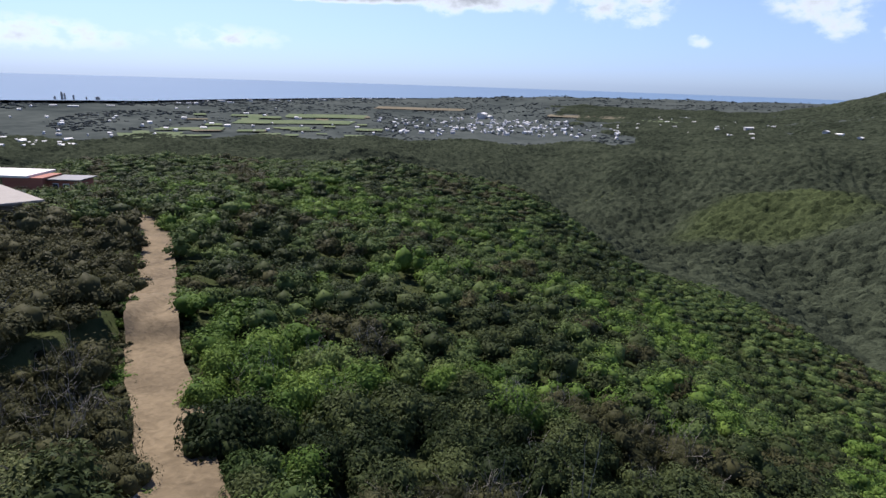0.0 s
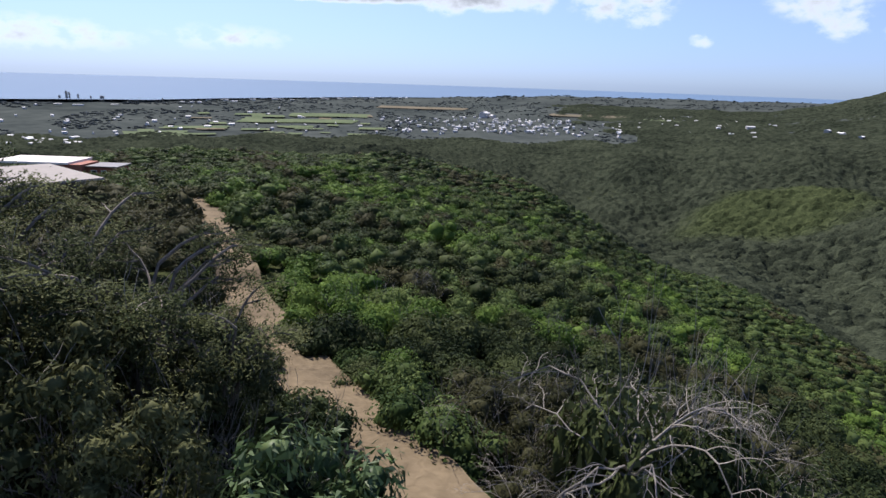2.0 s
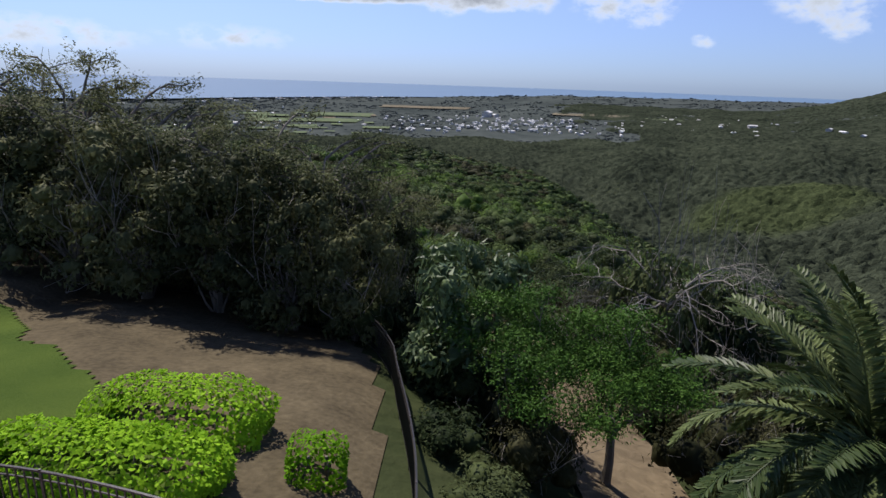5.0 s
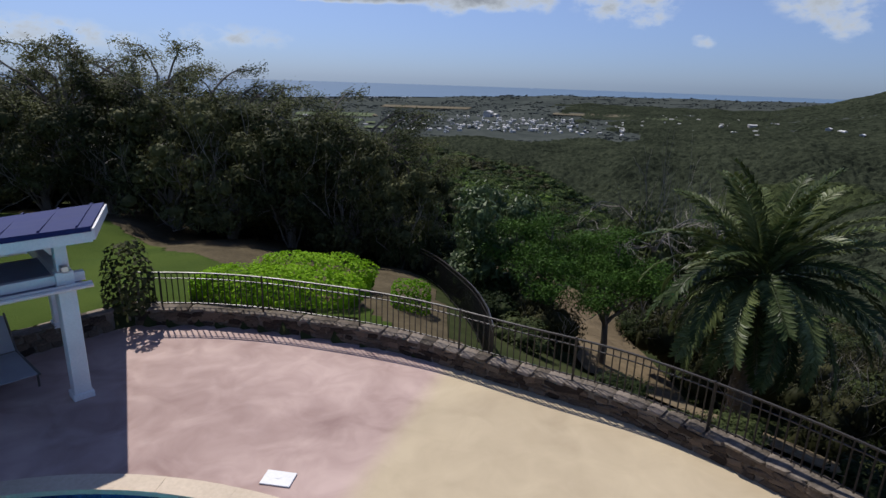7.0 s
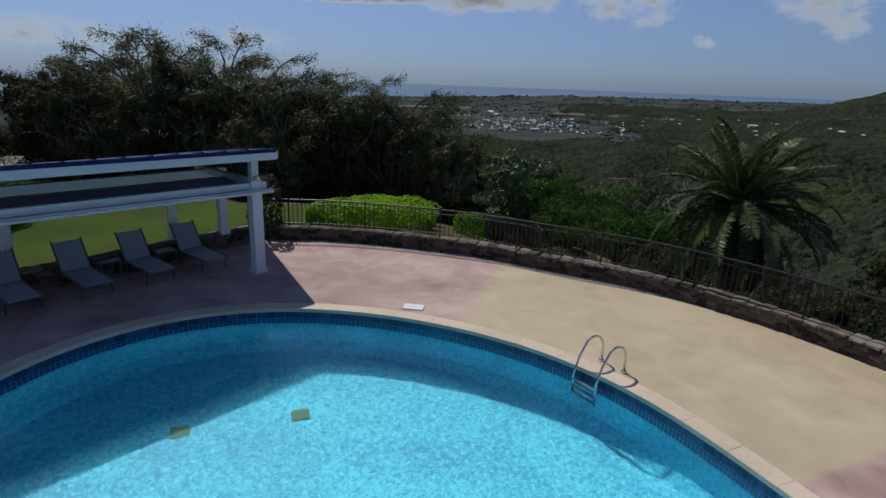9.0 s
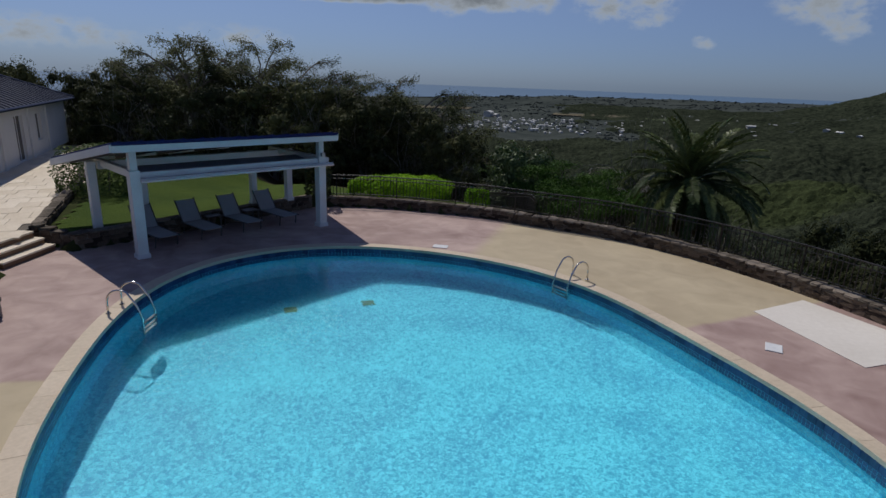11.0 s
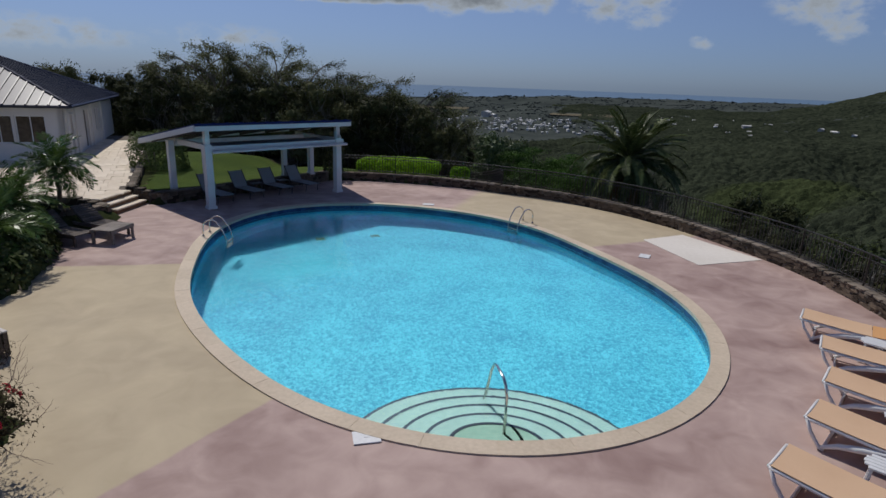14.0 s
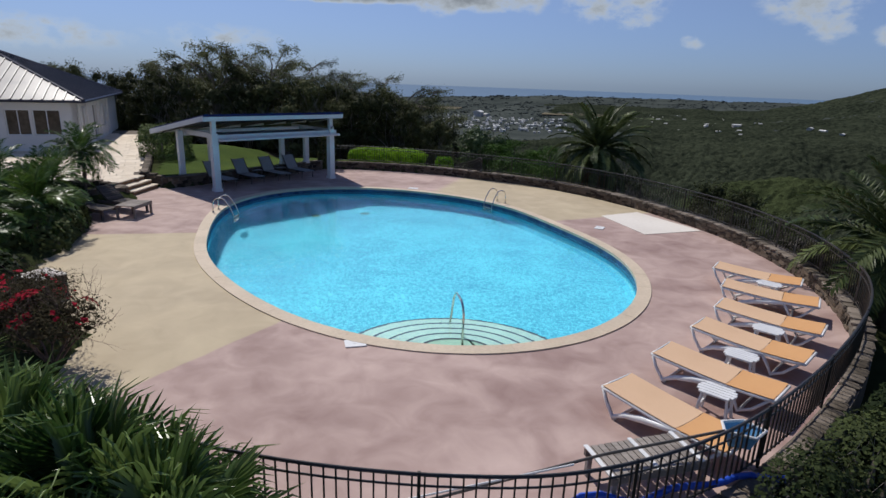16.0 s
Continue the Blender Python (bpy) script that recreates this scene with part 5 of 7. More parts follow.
# the rest of the woods, as crowns that nobody could count
WOODS = {k: ([], []) for k in ("mid", "olive", "bright", "dark")}
WOOD_KEYS = {"green": "mid", "olive": "olive", "bright": "bright", "dark": "dark"}


def crown(x, y, z, r, h, count, leaf, key, lobes, heart=0.60):
    mid, rad = lumps(r, h, lobes, 0.8)
    mid[0], rad[0] = (0, 0, h * 0.5), (r * 0.78, r * 0.78, h * 0.5)
    at = np.array((x, y, z - 0.2))
    WOODS[key][1].append(masses(mid + at, rad * heart, 1, 0.2))
    if count:
        pick = rng.integers(lobes, size=count)
        way = unit(rng.normal(size=(count, 3)))
        way[:, 2] = np.where(way[:, 2] < -0.1, -way[:, 2], way[:, 2])
        pos = mid[pick] + way * rad[pick] * (1.05 - 0.30 * rng.uniform(0, 1, (count, 1)))
        WOODS[key][0].append(leaves(pos + at, way, leaf, 0.72, 0.3, 0.42))


for dist, x, y in REST:
    r = rng.uniform(1.4, 2.4)
    crown(x, y, floor_at(x, y), r, r * rng.uniform(1.0, 1.7), 520, 0.21, WOOD_KEYS[kind_at(x, y)], 6)
for k in range(0, len(ROAD) - 1):
    for side in (-1, 1):
        for j in range(2):
            p = ROAD[k] + out[k] * side * rng.uniform(1.45, 2.3) + rng.uniform(-0.3, 0.3, 2)
            if p[1] > -2 and p[0] < 0:
                r = rng.uniform(0.35, 0.75)
                crown(p[0], p[1], floor_at(*p), r, r * rng.uniform(0.9, 1.5), 70, 0.15, ("mid", "olive", "bright", "olive")[rng.integers(4)], 3)
bands = ((40, 75, 2.9, 440, 0.26, 6, 0.60), (75, 140, 3.2, 240, 0.37, 4, 0.62), (140, 256, 3.6, 120, 0.50, 3, 0.74))
for r0, r1, gap, count, leaf, lobes, heart in bands:
    xs = np.arange(-r1, r1, gap)
    X, Y = np.meshgrid(xs, np.arange(-20, r1, gap))
    X, Y = X + rng.uniform(-0.5, 0.5, X.shape) * gap, Y + rng.uniform(-0.5, 0.5, Y.shape) * gap
    D, A = np.hypot(X + 5, Y + 4), np.degrees(np.arctan2(X + 8, Y + 30))
    ok = (D >= r0) & (D < r1) & (np.abs(A) < 42.5) & ((Y > 44) | (X > 34) | (X < -46))
    X, Y = X[ok], Y[ok]
    ok = ~keep_clear(X, Y)
    X, Y = X[ok], Y[ok]
    Z = ground_height(X, Y) + (0.5 if r0 >= 75 else 0.0)
    for x, y, z in zip(X, Y, Z):
        r = gap * (rng.uniform(0.42, 0.92) if r0 < 75 else rng.uniform(0.62, 1.05))
        key = WOOD_KEYS[kind_at(x, y)]
        if r0 >= 140 and key == "bright":
            key = "mid"
        crown(x, y, z, r, min(r * (rng.uniform(0.8, 2.0) if r0 < 75 else rng.uniform(0.6, 1.15) if r0 < 140 else rng.uniform(0.42, 0.72)), 6.5), count, leaf, key, lobes, heart)
for key, mat, label in (("mid", LEAF_MID, "dense green scrub woods covering the ridge"), ("olive", LEAF_OLIVE, "dry olive-brown scrub woods on the ridge"), ("bright", LEAF_BRIGHT, "fresh green thicket on the slope"),
                        ("dark", LEAF_DARK, "dark green woods across the valley")):
    tagged(finish("scrub_woods", leafy_mesh("scrub_woods", *WOODS[key], mat), mat), label, "woods", kind="stuff")

# beyond them the crowns close to one rough canopy over the hills
def canopy_material():
    """Leaf canopy seen from afar: tones from crown to crown, over broad drifts and a yellow-green knoll."""
    m = material("hill_canopy", (0.013, 0.017, 0.012), (0.050, 0.060, 0.038), 0.9, 0.010, 0.75, 1.0, distance=1.2, specular=0.0, fine_share=0.55)
    n, l = m.node_tree.nodes, m.node_tree.links
    shader, ramp = n["Principled BSDF"], n["Color Ramp"]
    coord, cells, drift, tone = n.new("ShaderNodeTexCoord"), n.new("ShaderNodeTexVoronoi"), n.new("ShaderNodeTexNoise"), n.new("ShaderNodeMath")
    cells.inputs["Scale"].default_value = 0.17
    l.new(coord.outputs["Object"], cells.inputs["Vector"])
    parted = n.new("ShaderNodeSeparateColor")
    l.new(cells.outputs["Color"], parted.inputs["Color"])
    old = ramp.inputs["Fac"].links[0].from_socket
    tone.operation = "MULTIPLY_ADD"
    tone.inputs[1].default_value = 0.30
    l.new(parted.outputs["Red"], tone.inputs[0])
    lower = n.new("ShaderNodeMath")
    lower.operation = "SUBTRACT"
    lower.inputs[1].default_value = 0.15
    l.new(old, lower.inputs[0])
    l.new(lower.outputs[0], tone.inputs[2])
    l.new(tone.outputs[0], ramp.inputs["Fac"])
    middle, knoll, hue = n.new("ShaderNodeVectorMath"), n.new("ShaderNodeMapRange"), n.new("ShaderNodeMix")
    middle.operation = "DISTANCE"
    middle.inputs[1].default_value = (300, 500, -85)
    drift.inputs["Scale"].default_value = 0.03
    l.new(coord.outputs["Object"], drift.inputs["Vector"])
    warp = n.new("ShaderNodeVectorMath")
    warp.operation = "MULTIPLY_ADD"
    warp.inputs[1].default_value = (60, 60, 0)
    l.new(drift.outputs["Color"], warp.inputs[0])
    l.new(coord.outputs["Object"], warp.inputs[2])
    l.new(warp.outputs["Vector"], middle.inputs[0])
    for key, value in (("From Min", 95.0), ("From Max", 55.0), ("To Max", 0.75)):
        knoll.inputs[key].default_value = value
    l.new(middle.outputs["Value"], knoll.inputs["Value"])
    hue.data_type, hue.blend_type = "RGBA", "MULTIPLY"
    hue.inputs["B"].default_value = (1.30, 1.38, 0.85, 1)
    hue.clamp_result = False
    l.new(knoll.outputs["Result"], hue.inputs["Factor"])
    l.new(ramp.outputs["Color"], hue.inputs["A"])
    l.new(hue.outputs["Result"], shader.inputs["Base Color"])
    return m


def crown_domes(X, Y, cell, seed):
    """Heights of close-set rounded crowns, one in each jittered cell of a grid."""
    i, j = np.floor(X / cell), np.floor(Y / cell)
    best = np.zeros(X.shape)
    for di in (-1, 0, 1):
        for dj in (-1, 0, 1):
            a, b = i + di, j + dj
            h = [np.modf(np.abs(np.sin(a * p + b * q + seed) * 43758.5453))[0] for p, q in ((12.9898, 78.233), (39.346, 11.135), (73.156, 52.235))]
            d2 = ((X - (a + 0.15 + 0.7 * h[0]) * cell) ** 2 + (Y - (b + 0.15 + 0.7 * h[1]) * cell) ** 2) / (cell * (0.46 + 0.24 * h[2])) ** 2
            best = np.maximum(best, (0.55 + 0.65 * h[2]) * np.sqrt(np.clip(1 - d2, 0, 1)))
    return best


reach, bearing = 246 * (2050 / 246) ** np.linspace(0, 1, 460), np.radians(np.linspace(-45, 45, 560))
X, Y = -5 + reach[:, None] * np.sin(bearing)[None, :], -4 + reach[:, None] * np.cos(bearing)[None, :]
base_z = ground_height(X, Y)
away = np.hypot(X, Y)
ease = 0.25 + 0.75 * smooth(246, 330, reach)[:, None]      # the canopy starts low among the single crowns
Z = base_z + 0.3 + ease * (crown_domes(X, Y, 7.0, 0.3) * 4.4 * np.clip(1.15 - away / 2600, 0.6, 1) + crown_domes(X, Y, 3.1, 1.7) * 1.5)
lift = base_z - (-104 + 43.5 * np.clip((away - 1000) / (coast(X, Y) - 1000), 0, 1) ** 0.9)
grown = (away < 1090 + 30 * np.sin(bearing * 37)[None, :]) | (lift > 13)
Z = np.where(grown, Z, base_z - 3)
cols = len(bearing)
cells = [(i * cols + j, i * cols + j + 1, (i + 1) * cols + j + 1, (i + 1) * cols + j) for i in range(len(reach) - 1) for j in range(cols - 1) if grown[i, j] or grown[i + 1, j + 1]]
CANOPY = canopy_material()
tagged(finish("hill_woods", mesh_from("hill_woods", np.stack([X, Y, Z], -1).reshape(-1, 3), cells), CANOPY, smooth=True), "closed green canopy of the woods over valley and hills", "woods", kind="stuff")

# ---- trees ----
def tree_meshes(seed, height, radius, leaf, per_end, mat, slim, trunk_share=0.28, limbs=5, depth=3, flat=0.35, cluster=0.55):
    """The wood and the leaves of one tree that spreads from a short trunk."""
    bm = bmesh.new()
    r = random.Random(seed)
    base_r = 0.03 * height
    tube(bm, [(0, 0, -0.6), (0.05, 0, height * trunk_share * 0.5), (0, 0.05, height * trunk_share)], [base_r * 1.3, base_r, base_r * 0.85], 7, caps=False)
    ends = []
    for k in range(limbs):
        a = 2 * math.pi * (k + r.uniform(-0.3, 0.3)) / limbs
        lean = r.uniform(0.45, 1.0)
        ends += twigs(bm, (0, 0, height * trunk_share), (lean * math.cos(a), lean * math.sin(a), 1.0), height * 0.34, base_r * 0.6, depth, 0.55, 0.28, seed * 100 + k, 3, 5)
    wood = bpy.data.meshes.new("trunk")
    bmesh.ops.recalc_face_normals(bm, faces=bm.faces)
    bm.to_mesh(wood)
    bm.free()
    wood.materials.append(BARK)
    ends = np.array([tuple(e) for e in ends])
    reach = np.percentile(np.hypot(ends[:, 0], ends[:, 1]), 95)
    top = np.percentile(ends[:, 2], 97)
    n = len(ends) * per_end
    pick = np.repeat(np.arange(len(ends)), per_end)
    way = unit(rng.normal(size=(n, 3)))
    pos = ends[pick] + way * cluster * np.array((1, 1, flat)) * rng.uniform(0.2, 1, (n, 1))
    crown = foliage_mesh("crown", leaves(pos, way * 0.5, leaf, slim, 0.5, 0.8), mat)
    return wood, crown, reach, top


def tree(name, label, meshes, x, y, top_z, radius, group=""):
    wood, crown, reach, top = meshes
    z = floor_at(x, y)
    ob = thing(name, label, "tree", group, pose(x, y, z, 0, 0, rng.uniform(0, 360)))
    s, h = radius / reach, (top_z - z) / top
    for nm, me in (("trunk", wood), ("crown", crown)):
        o = new(nm, me)
        o.parent = ob
        o.scale = (s, s, h)
    if name in ("acacia_tree", "shade_tree"):
        o = new("deadwood", TWIG_MESHES[rng.integers(3)])
        o.parent = ob
        o.scale = (radius * 1.08, radius * 1.08, (top_z - z) * 0.70)
    return ob


LEAF_ACACIA = leaf_material("feathery_olive_leaf", (0.034, 0.046, 0.018), (0.120, 0.135, 0.058), 0.6, 0.22)


def umbrella_meshes(seed):
    """A thorn tree: bent limbs that fork and level out, with thin flat sprays of small leaflets at their ends."""
    r = random.Random(seed)
    bm = bmesh.new()
    tube(bm, [(0, 0, -0.6), (0.10, 0.04, 1.2), (0.02, 0.12, 2.3)], [0.24, 0.19, 0.16], 7, caps=False)
    sprays = []

    def fork(base, turn, lift, length, radius, depth):
        pts, p = [base], base
        for k in range(4):
            turn += r.uniform(-0.30, 0.30)
            rise = lift * (1 - 0.15 * k) + r.uniform(-0.18, 0.18)
            p = p + Vector((math.cos(turn), math.sin(turn), rise)).normalized() * length / 4
            pts.append(p)
        tube(bm, pts, [radius * f for f in (1, 0.88, 0.76, 0.64, 0.5)], 5 if depth else 3, caps=False)
        if depth == 0:
            sprays.extend((pts[2], pts[4]))
            return
        for k in range(3):
            fork(pts[4] if k == 0 else pts[r.choice((2, 3))], turn + (k - 1) * 0.75 + r.uniform(-0.35, 0.35), lift * (0.26 if depth > 1 else 0.15), length * r.uniform(0.50, 0.66), radius * 0.55, depth - 1)
    for k in range(6):
        fork(Vector((0.02, 0.12, 1.7 + 0.14 * k)), 2 * math.pi * (k + r.uniform(-0.3, 0.3)) / 6, r.uniform(1.7, 2.9), 3.4, 0.11, 2)
    wood = bpy.data.meshes.new("trunk")
    bmesh.ops.recalc_face_normals(bm, faces=bm.faces)
    bm.to_mesh(wood)
    bm.free()
    wood.materials.append(BARK)
    ends = np.array([tuple(e) for e in sprays])
    per = 90
    n = len(ends) * per
    a, q = rng.uniform(0, 2 * math.pi, n), np.sqrt(rng.uniform(0, 1, n))
    size = np.repeat(rng.uniform(0.40, 0.85, len(ends)), per)
    tilt = np.repeat(rng.normal(0, 0.20, (len(ends), 2)), per, axis=0)
    off = np.stack([size * q * np.cos(a), size * q * np.sin(a)], 1)
    pos = np.repeat(ends, per, axis=0) + np.column_stack([off, np.sum(off * tilt, axis=1) - 0.22 * size * q ** 2 + rng.normal(0, 0.13, n)])
    up = np.column_stack([-tilt, np.ones(n)])
    crown = foliage_mesh("crown", leaves(pos, up, 0.17, 0.38, 0.3, 0.6), LEAF_ACACIA)
    return wood, crown, np.percentile(np.hypot(ends[:, 0], ends[:, 1]), 95), np.percentile(ends[:, 2], 97)


ACACIAS = [umbrella_meshes(3 + k) for k in range(3)]
def thick_meshes(seed, mat=LEAF_SHADE, leaf=0.068, count=6500, slim=0.42):
    """A low trunk with limbs under a dense crown of many leafy lobes."""
    bm = bmesh.new()
    tube(bm, [(0, 0, -0.8), (0.05, 0, 0.25), (0, 0.05, 0.55)], [0.09, 0.07, 0.055], 7, caps=False)
    for k in range(6):
        twigs(bm, (0, 0, 0.16 + 0.03 * k), (0.8 * math.cos(k * 1.05), 0.8 * math.sin(k * 1.05), 0.7), 0.42, 0.028, 2, 0.6, 0.3, seed * 10 + k, 3, 4)
    wood = bpy.data.meshes.new("trunk")
    bm.to_mesh(wood)
    bm.free()
    wood.materials.append(BARK)
    lobes, height = 46, 1.7
    a, rise = rng.uniform(0, 2 * math.pi, lobes), rng.uniform(0.16, 0.95, lobes)
    reach = np.sqrt(np.clip(1 - ((rise - 0.5) / 0.56) ** 2, 0, 1)) * np.sqrt(rng.uniform(0.15, 1, lobes)) * 0.85
    mid = np.stack([reach * np.cos(a), reach * np.sin(a), rise * height], 1)
    rad = rng.uniform(0.17, 0.34, lobes)
    rad = np.stack([rad, rad, rad * rng.uniform(0.45, 0.75, lobes)], 1)
    pick = rng.choice(lobes, count, p=rad[:, 0] ** 2 / np.sum(rad[:, 0] ** 2))
    way = unit(rng.normal(size=(count, 3)))
    pos = mid[pick] + way * rad[pick] * (1.15 - 0.6 * rng.uniform(0, 1, (count, 1)))
    return wood, leafy_mesh("crown", [leaves(pos, way, leaf, slim, 0.5, 0.7)], [masses(mid, rad * 0.45, 1, 0.25)], mat), 1.0, 1.75


THICK = [thick_meshes(23 + k) for k in range(4)]
for k, (x, y, top, r) in enumerate(((-13.0, 1.2, 2.7, 2.4), (-15.2, 1.6, 3.9, 3.0), (-17.6, 2.0, 4.5, 3.2), (-19.8, 2.6, 4.4, 3.0), (-21.8, 2.8, 4.9, 3.2), (-24.2, 3.2, 5.5, 3.2), (-26.7, 4.6, 6.6, 3.2),
                                    (-30.2, 3.6, 6.5, 3.5), (-33.4, 5.0, 5.7, 3.2))):
    tree("acacia_tree", "spreading thorn tree with thin feathery olive foliage", ACACIAS[k % 3], x, y, top, r, "trees behind the lawn")
for k, (x, y, top, r) in enumerate(((-12.6, 0.6, 1.6, 1.9), (-14.6, 0.9, 2.7, 2.2), (-16.8, 1.4, 3.1, 2.3), (-18.9, 2.2, 2.9, 2.4), (-21.2, 3.0, 3.2, 2.5), (-23.6, 4.2, 3.8, 2.5), (-26.4, 5.4, 4.4, 2.6), (-29.2, 6.4, 4.6, 2.6), (-32.4, 7.0, 5.0, 2.8),
                                    (-35.6, 6.6, 5.5, 3.0), (-38.8, 8.0, 5.0, 3.0), (-40.6, 5.6, 4.6, 2.8), (-42.4, 4.0, 5.2, 2.6), (-44.8, 5.2, 5.0, 2.8), (-36.5, 4.4, 4.4, 2.6), (-49.0, 5.0, 4.8, 3.0), (-53.0, 2.0, 4.8, 3.0), (-45.5, -2.0, 4.2, 2.6),
                                    (-13.2, -2.4, 2.3, 1.8), (-15.4, -2.0, 3.3, 2.2), (-18.1, -1.5, 4.0, 2.5), (-21.0, -0.6, 4.4, 2.7), (-24.0, 0.3, 4.6, 2.9), (-27.2, 0.9, 4.2, 2.6), (-30.4, 1.0, 4.0, 2.6), (-33.4, 0.8, 4.2, 2.6))):
    tree("shade_tree", "dense dark green tree behind the lawn", THICK[k % 4], x, y, top, r, "trees behind the lawn")
for x in np.arange(-47, -11.5, 1.7):
    line_y = float(np.interp(x, [-47, -32, -24, -19.5, -16, -13], [3.5, 6.6, 3.8, 1.7, 0.0, -1.4]))
    for y, h in ((0.6, 2.4), (2.6, 3.2)):
        bush(x + rng.uniform(-0.4, 0.4), line_y + y + rng.uniform(-0.3, 0.3), rng.uniform(1.3, 1.8), h * rng.uniform(0.8, 1.15), "dark" if rng.uniform() < 0.6 else "olive", rng.uniform() < 0.35)

MANGO = thick_meshes(51, LEAF_GLOSSY, 0.105, 5200, 0.40)
tree("mango_tree", "round glossy-leaved tree below the wall", MANGO, -9.35, -4.0, 1.85, 2.35)
LEAF_FLAME = leaf_material("ferny_green_leaf", (0.019, 0.052, 0.009), (0.076, 0.156, 0.028), 0.5, 0.15)
FLAME = tree_meshes(61, 5.0, 2.6, 0.125, 330, LEAF_FLAME, 0.30, 0.35, 6, 2, 0.30, 1.0)
tree("flame_tree", "flat-topped ferny green tree beyond the railing", FLAME, -7.7, -6.3, 0.65, 2.0)
tree("flame_tree", "flat-topped ferny green tree beyond the railing", FLAME, -5.6, -7.0, 0.4, 1.8)
tree("shade_tree", "dense dark green tree behind the lawn", THICK[0], 4.6, -10.2, -0.6, 2.5)
tree("shade_tree", "dense dark green tree behind the lawn", THICK[1], 1.2, -15.5, -0.7, 1.8)
def drooping_limb(base, turn, reach, lift, radius, r, depth=2):
    """A kinked dead limb that rises, levels out and hangs, with side branches that droop further."""
    bm = bmesh.new()

    def grow(start, turn, reach, lift, radius, depth):
        pts, heading = [start], turn
        for k in range(1, 8):
            f = k / 7
            heading += r.uniform(-0.32, 0.32)
            step = reach / 7
            dz = lift * (math.sin(2.3 * f) - math.sin(2.3 * (f - 1 / 7))) - 0.10 * reach * f * f + r.uniform(-0.05, 0.05) * reach
            pts.append(pts[-1] + Vector((math.cos(heading) * step, math.sin(heading) * step, dz)))
        tube(bm, pts, [radius * (1 - 0.10 * k) for k in range(8)], 5 if depth > 1 else 3, caps=False)
        if depth:
            for k in (2, 3, 4, 5, 6, 7):
                side = r.choice((-1, 1)) * r.uniform(0.4, 1.1)
                grow(pts[k], heading + side, reach * r.uniform(0.28, 0.48), lift * r.uniform(-0.25, 0.45), radius * (0.62 - 0.04 * k), depth - 1)

    grow(base, turn, reach, lift, radius, depth)
    return bm


for seed, x, y, high, wide, name_label in ((71, -1.3, 1.0, 9.4, 1.1, "leafless grey tree with tangled bare branches"), (72, 0.9, 3.9, 8.2, 1.0, "leafless grey tree with tangled bare branches"), (73, -4.4, 1.2, 3.9, 0.9, "leafless grey tree with tangled bare branches"), (74, 1.6, -21.2, 2.6, 0.8, "small leafless grey tree beside the wall"), (75, -0.4, -25.5, 2.4, 0.7, "small leafless grey tree beside the wall")):
    base = floor_at(x, y)
    ob = thing("bare_tree", name_label, "tree", "bare trees on the slope", pose(x, y, base, 0, 0, seed * 40))
    r = random.Random(seed)
    part("trunk", tube(bmesh.new(), [(0, 0, -0.5), (0.08, 0, high * 0.2), (0, 0.1, high * 0.43)], [0.10 * wide, 0.085 * wide, 0.07 * wide], 6), DEAD_WOOD, ob)
    for k in range(9):
        a = 2 * math.pi * (k + r.uniform(-0.3, 0.3)) / 9
        part("limb", drooping_limb(Vector((0, 0.1, high * r.uniform(0.36, 0.43))), a, high * 0.50 * wide * r.uniform(0.7, 1.1), high * r.uniform(0.10, 0.22), 0.036 * wide * high / 9, r), DEAD_WOOD, ob)



for x, y, r, h in ((-2.4, 1.8, 2.0, 2.6), (0.2, 1.4, 2.2, 2.7), (2.0, 2.8, 2.2, 2.8), (-3.6, 2.6, 1.6, 1.9), (0.6, 5.4, 2.3, 3.2), (3.4, 0.4, 2.0, 2.2)):
    bush(x, y, r, h, "olive", True)

for x, y, r, h in ((-0.8, 2.4, 2.6, 6.7), (1.8, 1.8, 2.5, 6.2), (-0.6, -1.8, 1.9, 2.9), (2.2, -2.4, 2.1, 3.0), (-2.9, -2.6, 1.3, 1.6), (4.4, -1.0, 2.2, 3.4)):
    bush(x, y, r, h, "dark", True)
for x, y, r, h in ((-9.2, -11.4, 1.0, 0.9), (-10.0, -9.2, 1.1, 1.1), (-7.6, -14.6, 0.8, 0.6), (-5.9, -16.2, 0.9, 0.7), (-2.6, -16.8, 1.3, 1.0), (-1.6, -20.0, 1.2, 1.0)):
    bush(x, y, r, h, "dark")

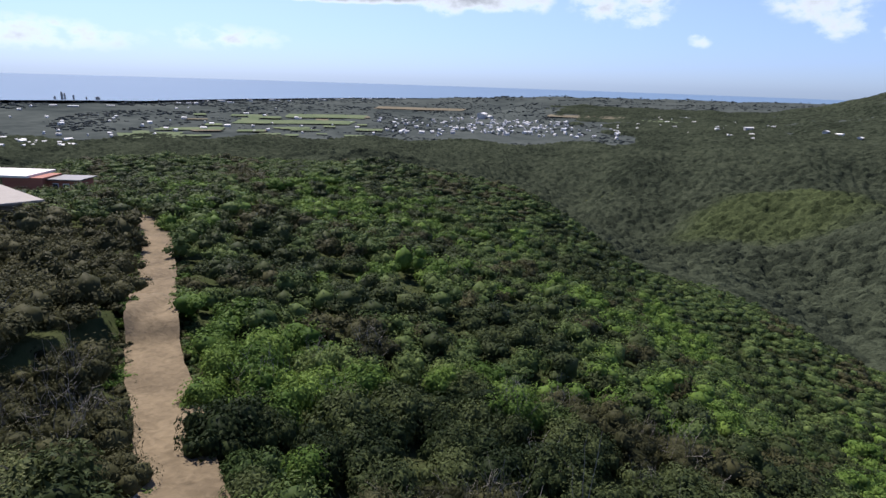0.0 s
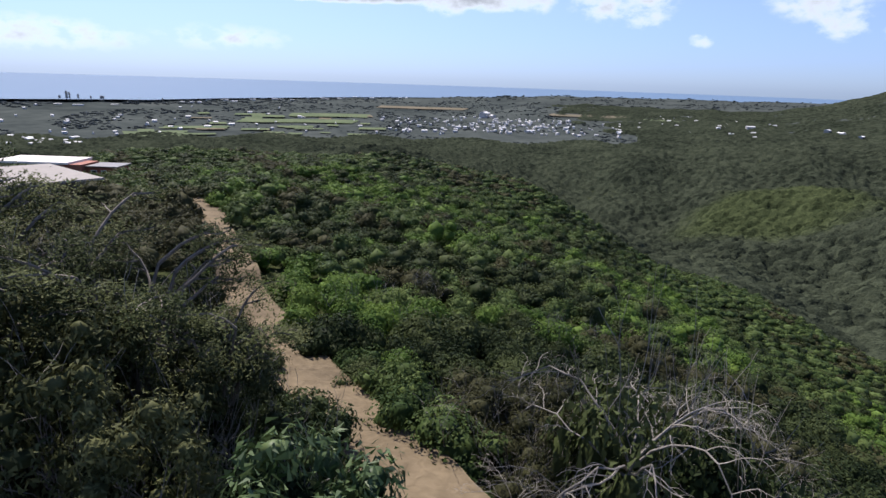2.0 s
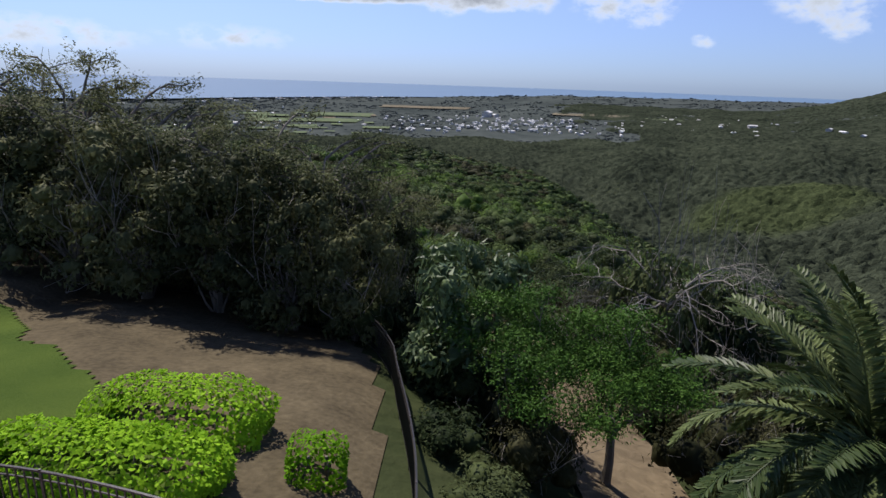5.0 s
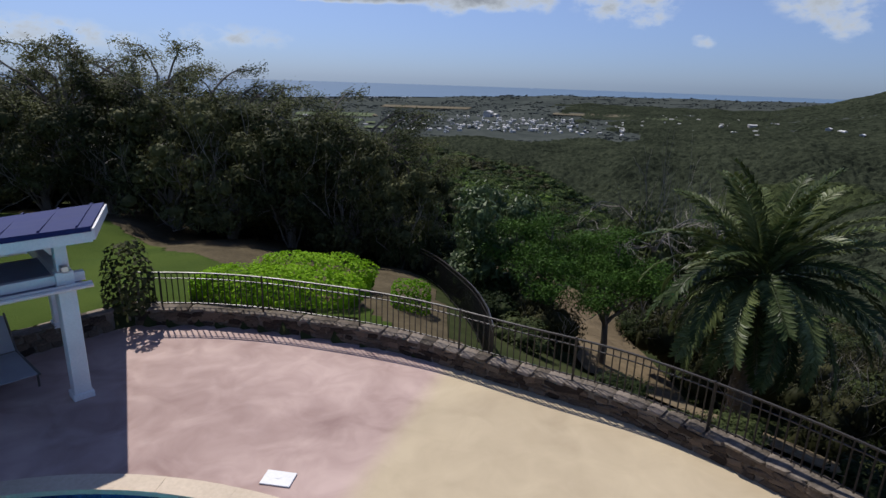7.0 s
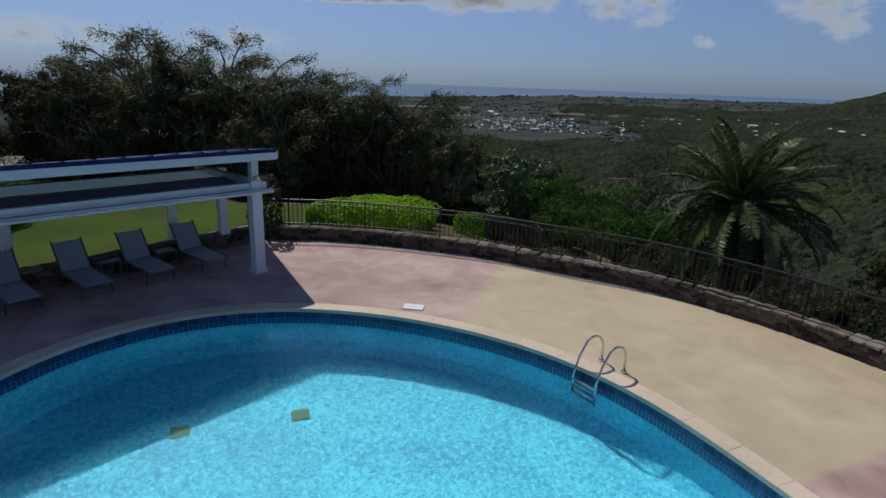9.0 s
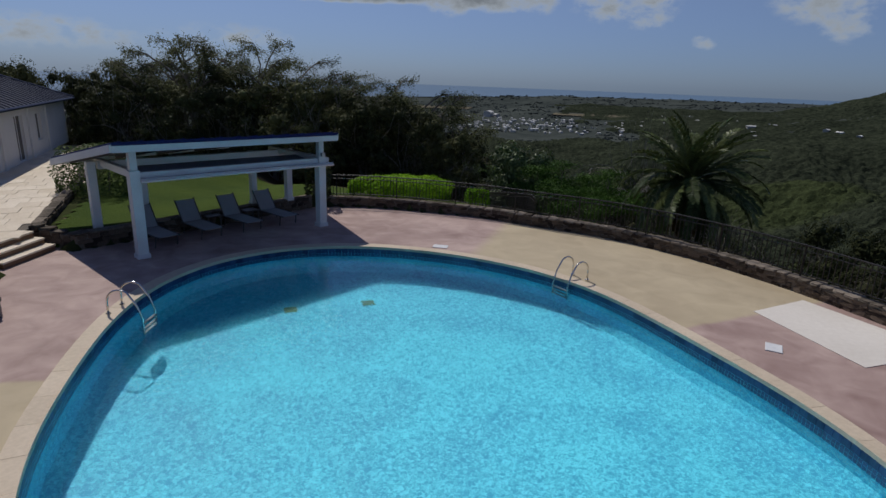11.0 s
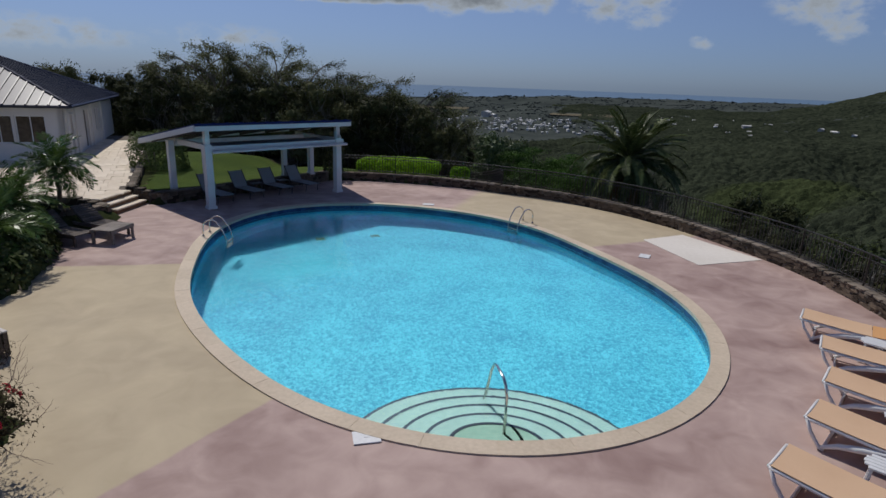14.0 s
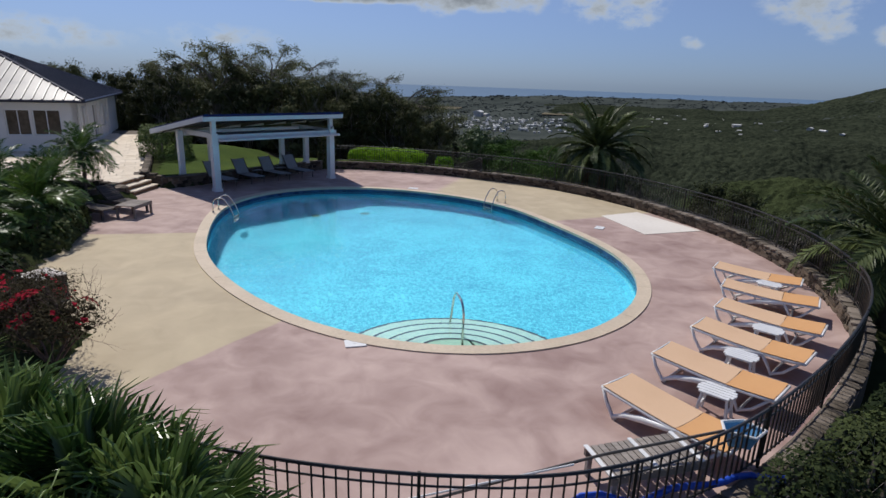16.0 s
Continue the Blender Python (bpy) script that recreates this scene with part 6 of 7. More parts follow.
# ---- palms ----
def frond_mesh(name, length, droop, leaflet, pairs, mat, drop=0.25, rachis=0.022):
    """One feather leaf along +x, bending down."""
    t = np.linspace(0, 1, 12)
    ang = 0.15 - droop * t ** 1.5
    step = length / 11
    px, pz = [0.0], [0.0]
    for k in range(11):
        px.append(px[-1] + step * math.cos(ang[k]))
        pz.append(pz[-1] + step * math.sin(ang[k]))
    bm = bmesh.new()
    tube(bm, [(x, 0, z) for x, z in zip(px, pz)], [rachis * (1 - 0.85 * f) for f in t], 4, caps=False)
    for k in range(pairs):
        f = 0.12 + 0.88 * k / pairs
        x, z, a = np.interp(f, t, px), np.interp(f, t, pz), np.interp(f, t, ang)
        size = leaflet * (0.35 + 0.65 * math.sin(math.pi * min(1, 0.15 + 0.8 * f))) * rng.uniform(0.85, 1.1)
        for side in (-1, 1):
            sweep = rng.uniform(0.55, 0.8)
            along = Vector((math.cos(a) * (1 - sweep) + 0.2, side * sweep, math.sin(a) * (1 - sweep) + rng.uniform(0.0, 0.35) - drop)).normalized()
            wide = Vector((math.cos(a), 0, math.sin(a))) * 0.042 * (length / 2.6)
            p = Vector((x, 0, z))
            tip = p + along * size + Vector((0, 0, -0.12 * size))
            mid = p + along * size * 0.5
            vs = [bm.verts.new(q) for q in (p - wide * 0.4, mid - wide, tip, mid + wide)]
            bm.faces.new(vs)
    me = bpy.data.meshes.new(name)
    bm.to_mesh(me)
    bm.free()
    me.materials.append(mat)
    return me


def feather_palm(name, label, x, y, base, crown_z, length, count, leaflet, pairs, dry=0.25, trunk=0.2, group="", mats=(LEAF_PALM, LEAF_DRY), low=-1.15):
    ob = thing(name, label, "palm", group, pose(x, y, base))
    bm = bmesh.new()
    h = crown_z - base
    rings = max(6, int(h / 0.12))
    tube(bm, [(0.02 * math.sin(k), 0.02 * math.cos(k), -0.4 + (h + 0.4) * k / rings) for k in range(rings + 1)], [trunk * (1.0 + 0.10 * (k % 2)) * (1.15 - 0.2 * k / rings) for k in range(rings + 1)], 10)
    part("trunk", bm, PALM_BARK, ob)
    green = [frond_mesh("frond", length * f, d, leaflet, pairs, mats[0], g) for f, d, g in ((1.0, 1.25, 0.15), (0.97, 1.65, 0.3), (0.92, 0.9, 0.05))]
    dead = [frond_mesh("dry_frond", length * 0.75, 1.3, leaflet * 0.8, pairs, mats[1], 0.6)]
    for k in range(count):
        f = k / count
        rise = 78 - (78 - math.degrees(low)) * f ** 0.8 + rng.uniform(-7, 7)
        old = f > 1 - dry
        o = new("dry_frond" if old else "frond", dead[0] if old else green[2 if f < 0.25 else rng.integers(2)])
        o.parent = ob
        o.matrix_basis = pose(0, 0, h, 0, 0, 137.5 * k + rng.uniform(-10, 10)) @ pose(0.08, 0, 0, rng.uniform(-25, 25), -rise, 0)
    return ob


feather_palm("date_palm", "date palm with arching grey-green fronds and dry skirt", -3.95, -13.1, floor_at(-3.95, -13.1), 1.38, 3.05, 84, 0.39, 70, 0.26, 0.24, low=radians(-84))
feather_palm("date_palm", "young date palm beyond the wall beside the loungers", -1.75, -31.3, floor_at(-1.75, -31.3), 1.2, 2.6, 52, 0.42, 44, 0.05, 0.2, low=radians(-45))
LEAF_COCO = leaf_material("coconut_leaf", (0.034, 0.074, 0.014), (0.130, 0.210, 0.046), 0.35, 0.25, 0.3)
for x, y, base, top, length, count in ((-24.9, -24.0, 0.35, 1.85, 1.2, 22), (-24.5, -26.6, 0.1, 1.25, 1.3, 24), (-25.4, -27.6, 0.1, 1.45, 1.4, 24), (-23.6, -28.6, 0.05, 1.05, 1.4, 24), (-23.8, -30.4, 0.0, 1.1, 1.45, 24), (-22.9, -32.2, 0.0, 0.8, 1.2, 18)):
    feather_palm("garden_palm", "small feather palm planted beside the pool deck", x, y, base, top, length, count + 6, 0.36, 46, 0.0, 0.06, "garden palms", (LEAF_COCO, LEAF_DRY), radians(-38))


def fan_mesh(seed, size, mat):
    """A fan leaf: a stalk and a pleated fan of narrow folded blades, split and drooping towards their tips."""
    r = random.Random(seed)
    bm = bmesh.new()
    tube(bm, [(0, 0, 0), (0.35 * size, 0, 0.07 * size), (0.75 * size, 0, 0.05 * size)], [0.014, 0.011, 0.008], 4, caps=False)
    hub = Vector((0.75 * size, 0, 0.05 * size))
    blades = 34
    for k in range(blades):
        a = radians(-128 + 256 * k / (blades - 1) + r.uniform(-2, 2))
        L = size * (0.95 - 0.22 * abs(a) / 2.2) * r.uniform(0.86, 1.08)
        d = Vector((math.cos(a), math.sin(a), 0.30 * math.cos(a)))
        side = Vector((-math.sin(a), math.cos(a), 0)) * 0.030 * size
        fold = Vector((0, 0, 0.022 * size))
        mid = hub + d * L * 0.52
        far = hub + d * L * 0.80 + Vector((0, 0, -0.05 * size))
        tip = hub + d * L + Vector((0, 0, -0.30 * size * r.uniform(0.3, 1.3)))
        root, ridge, ridge_far, end = bm.verts.new(hub), bm.verts.new(mid - fold), bm.verts.new(far - fold), bm.verts.new(tip)
        for sign in (-1, 1):
            edge, edge_far = bm.verts.new(mid + side * sign + fold), bm.verts.new(far + side * sign * 0.7)
            bm.faces.new((root, edge, ridge))
            bm.faces.new((ridge, edge, edge_far, ridge_far))
            bm.faces.new((ridge_far, edge_far, end))
    me = bpy.data.meshes.new("fan_leaf")
    bm.to_mesh(me)
    bm.free()
    me.materials.append(mat)
    return me


LEAF_FAN = leaf_material("fan_palm_leaf", (0.045, 0.095, 0.022), (0.190, 0.270, 0.080), 0.30, 0.28, 0.45)
FANS = [fan_mesh(80 + k, 0.78, LEAF_FAN if k < 4 else LEAF_DRY) for k in range(5)]
for x, y, top in ((-15.75, -39.55, 0.80), (-14.95, -39.85, 0.62), (-16.7, -39.2, 0.82), (-15.4, -40.5, 0.36), (-17.7, -38.6, 0.70), (-16.5, -40.3, 0.45)):
    base = floor_at(x, y)
    ob = thing("fan_palm", "low fan palm with glossy pleated leaves by the railing", "palm", "fan palms by the railing", pose(x, y, base))
    part("trunk", tube(bmesh.new(), [(0, 0, -0.3), (0, 0, top - base)], [0.11, 0.08], 8), PALM_BARK, ob)
    for k in range(20):
        o = new("fan_leaf", FANS[4] if k > 18 else FANS[rng.integers(4)])
        o.parent = ob
        o.matrix_basis = pose(0, 0, top - base - 0.20, 0, 0, 137.5 * k + rng.uniform(-12, 12)) @ pose(0, 0, 0, rng.uniform(-35, 35), -78 + 5.0 * k + rng.uniform(-7, 7), 0)

# ---- hedges and garden shrubs ----
def clipped(name, label, x, y, z, sx, sy, h, count, leaf, mat, turn=0, group="", twig=False):
    """A clipped hedge or shrub: leaves over a rounded block."""
    ob = thing(name, label, "hedge" if "hedge" in name else "bush", group, pose(x, y, z, 0, 0, turn))
    way = unit(rng.normal(size=(count, 3)))
    way[:, 2] = np.abs(way[:, 2]) * 1.0 - 0.25
    power = np.sum(np.abs(way) ** 4, axis=1) ** -0.25
    pos = way * power[:, None] * np.array((sx, sy, h)) * (1 - 0.16 * rng.uniform(0, 1, (count, 1)) ** 2)
    bump = np.array([noise.noise(Vector(p) * 1.9 + Vector((x, y, 0))) for p in pos])
    pos *= (1 + 0.13 * bump)[:, None]
    pos[:, 2] = np.maximum(pos[:, 2] + 0.25 * h, 0.02)
    part("foliage", foliage_mesh("foliage", leaves(pos, way, leaf, 0.6, 0.5, 0.7), mat), mat, ob)
    for k in range(5):
        part("stem", tube(bmesh.new(), [(sx * 0.35 * math.cos(k * 2.4), sy * 0.35 * math.sin(k * 2.4), -0.2), (sx * 0.45 * math.cos(k * 2.4), sy * 0.45 * math.sin(k * 2.4), h * 0.5)], 0.03, 5), BARK, ob)
    if twig:
        o = new("deadwood", TWIG_MESHES[0])
        o.parent = ob
        o.scale = (sx * 1.15, sy * 1.15, h * 1.1)
    return ob


clipped("lime_hedge", "clipped lime-green hedge behind the railing", -15.4, -12.95, floor_at(-15.4, -12.95), 2.05, 0.65, 0.62, 5600, 0.10, LEAF_HEDGE, -3, "clipped hedges")
clipped("lime_hedge", "clipped lime-green hedge behind the railing", -14.9, -11.1, floor_at(-14.9, -11.1), 1.6, 0.85, 0.72, 4600, 0.10, LEAF_HEDGE, -6, "clipped hedges")
clipped("lime_hedge", "small round clipped lime-green bush by the railing", -12.2, -12.2, floor_at(-12.2, -12.2), 0.50, 0.45, 0.62, 1100, 0.09, LEAF_HEDGE, 0, "clipped hedges")
clipped("garden_shrub", "upright dark green shrub at the pergola's corner", -18.35, -13.9, floor_at(-18.35, -13.9), 0.46, 0.42, 1.25, 800, 0.13, LEAF_SHADE)
clipped("garden_shrub", "round green shrub with pink flowers beside the path", -26.2, -14.9, 0.4, 1.15, 1.1, 1.35, 4200, 0.10, LEAF_MID)
clipped("garden_shrub", "low grey-green shrub by the house wall", -29.6, -9.2, 0.5, 0.7, 0.7, 0.7, 900, 0.12, LEAF_GLOSSY)
clipped("garden_shrub", "dark understory shrub below the garden palms", -24.2, -28.6, 0.0, 1.6, 2.4, 0.75, 3200, 0.16, LEAF_DARK, 20)
clipped("garden_shrub", "dark understory shrub below the garden palms", -22.3, -33.6, 0.0, 1.4, 1.5, 0.8, 2400, 0.16, LEAF_DARK, 30)
clipped("garden_shrub", "dark green shrub among the planter's palms", -25.6, -25.4, 0.2, 1.2, 1.0, 0.6, 1700, 0.14, LEAF_DARK)
clipped("garden_shrub", "small-leaved green shrub in front of the railing", -13.75, -39.75, -0.3, 0.8, 0.35, 0.62, 1500, 0.075, LEAF_MID)
clipped("garden_shrub", "dark flowering shrub in front of the railing", -8.45, -38.78, -0.35, 0.85, 0.42, 0.92, 3000, 0.065, LEAF_DARK, 38, twig=True)
clipped("garden_shrub", "dark flowering shrub in front of the railing", -7.15, -37.95, -0.4, 0.95, 0.5, 0.95, 3000, 0.065, LEAF_DARK, 40, twig=True)
clipped("garden_shrub", "dark green shrub outside the stone wall", -4.2, -36.3, -0.9, 1.2, 0.8, 1.3, 2600, 0.10, LEAF_DARK, 50)
clipped("garden_shrub", "dark green shrub outside the stone wall", -5.75, -37.0, -0.6, 1.0, 0.6, 1.05, 2600, 0.09, LEAF_DARK, 45)
clipped("garden_shrub", "dark green shrub outside the stone wall", -3.0, -35.0, -0.7, 0.9, 0.8, 1.25, 2200, 0.10, LEAF_DARK, 60)
clipped("garden_shrub", "dark green shrub outside the stone wall", -1.9, -33.6, -0.9, 1.0, 1.0, 1.2, 2200, 0.10, LEAF_MID, 50)
LEAF_TWIGGY = leaf_material("brown_twiggy_leaf", (0.030, 0.026, 0.014), (0.085, 0.070, 0.040), 0.8, 0.2)
VINE_WOOD = material("brown_vine_wood", (0.085, 0.050, 0.040), (0.19, 0.125, 0.10), 0.9, 4, 40, 0.2)
for x, y, s, h in ((-18.6, -35.75, 0.95, 1.18), (-19.7, -34.9, 1.0, 1.12)):
    shrub = thing("bougainvillea", "leggy bougainvillea with red bracts over bare twigs", "bush", "bougainvilleas", pose(x, y, 0.0))
    mass = bush_mesh("foliage", 0.05, 6500, 0.45, 30, LEAF_TWIGGY, 1.0, 0.7, 0.15)
    mass = part("foliage", mass, LEAF_TWIGGY, shrub, "dense brown-green twiggy growth")
    mass.scale, mass.location = (s * 1.05, s, h * 0.80), (0, 0, h * 0.34)
    for k in range(9):
        bm = bmesh.new()
        a = k * 0.7
        twigs(bm, (0, 0, 0.05), (0.72 * math.cos(a), 0.72 * math.sin(a), 0.9), h * 0.60, 0.022, 3, 0.75, 0.3, 900 + k + int(-x * 10), 3, 4)
        part("vine", bm, VINE_WOOD, shrub)
    n_b = 900
    way = unit(rng.normal(size=(n_b, 3)))
    way[:, 2] = np.abs(way[:, 2]) + 0.45
    way = unit(way)
    hot = np.array([noise.noise(Vector(w) * 3.0 + Vector((x, y, 0))) for w in way])
    way = way[hot > 0.12]
    tagged(part("blossom", foliage_mesh("blossom", leaves(way * np.array((s * 0.86, s * 0.82, h * 0.62)) + np.array((0, 0, h * 0.52)), way, 0.075, 0.8, 0.4, 0.8), FLOWER_RED), FLOWER_RED, shrub, "red papery bracts"), kind="stuff")

# ---- pool furniture ----
SLING = material("peach_sling", (0.62, 0.40, 0.24), (0.72, 0.49, 0.31), 0.75, 1.2, 120, 0.1)
SLING_HEAD = material("orange_sling", (0.58, 0.29, 0.11), (0.67, 0.36, 0.15), 0.75, 1.2, 120, 0.1)
PLASTIC = material("white_resin", (0.68, 0.68, 0.67), (0.80, 0.80, 0.79), 0.35, 3, 40, 0.03)
GREY_SLING = material("grey_sling", (0.23, 0.24, 0.26), (0.34, 0.35, 0.38), 0.8, 2, 90, 0.1)
GREY_FRAME = material("bronze_frame", (0.05, 0.045, 0.04), (0.10, 0.09, 0.08), 0.5, 3, 40, 0.05)
TEAK = material("weathered_teak", (0.17, 0.145, 0.125), (0.34, 0.30, 0.265), 0.85, 3, 30, 0.25, stretch=(1, 6, 6), per_piece=0.25)
PALE_WOOD = material("pale_washed_wood", (0.50, 0.46, 0.42), (0.70, 0.66, 0.61), 0.8, 3, 30, 0.2, stretch=(1, 6, 6), per_piece=0.2)
DARK_TEAK = material("dark_weathered_wood", (0.06, 0.048, 0.04), (0.15, 0.12, 0.10), 0.85, 3, 30, 0.25, stretch=(1, 6, 6), per_piece=0.25)
BLUE_PLASTIC = material("blue_plastic", (0.015, 0.06, 0.42), (0.03, 0.12, 0.62), 0.3, 3, 40, 0.03)
BLUE_NET = material("pale_blue_net", (0.10, 0.30, 0.50), (0.22, 0.45, 0.66), 0.7, 3, 80, 0.1)


def lounger(head, foot, label):
    """A resin sling lounger lying flat; its local x runs from the pool end to the wall end."""
    head, foot = np.array(head), np.array(foot)
    d = foot - head
    ob = thing("sun_lounger", label, "sun lounger", "orange sun loungers", pose(head[0], head[1], 0, 0, 0, math.degrees(math.atan2(d[1], d[0]))))
    L, W, Z = 1.88, 0.33, 0.36

    def lie(x):
        return Z - 0.02 + 0.05 * abs(x - 1.2) ** 1.5 * (1 if x < 1.2 else 1.4)
    for x0, x1, mat, nm, words in ((0.02, 1.19, SLING, "seat_sling", "faded peach fabric sling"), (1.20, L - 0.03, SLING_HEAD, "back_sling", "orange fabric back sling")):
        bm = bmesh.new()
        xs = np.linspace(x0, x1, 9)
        rows = [[bm.verts.new((x, y, lie(x) + 0.022 - 0.022 * (1 - min(1, abs(y) / W) ** 2) + dz)) for y in (-W - 0.012, -0.17, 0, 0.17, W + 0.012)] for dz in (0, 0.008) for x in xs]
        for layer in (0, 9):
            for a, b in zip(rows[layer:layer + 8], rows[layer + 1:layer + 9]):
                for k in range(4):
                    bm.faces.new((a[k], a[k + 1], b[k + 1], b[k]))
        part(nm, bm, mat, ob, words, smooth=True)
    for side in (-1, 1):
        y = side * W
        part("side_rail", tube(bmesh.new(), [(x, y, lie(x) - 0.01) for x in np.linspace(0, L, 11)], 0.026, 6), PLASTIC, ob, smooth=True)
        part("front_leg", tube(bmesh.new(), [(0.02, y, lie(0)), (0.10, y, 0.22), (0.24, y * 1.02, 0.03), (0.30, y * 1.02, 0.03)], [0.026, 0.028, 0.03, 0.03], 6), PLASTIC, ob, smooth=True)
        part("arched_brace", tube(bmesh.new(), [(0.26, y * 1.03, 0.05), (0.45, y * 1.03, 0.16), (0.72, y * 1.03, 0.24), (1.0, y * 1.03, 0.29), (1.24, y * 1.02, lie(1.2) - 0.02)], [0.028, 0.042, 0.054, 0.046, 0.032], 8), PLASTIC, ob, smooth=True)
        part("rear_leg", tube(bmesh.new(), [(1.24, y, lie(1.2) - 0.02), (1.34, y, 0.17), (1.42, y * 1.02, 0.02), (1.60, y, 0.12), (L - 0.08, y * 0.98, lie(L) - 0.03)], [0.028, 0.03, 0.03, 0.025, 0.022], 6), PLASTIC, ob, smooth=True)
    for x, z in ((0.0, lie(0)), (L, lie(L)), (0.28, 0.04), (1.43, 0.03)):
        part("cross_bar", tube(bmesh.new(), [(x, -W, z - 0.005), (x, W, z - 0.005)], 0.022, 6), PLASTIC, ob, smooth=True)
    return ob


for head, foot in (((-5.55, -30.35), (-4.17, -31.35)), ((-6.02, -31.72), (-4.58, -32.7)), ((-6.72, -32.98), (-5.42, -34.1)), ((-7.62, -34.05), (-6.34, -35.35)), ((-8.75, -35.2), (-7.52, -36.5)), ((-9.85, -36.35), (-8.85, -37.72))):
    lounger(head, foot, "white resin sun lounger with peach and orange sling")


def side_table(x, y, turn):
    ob = thing("side_table", "small white resin slatted side table", "table", "white side tables", pose(x, y, 0, 0, 0, turn))
    for k in range(5):
        y0 = -0.19 + 0.078 * k
        half = 0.27 - 0.06 * (abs(k - 2) / 2) ** 2
        part("slat", boxed(-half, half, y0, y0 + 0.068, 0.40, 0.425, 0.006), PLASTIC, ob)
    part("top_frame", boxed(-0.20, 0.20, -0.15, 0.15, 0.375, 0.40), PLASTIC, ob)
    for sx in (-1, 1):
        for sy in (-1, 1):
            part("leg", tube(bmesh.new(), [(sx * 0.17, sy * 0.11, 0.39), (sx * 0.21, sy * 0.15, 0.0)], [0.022, 0.026], 5), PLASTIC, ob)
        part("stretcher", boxed(sx * 0.19 - 0.012, sx * 0.19 + 0.012, -0.12, 0.12, 0.13, 0.17), PLASTIC, ob)
    return ob


for x, y in ((-4.95, -31.7), (-6.42, -34.3), (-7.48, -35.4), (-8.45, -36.6)):
    side_table(x, y, -42)


def pergola_lounger(px, py, turn, label, raised=True):
    """A sling lounger with a raised back; local -y is the foot."""
    m = PERGOLA @ pose(px, py, 0, 0, 0, turn)
    ob = thing("sling_lounger", label, "sun lounger", "grey loungers under the pergola", m)
    part("seat_sling", boxed(-0.28, 0.28, -1.25, 0.0, 0.31, 0.33, 0.006), GREY_SLING, ob)
    back = part("back_sling", boxed(-0.28, 0.28, 0.0, 0.72, -0.01, 0.01, 0.006), GREY_SLING, ob)
    back.matrix_basis = pose(0, 0.02, 0.33, 55 if raised else 6)
    for side in (-1, 1):
        part("side_rail", tube(bmesh.new(), [(side * 0.30, -1.28, 0.32), (side * 0.30, 0.12, 0.32)], 0.02, 6), GREY_FRAME, ob)
        rail = part("back_rail", tube(bmesh.new(), [(side * 0.30, 0, 0), (side * 0.30, 0.76, 0)], 0.02, 6), GREY_FRAME, ob)
        rail.matrix_basis = pose(0, 0.02, 0.33, 55 if raised else 6)
        for y in (-1.12, -0.05):
            part("leg", tube(bmesh.new(), [(side * 0.30, y, 0.32), (side * 0.31, y + 0.05, 0.0)], 0.018, 6), GREY_FRAME, ob)
    return ob


for px, py in ((0.80, 1.75), (2.12, 1.8), (3.45, 1.85), (4.75, 1.9)):
    pergola_lounger(px, py, 4, "grey sling lounger with raised back under the pergola")
for px in (2.80, 4.10):
    m = PERGOLA @ pose(px, 1.95, 0)
    ob = thing("low_table", "low dark side table between the pergola loungers", "table", "low tables under the pergola", m)
    part("tabletop", boxed(-0.24, 0.24, -0.22, 0.22, 0.36, 0.40, 0.01), GREY_FRAME, ob)
    for sx in (-0.2, 0.2):
        for sy in (-0.18, 0.18):
            part("leg", boxed(sx - 0.02, sx + 0.02, sy - 0.02, sy + 0.02, 0, 0.36), GREY_FRAME, ob)


def slat_bench(name, label, category, x, y, turn, length, wide, high, mat, back=0.0, group=""):
    """A slatted wooden bench, table or lounger; with back > 0 its far third is raised."""
    ob = thing(name, label, category, group, pose(x, y, 0, 0, 0, turn))
    flat = length * (0.62 if back else 1.0)
    count = max(5, int(flat / 0.085))
    for k in range(count):
        x0 = -length / 2 + k * flat / count
        part("slat", boxed(x0, x0 + flat / count - 0.014, -wide / 2, wide / 2, high - 0.022, high, 0.003), mat, ob)
    for side in (-1, 1):
        part("side_rail", boxed(-length / 2, length / 2, side * (wide / 2 - 0.02) - 0.02, side * (wide / 2 - 0.02) + 0.02, high - 0.11, high - 0.024), mat, ob)
        for sx in (-length / 2 + 0.06, length / 2 - 0.06):
            part("leg", boxed(sx - 0.03, sx + 0.03, side * (wide / 2 - 0.035) - 0.03, side * (wide / 2 - 0.035) + 0.03, 0, high - 0.11), mat, ob)
    if back:
        c, s = math.cos(radians(back)), math.sin(radians(back))
        for k in range(8):
            f = 0.02 + k * (length * 0.40) / 8
            slat = part("back_slat", boxed(0, 0.07, -wide / 2, wide / 2, -0.011, 0.011, 0.003), mat, ob)
            slat.matrix_basis = pose(-length / 2 + flat + f * c, 0, high + f * s, 0, -back, 0)
        for side in (-1, 1):
            rail = part("back_rail", boxed(0, length * 0.40, -0.02, 0.02, -0.06, -0.012), mat, ob)
            rail.matrix_basis = pose(-length / 2 + flat, side * (wide / 2 - 0.03), high, 0, -back, 0)
    return ob


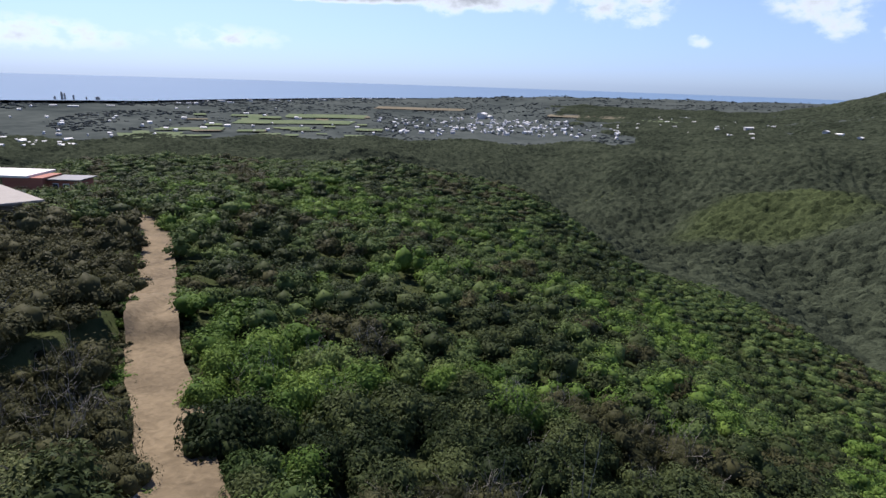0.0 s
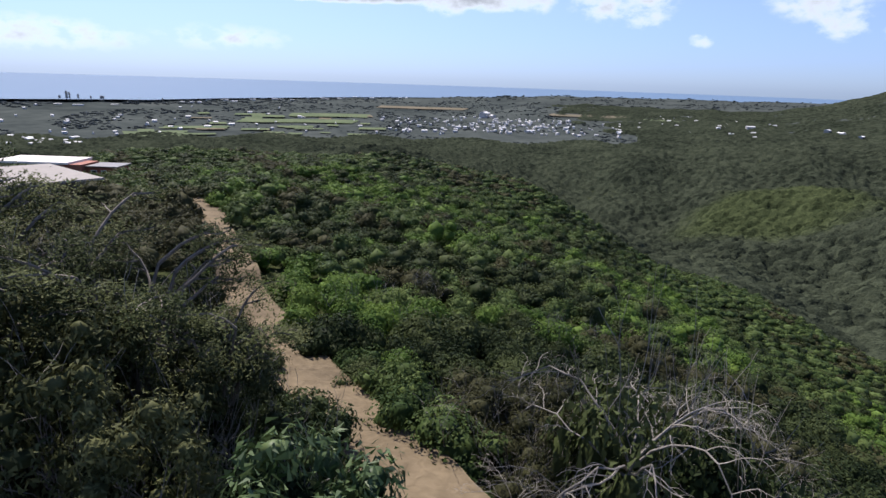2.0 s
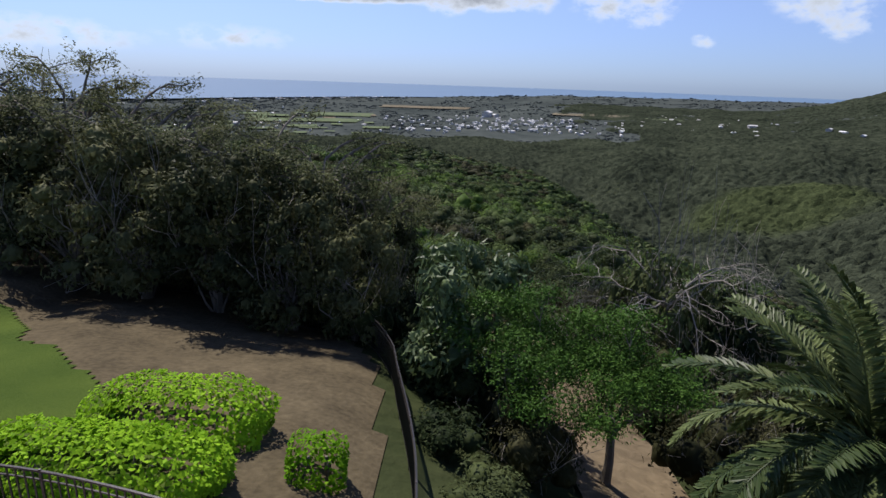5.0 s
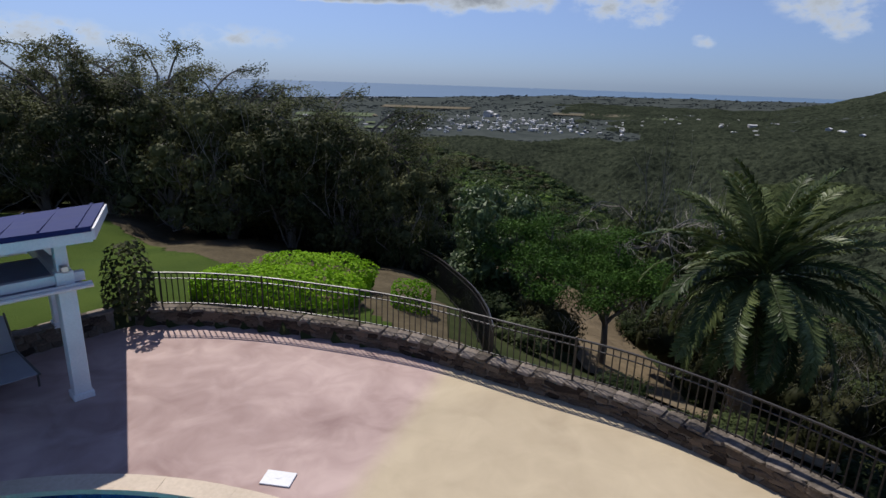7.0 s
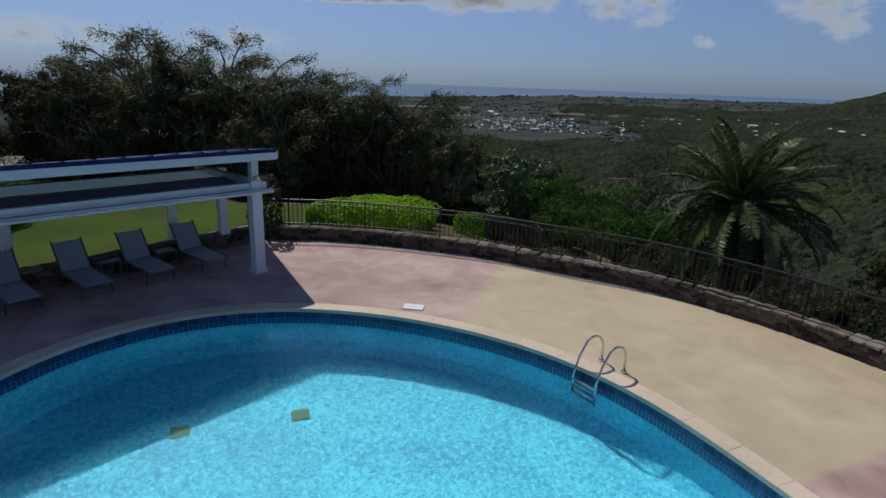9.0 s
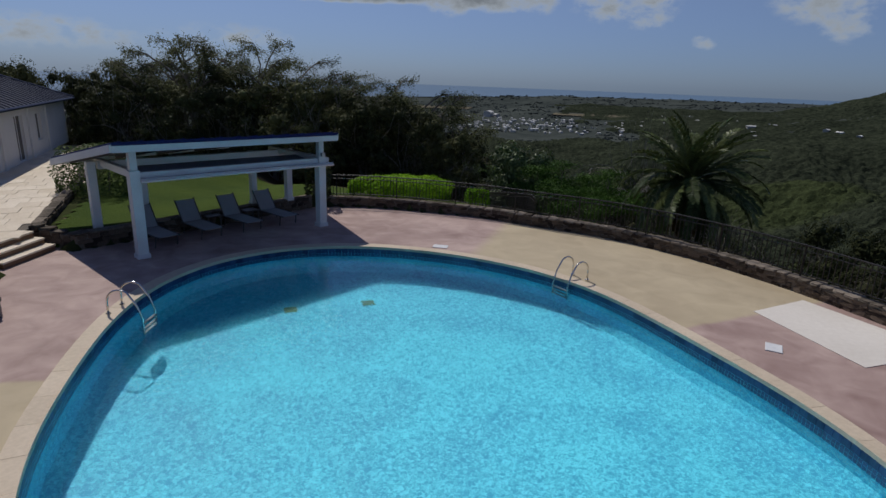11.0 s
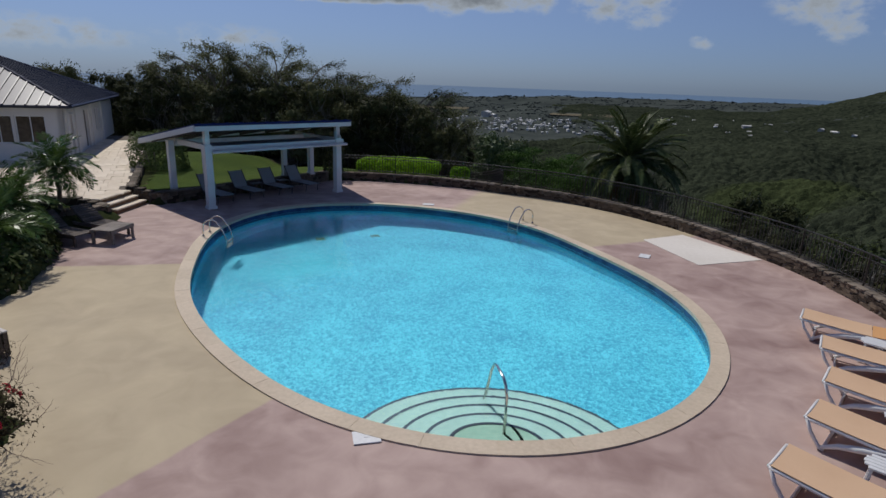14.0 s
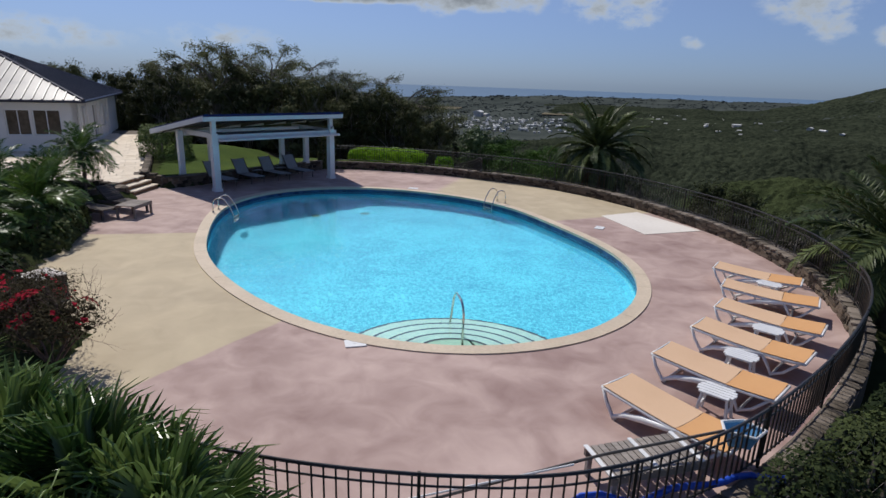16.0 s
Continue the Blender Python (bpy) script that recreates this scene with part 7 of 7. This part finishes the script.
slat_bench("wooden_table", "low weathered slatted wooden table on the deck", "table", -22.5, -25.5, 84, 1.0, 0.66, 0.42, TEAK)
slat_bench("wooden_lounger", "dark wooden slatted lounger with raised back", "sun lounger", -23.3, -24.75, 158, 1.75, 0.62, 0.34, DARK_TEAK, 38, "wooden loungers by the planter")
slat_bench("wooden_lounger", "dark wooden slatted lounger with raised back", "sun lounger", -23.75, -25.75, 158, 1.75, 0.62, 0.34, DARK_TEAK, 38, "wooden loungers by the planter")
chest = thing("slatted_box", "pale slatted wooden box beside the planting", "box", "", pose(-20.75, -32.75, 0, 0, 0, 62))
for k in range(8):
    part("lid_slat", boxed(-0.36 + 0.09 * k, -0.36 + 0.09 * k + 0.078, -0.36, 0.36, 0.46, 0.485, 0.004), PALE_WOOD, chest)
for k in range(9):
    for y in (-0.34, 0.32):
        part("side_slat", boxed(-0.35 + 0.078 * k, -0.35 + 0.078 * k + 0.05, y, y + 0.02, 0.03, 0.46), DARK_TEAK, chest)
for x in (-0.355, 0.335):
    part("end_panel", boxed(x, x + 0.02, -0.32, 0.32, 0.03, 0.46), DARK_TEAK, chest)

old = slat_bench("grey_lounger", "weathered grey slatted lounger beside the railing", "sun lounger", -10.0, -38.1, 16, 1.35, 0.60, 0.40, TEAK)
for x in (-0.66, -0.05, 0.55):
    part("white_strip", boxed(x - 0.03, x + 0.03, -0.31, 0.31, 0.402, 0.42, 0.004), PLASTIC, old, "white plastic cross strip")
net = thing("skimmer_net", "pool skimmer net with blue mesh on a long pole", "net", "", pose(0, 0, 0))
part("pole", tube(bmesh.new(), [(-12.6, -38.75, 0.20), (-10.6, -38.35, 0.55), (-9.05, -37.98, 0.66)], 0.018, 6), GREY_FRAME, net)
part("net_frame", tube(bmesh.new(), [(-9.05, -37.98, 0.66), (-8.95, -37.72, 0.62), (-8.62, -37.62, 0.58), (-8.45, -37.85, 0.58), (-8.70, -38.08, 0.62), (-9.05, -37.98, 0.66)], 0.02, 6), PLASTIC, net)
bm = bmesh.new()
rim = [bm.verts.new(p) for p in ((-9.04, -37.98, 0.65), (-8.95, -37.72, 0.61), (-8.62, -37.62, 0.57), (-8.45, -37.85, 0.57), (-8.70, -38.08, 0.61))]
low = [bm.verts.new((v.co.x * 0.7 + -8.75 * 0.3, v.co.y * 0.7 - 37.86 * 0.3, 0.42)) for v in rim]
for k in range(5):
    bm.faces.new((rim[k], rim[(k + 1) % 5], low[(k + 1) % 5], low[k]))
bm.faces.new(low)
part("mesh_bag", bm, BLUE_NET, net, "pale blue mesh bag")
hose = thing("pool_hose", "bright blue pool hose lying along the railing", "hose")
part("hose_tube", tube(bmesh.new(), [(-11.1 + 0.22 * k, -38.72 + 0.08 * math.sin(k * 1.3) + 0.055 * k, 0.05 + 0.06 * (1 + math.sin(k * 0.9))) for k in range(14)], 0.045, 8), BLUE_PLASTIC, hose, smooth=True)
mark = thing("pool_brush", "white pole lying on the deck by the railing", "pole")
part("pole_tube", tube(bmesh.new(), [(-12.9, -38.95, 0.35), (-11.0, -38.55, 0.55)], 0.012, 6), PLASTIC, mark)

# ---- houses on the ridge ----
CONCRETE = material("grey_concrete", (0.20, 0.18, 0.155), (0.33, 0.30, 0.26), 0.85, 0.5, 9, 0.15)
RED_WALL = material("red_brown_wall", (0.24, 0.075, 0.045), (0.36, 0.12, 0.07), 0.8, 0.6, 9, 0.1)
flat = thing("flat_roof_house", "concrete flat-roofed building among the scrub", "house")
part("roof_slab", prism([(-50.4, 60.0), (-64.0, 70.0), (-76.0, 58.0), (-62.0, 48.5)], -5.3, -5.05, 0.05), CONCRETE, flat, "pale concrete roof slab")
part("wall", prism([(-53.0, 60.0), (-64.0, 67.5), (-73.0, 58.0), (-62.0, 51.0)], -12, -5.3), CONCRETE, flat)
rock = thing("rock_slab", "pale broken concrete slab beside the dirt track", "rock", "", pose(-15.8, 10.4, floor_at(-15.8, 10.4), 0, 0, 25))
for x, y, s, z in ((0, 0, 1.0, 0.12), (1.05, 0.35, 0.62, 0.10), (-0.75, -0.55, 0.55, 0.08)):
    lumpy = bmesh.new()
    bmesh.ops.create_icosphere(lumpy, subdivisions=2, radius=1.0)
    for v in lumpy.verts:
        v.co = Vector((x + v.co.x * s, y + v.co.y * s * 0.7, z + v.co.z * 0.22)) + Vector((1, 1, 0.5)) * 0.12 * s * noise.noise(v.co * 2.3 + Vector((x, y, 0)))
    part("slab", lumpy, CONCRETE, rock)
red = thing("red_house", "red-brown flat-roofed house with white parapet roof", "house", "", pose(0, 0, -1.6))
part("wall", boxed(-86, -78.5, 100, 106, -15, -8.4), RED_WALL, red)
part("wing", boxed(-78.5, -72.5, 101.5, 106, -15, -9.0), RED_WALL, red)
part("roof", boxed(-96, -81, 99.5, 108, -8.4, -8.0), PATCH, red, "white flat roof")
part("wing_roof", boxed(-78.6, -72, 101, 106.6, -9.0, -8.75), GREY_FRAME, red)
for x in (-77.6, -75.6, -73.8):
    w = part("window", boxed(x, x + 1.1, 101.42, 101.5, -11.0, -9.6), WHITE_PAINT, red)
    part("pane", boxed(x + 0.08, x + 1.02, 101.38, 101.42, -10.9, -9.7), GLASS_DARK, w)

# ---- the plain: town, fields, port ----
ROOF_PALE = material("pale_roof", (0.55, 0.54, 0.52), (0.80, 0.79, 0.76), 0.7, 0.2, 1.5, 0.05, per_piece=0.5)
TOWN_WALL = material("town_wall", (0.42, 0.40, 0.37), (0.66, 0.63, 0.58), 0.8, 0.2, 1.5, 0.05, per_piece=0.5)


def cottage(w, d, h, r):
    walls = bpy.data.meshes.new("wall")
    bm = boxed(-w / 2, w / 2, -d / 2, d / 2, -1.0, h)
    bm.to_mesh(walls)
    bm.free()
    walls.materials.append(TOWN_WALL)
    bm = bmesh.new()
    v = [bm.verts.new(p) for p in ((-w / 2 - 0.3, -d / 2 - 0.3, h), (w / 2 + 0.3, -d / 2 - 0.3, h), (w / 2 + 0.3, d / 2 + 0.3, h), (-w / 2 - 0.3, d / 2 + 0.3, h), (-w / 2 - 0.3, 0, h + r), (w / 2 + 0.3, 0, h + r))]
    for f in ((0, 1, 5, 4), (2, 3, 4, 5), (0, 4, 3), (1, 2, 5), (0, 3, 2, 1)):
        bm.faces.new([v[k] for k in f])
    roof = bpy.data.meshes.new("roof")
    bm.to_mesh(roof)
    bm.free()
    roof.materials.append(ROOF_PALE)
    return walls, roof


COTTAGES = [cottage(3.6, 2.6, 1.5, 0.9), cottage(5.0, 3.2, 1.6, 0.8), cottage(2.6, 2.2, 1.5, 0.7), cottage(7.0, 3.4, 1.9, 0.7)]


def on_plain(az, drop):
    """The place on the plain in a bearing, where the eye above the ridge looks down by so many degrees."""
    a, reach = radians(az), 1500.0
    for _ in range(12):
        reach = (10 - float(ground_height(reach * math.sin(a), reach * math.cos(a)))) / math.tan(radians(drop)) * 0.6 + reach * 0.4
    x, y = reach * math.sin(a), reach * math.cos(a)
    return x, y, float(ground_height(x, y))


def town_house(az, drop, size=1.0, label="small pale-roofed house in the town on the plain", k=None):
    x, y, z = on_plain(az, drop)
    ob = thing("town_house", label, "house", "houses of the town", pose(x, y, z + 1.0, 0, 0, rng.choice((0, 15, 40, 75, 100)) + rng.uniform(-8, 8)))
    walls, roof = COTTAGES[rng.integers(4) if k is None else k]
    for nm, me in (("wall", walls), ("roof", roof)):
        o = new(nm, me)
        o.parent = ob
        o.scale = (size * 1.35, size * 1.35, size * 1.35)


for k in range(210):      # the main town
    az = float(np.clip(rng.normal(5.0, 6.2), -11, 16.5))
    town_house(az, rng.uniform(3.5, 5.0) if az > 0 else rng.uniform(3.8, 5.4), rng.uniform(0.7, 1.25))
for k in range(46):       # scattered farms left and right
    town_house(rng.uniform(-38, -12), rng.uniform(3.0, 5.6), rng.uniform(0.7, 1.3))
for k in range(22):
    town_house(rng.uniform(17, 30), rng.uniform(2.6, 4.2), rng.uniform(0.7, 1.3))
for k in range(16):       # a hamlet on the left
    town_house(rng.uniform(-38, -33), rng.uniform(5.6, 6.6), rng.uniform(0.8, 1.4))
for az, drop, s in ((3.6, 3.45, 4.2), (4.4, 3.5, 2.4), (33.2, 3.3, 1.9), (34.2, 3.4, 1.4), (35.6, 3.6, 1.5), (25.0, 3.6, 1.6), (27.5, 3.4, 1.8)):
    town_house(az, drop, s, "long white-roofed hall on the plain", 3)


def field(az0, az1, drop0, drop1, mat, label):
    n_ = 9
    verts = []
    for i in range(n_):
        for j in range(n_):
            f, g = i / (n_ - 1), j / (n_ - 1)
            wob = 0.06 * math.sin(3.1 * g + az0) + 0.05 * math.sin(7 * f + 9 * drop0)
            x, y, z = on_plain(az0 + (az1 - az0) * (f + wob * 0.5), drop0 + (drop1 - drop0) * (g + wob))
            verts.append((x, y, z + 2.5))
    me = mesh_from("field", verts, [(i * n_ + j, i * n_ + j + 1, (i + 1) * n_ + j + 1, (i + 1) * n_ + j) for i in range(n_ - 1) for j in range(n_ - 1)])
    tagged(finish("field", me, mat), label, "field", kind="structure")


for k in range(30):
    az_, drop_ = rng.uniform(-29.5, -7.5), rng.uniform(3.7, 5.9)
    field(az_, az_ + rng.uniform(0.8, 3.0), drop_, drop_ - rng.uniform(0.08, 0.2), FIELD if rng.uniform() < 0.75 else DRY_FIELD, "small patch of pasture among the trees")
field(-29.5, -24.5, 5.9, 5.3, FIELD, "pale green pasture on the plain")
field(-26.5, -21.0, 5.1, 4.9, FIELD, "pale green pasture on the plain")
field(-20.0, -9.0, 4.5, 4.2, FIELD, "pale green pasture on the plain")
field(-15.0, -7.5, 3.9, 3.6, FIELD, "pale green pasture on the plain")
field(10.0, 17.5, 3.1, 2.9, DRY_FIELD, "dry brown field on the plain")
field(-7.0, 1.5, 2.9, 2.7, DRY_FIELD, "dry brown field on the plain")
field(18.5, 22.0, 3.2, 3.05, FIELD, "pale green pasture on the plain")

# port and works along the coast
for k in range(34):
    az = -34 + 30 * (k / 33) ** 0.9 + rng.uniform(-0.3, 0.3)
    a = radians(az)
    dist = float(coast(math.sin(a), math.cos(a))) - rng.uniform(110, 230)
    x, y = dist * math.sin(a), dist * math.cos(a)
    z = float(ground_height(x, y))
    w, h = rng.uniform(8, 22), rng.uniform(1.4, 3.0)
    hall = thing("port_hall", "pale industrial hall by the coast", "hall", "halls by the coast", pose(x, y, z, 0, 0, -az))
    part("wall", boxed(-w / 2, w / 2, -5, 5, -1, h, 0.2), TOWN_WALL, hall)
    part("roof", prism([(-w / 2 - 0.5, -5.4), (w / 2 + 0.5, -5.4), (w / 2 + 0.5, 5.4), (-w / 2 - 0.5, 5.4)], h, h + 0.6), ROOF_PALE, hall)
for az, h, w in ((-33.6, 12, 2.6), (-33.1, 22, 3.0), (-32.9, 19, 2.2), (-32.3, 15, 2.4), (-30.6, 12, 5.5), (-31.4, 11, 2.2), (-26.0, 9, 2.0)):
    a, dist = radians(az), 1660.0
    x, y = dist * math.sin(a), dist * math.cos(a)
    z = float(ground_height(x, y))
    stack = thing("works_tower", "tall grey works tower by the coast", "tower", "towers by the coast", pose(x, y, z))
    part("shaft", tube(bmesh.new(), [(0, 0, -1), (0, 0, h * 0.7), (0, 0, h)], [w, w * 0.8, w * 0.6], 8), CONCRETE, stack)
    part("head", tube(bmesh.new(), [(0, 0, h * 0.72), (0, 0, h * 0.8)], [w * 1.25, w * 1.25], 8), CONCRETE, stack)

# trees of the plain
clumps = []
for k in range(11000):
    az = rng.uniform(-42, 42)
    a = radians(az)
    f = rng.uniform() ** 1.5
    d = 1020 + (float(coast(math.sin(a), math.cos(a))) - 1120) * f
    x, y = d * math.sin(a), d * math.cos(a)
    if noise.noise(Vector((x / 180, y / 180, 0))) < -0.2:
        continue
    if -30 < az < -7 and f < 0.55 and rng.uniform() < 0.75:
        continue
    r = rng.uniform(1.8, 4.6) * (1 + 0.7 * f)
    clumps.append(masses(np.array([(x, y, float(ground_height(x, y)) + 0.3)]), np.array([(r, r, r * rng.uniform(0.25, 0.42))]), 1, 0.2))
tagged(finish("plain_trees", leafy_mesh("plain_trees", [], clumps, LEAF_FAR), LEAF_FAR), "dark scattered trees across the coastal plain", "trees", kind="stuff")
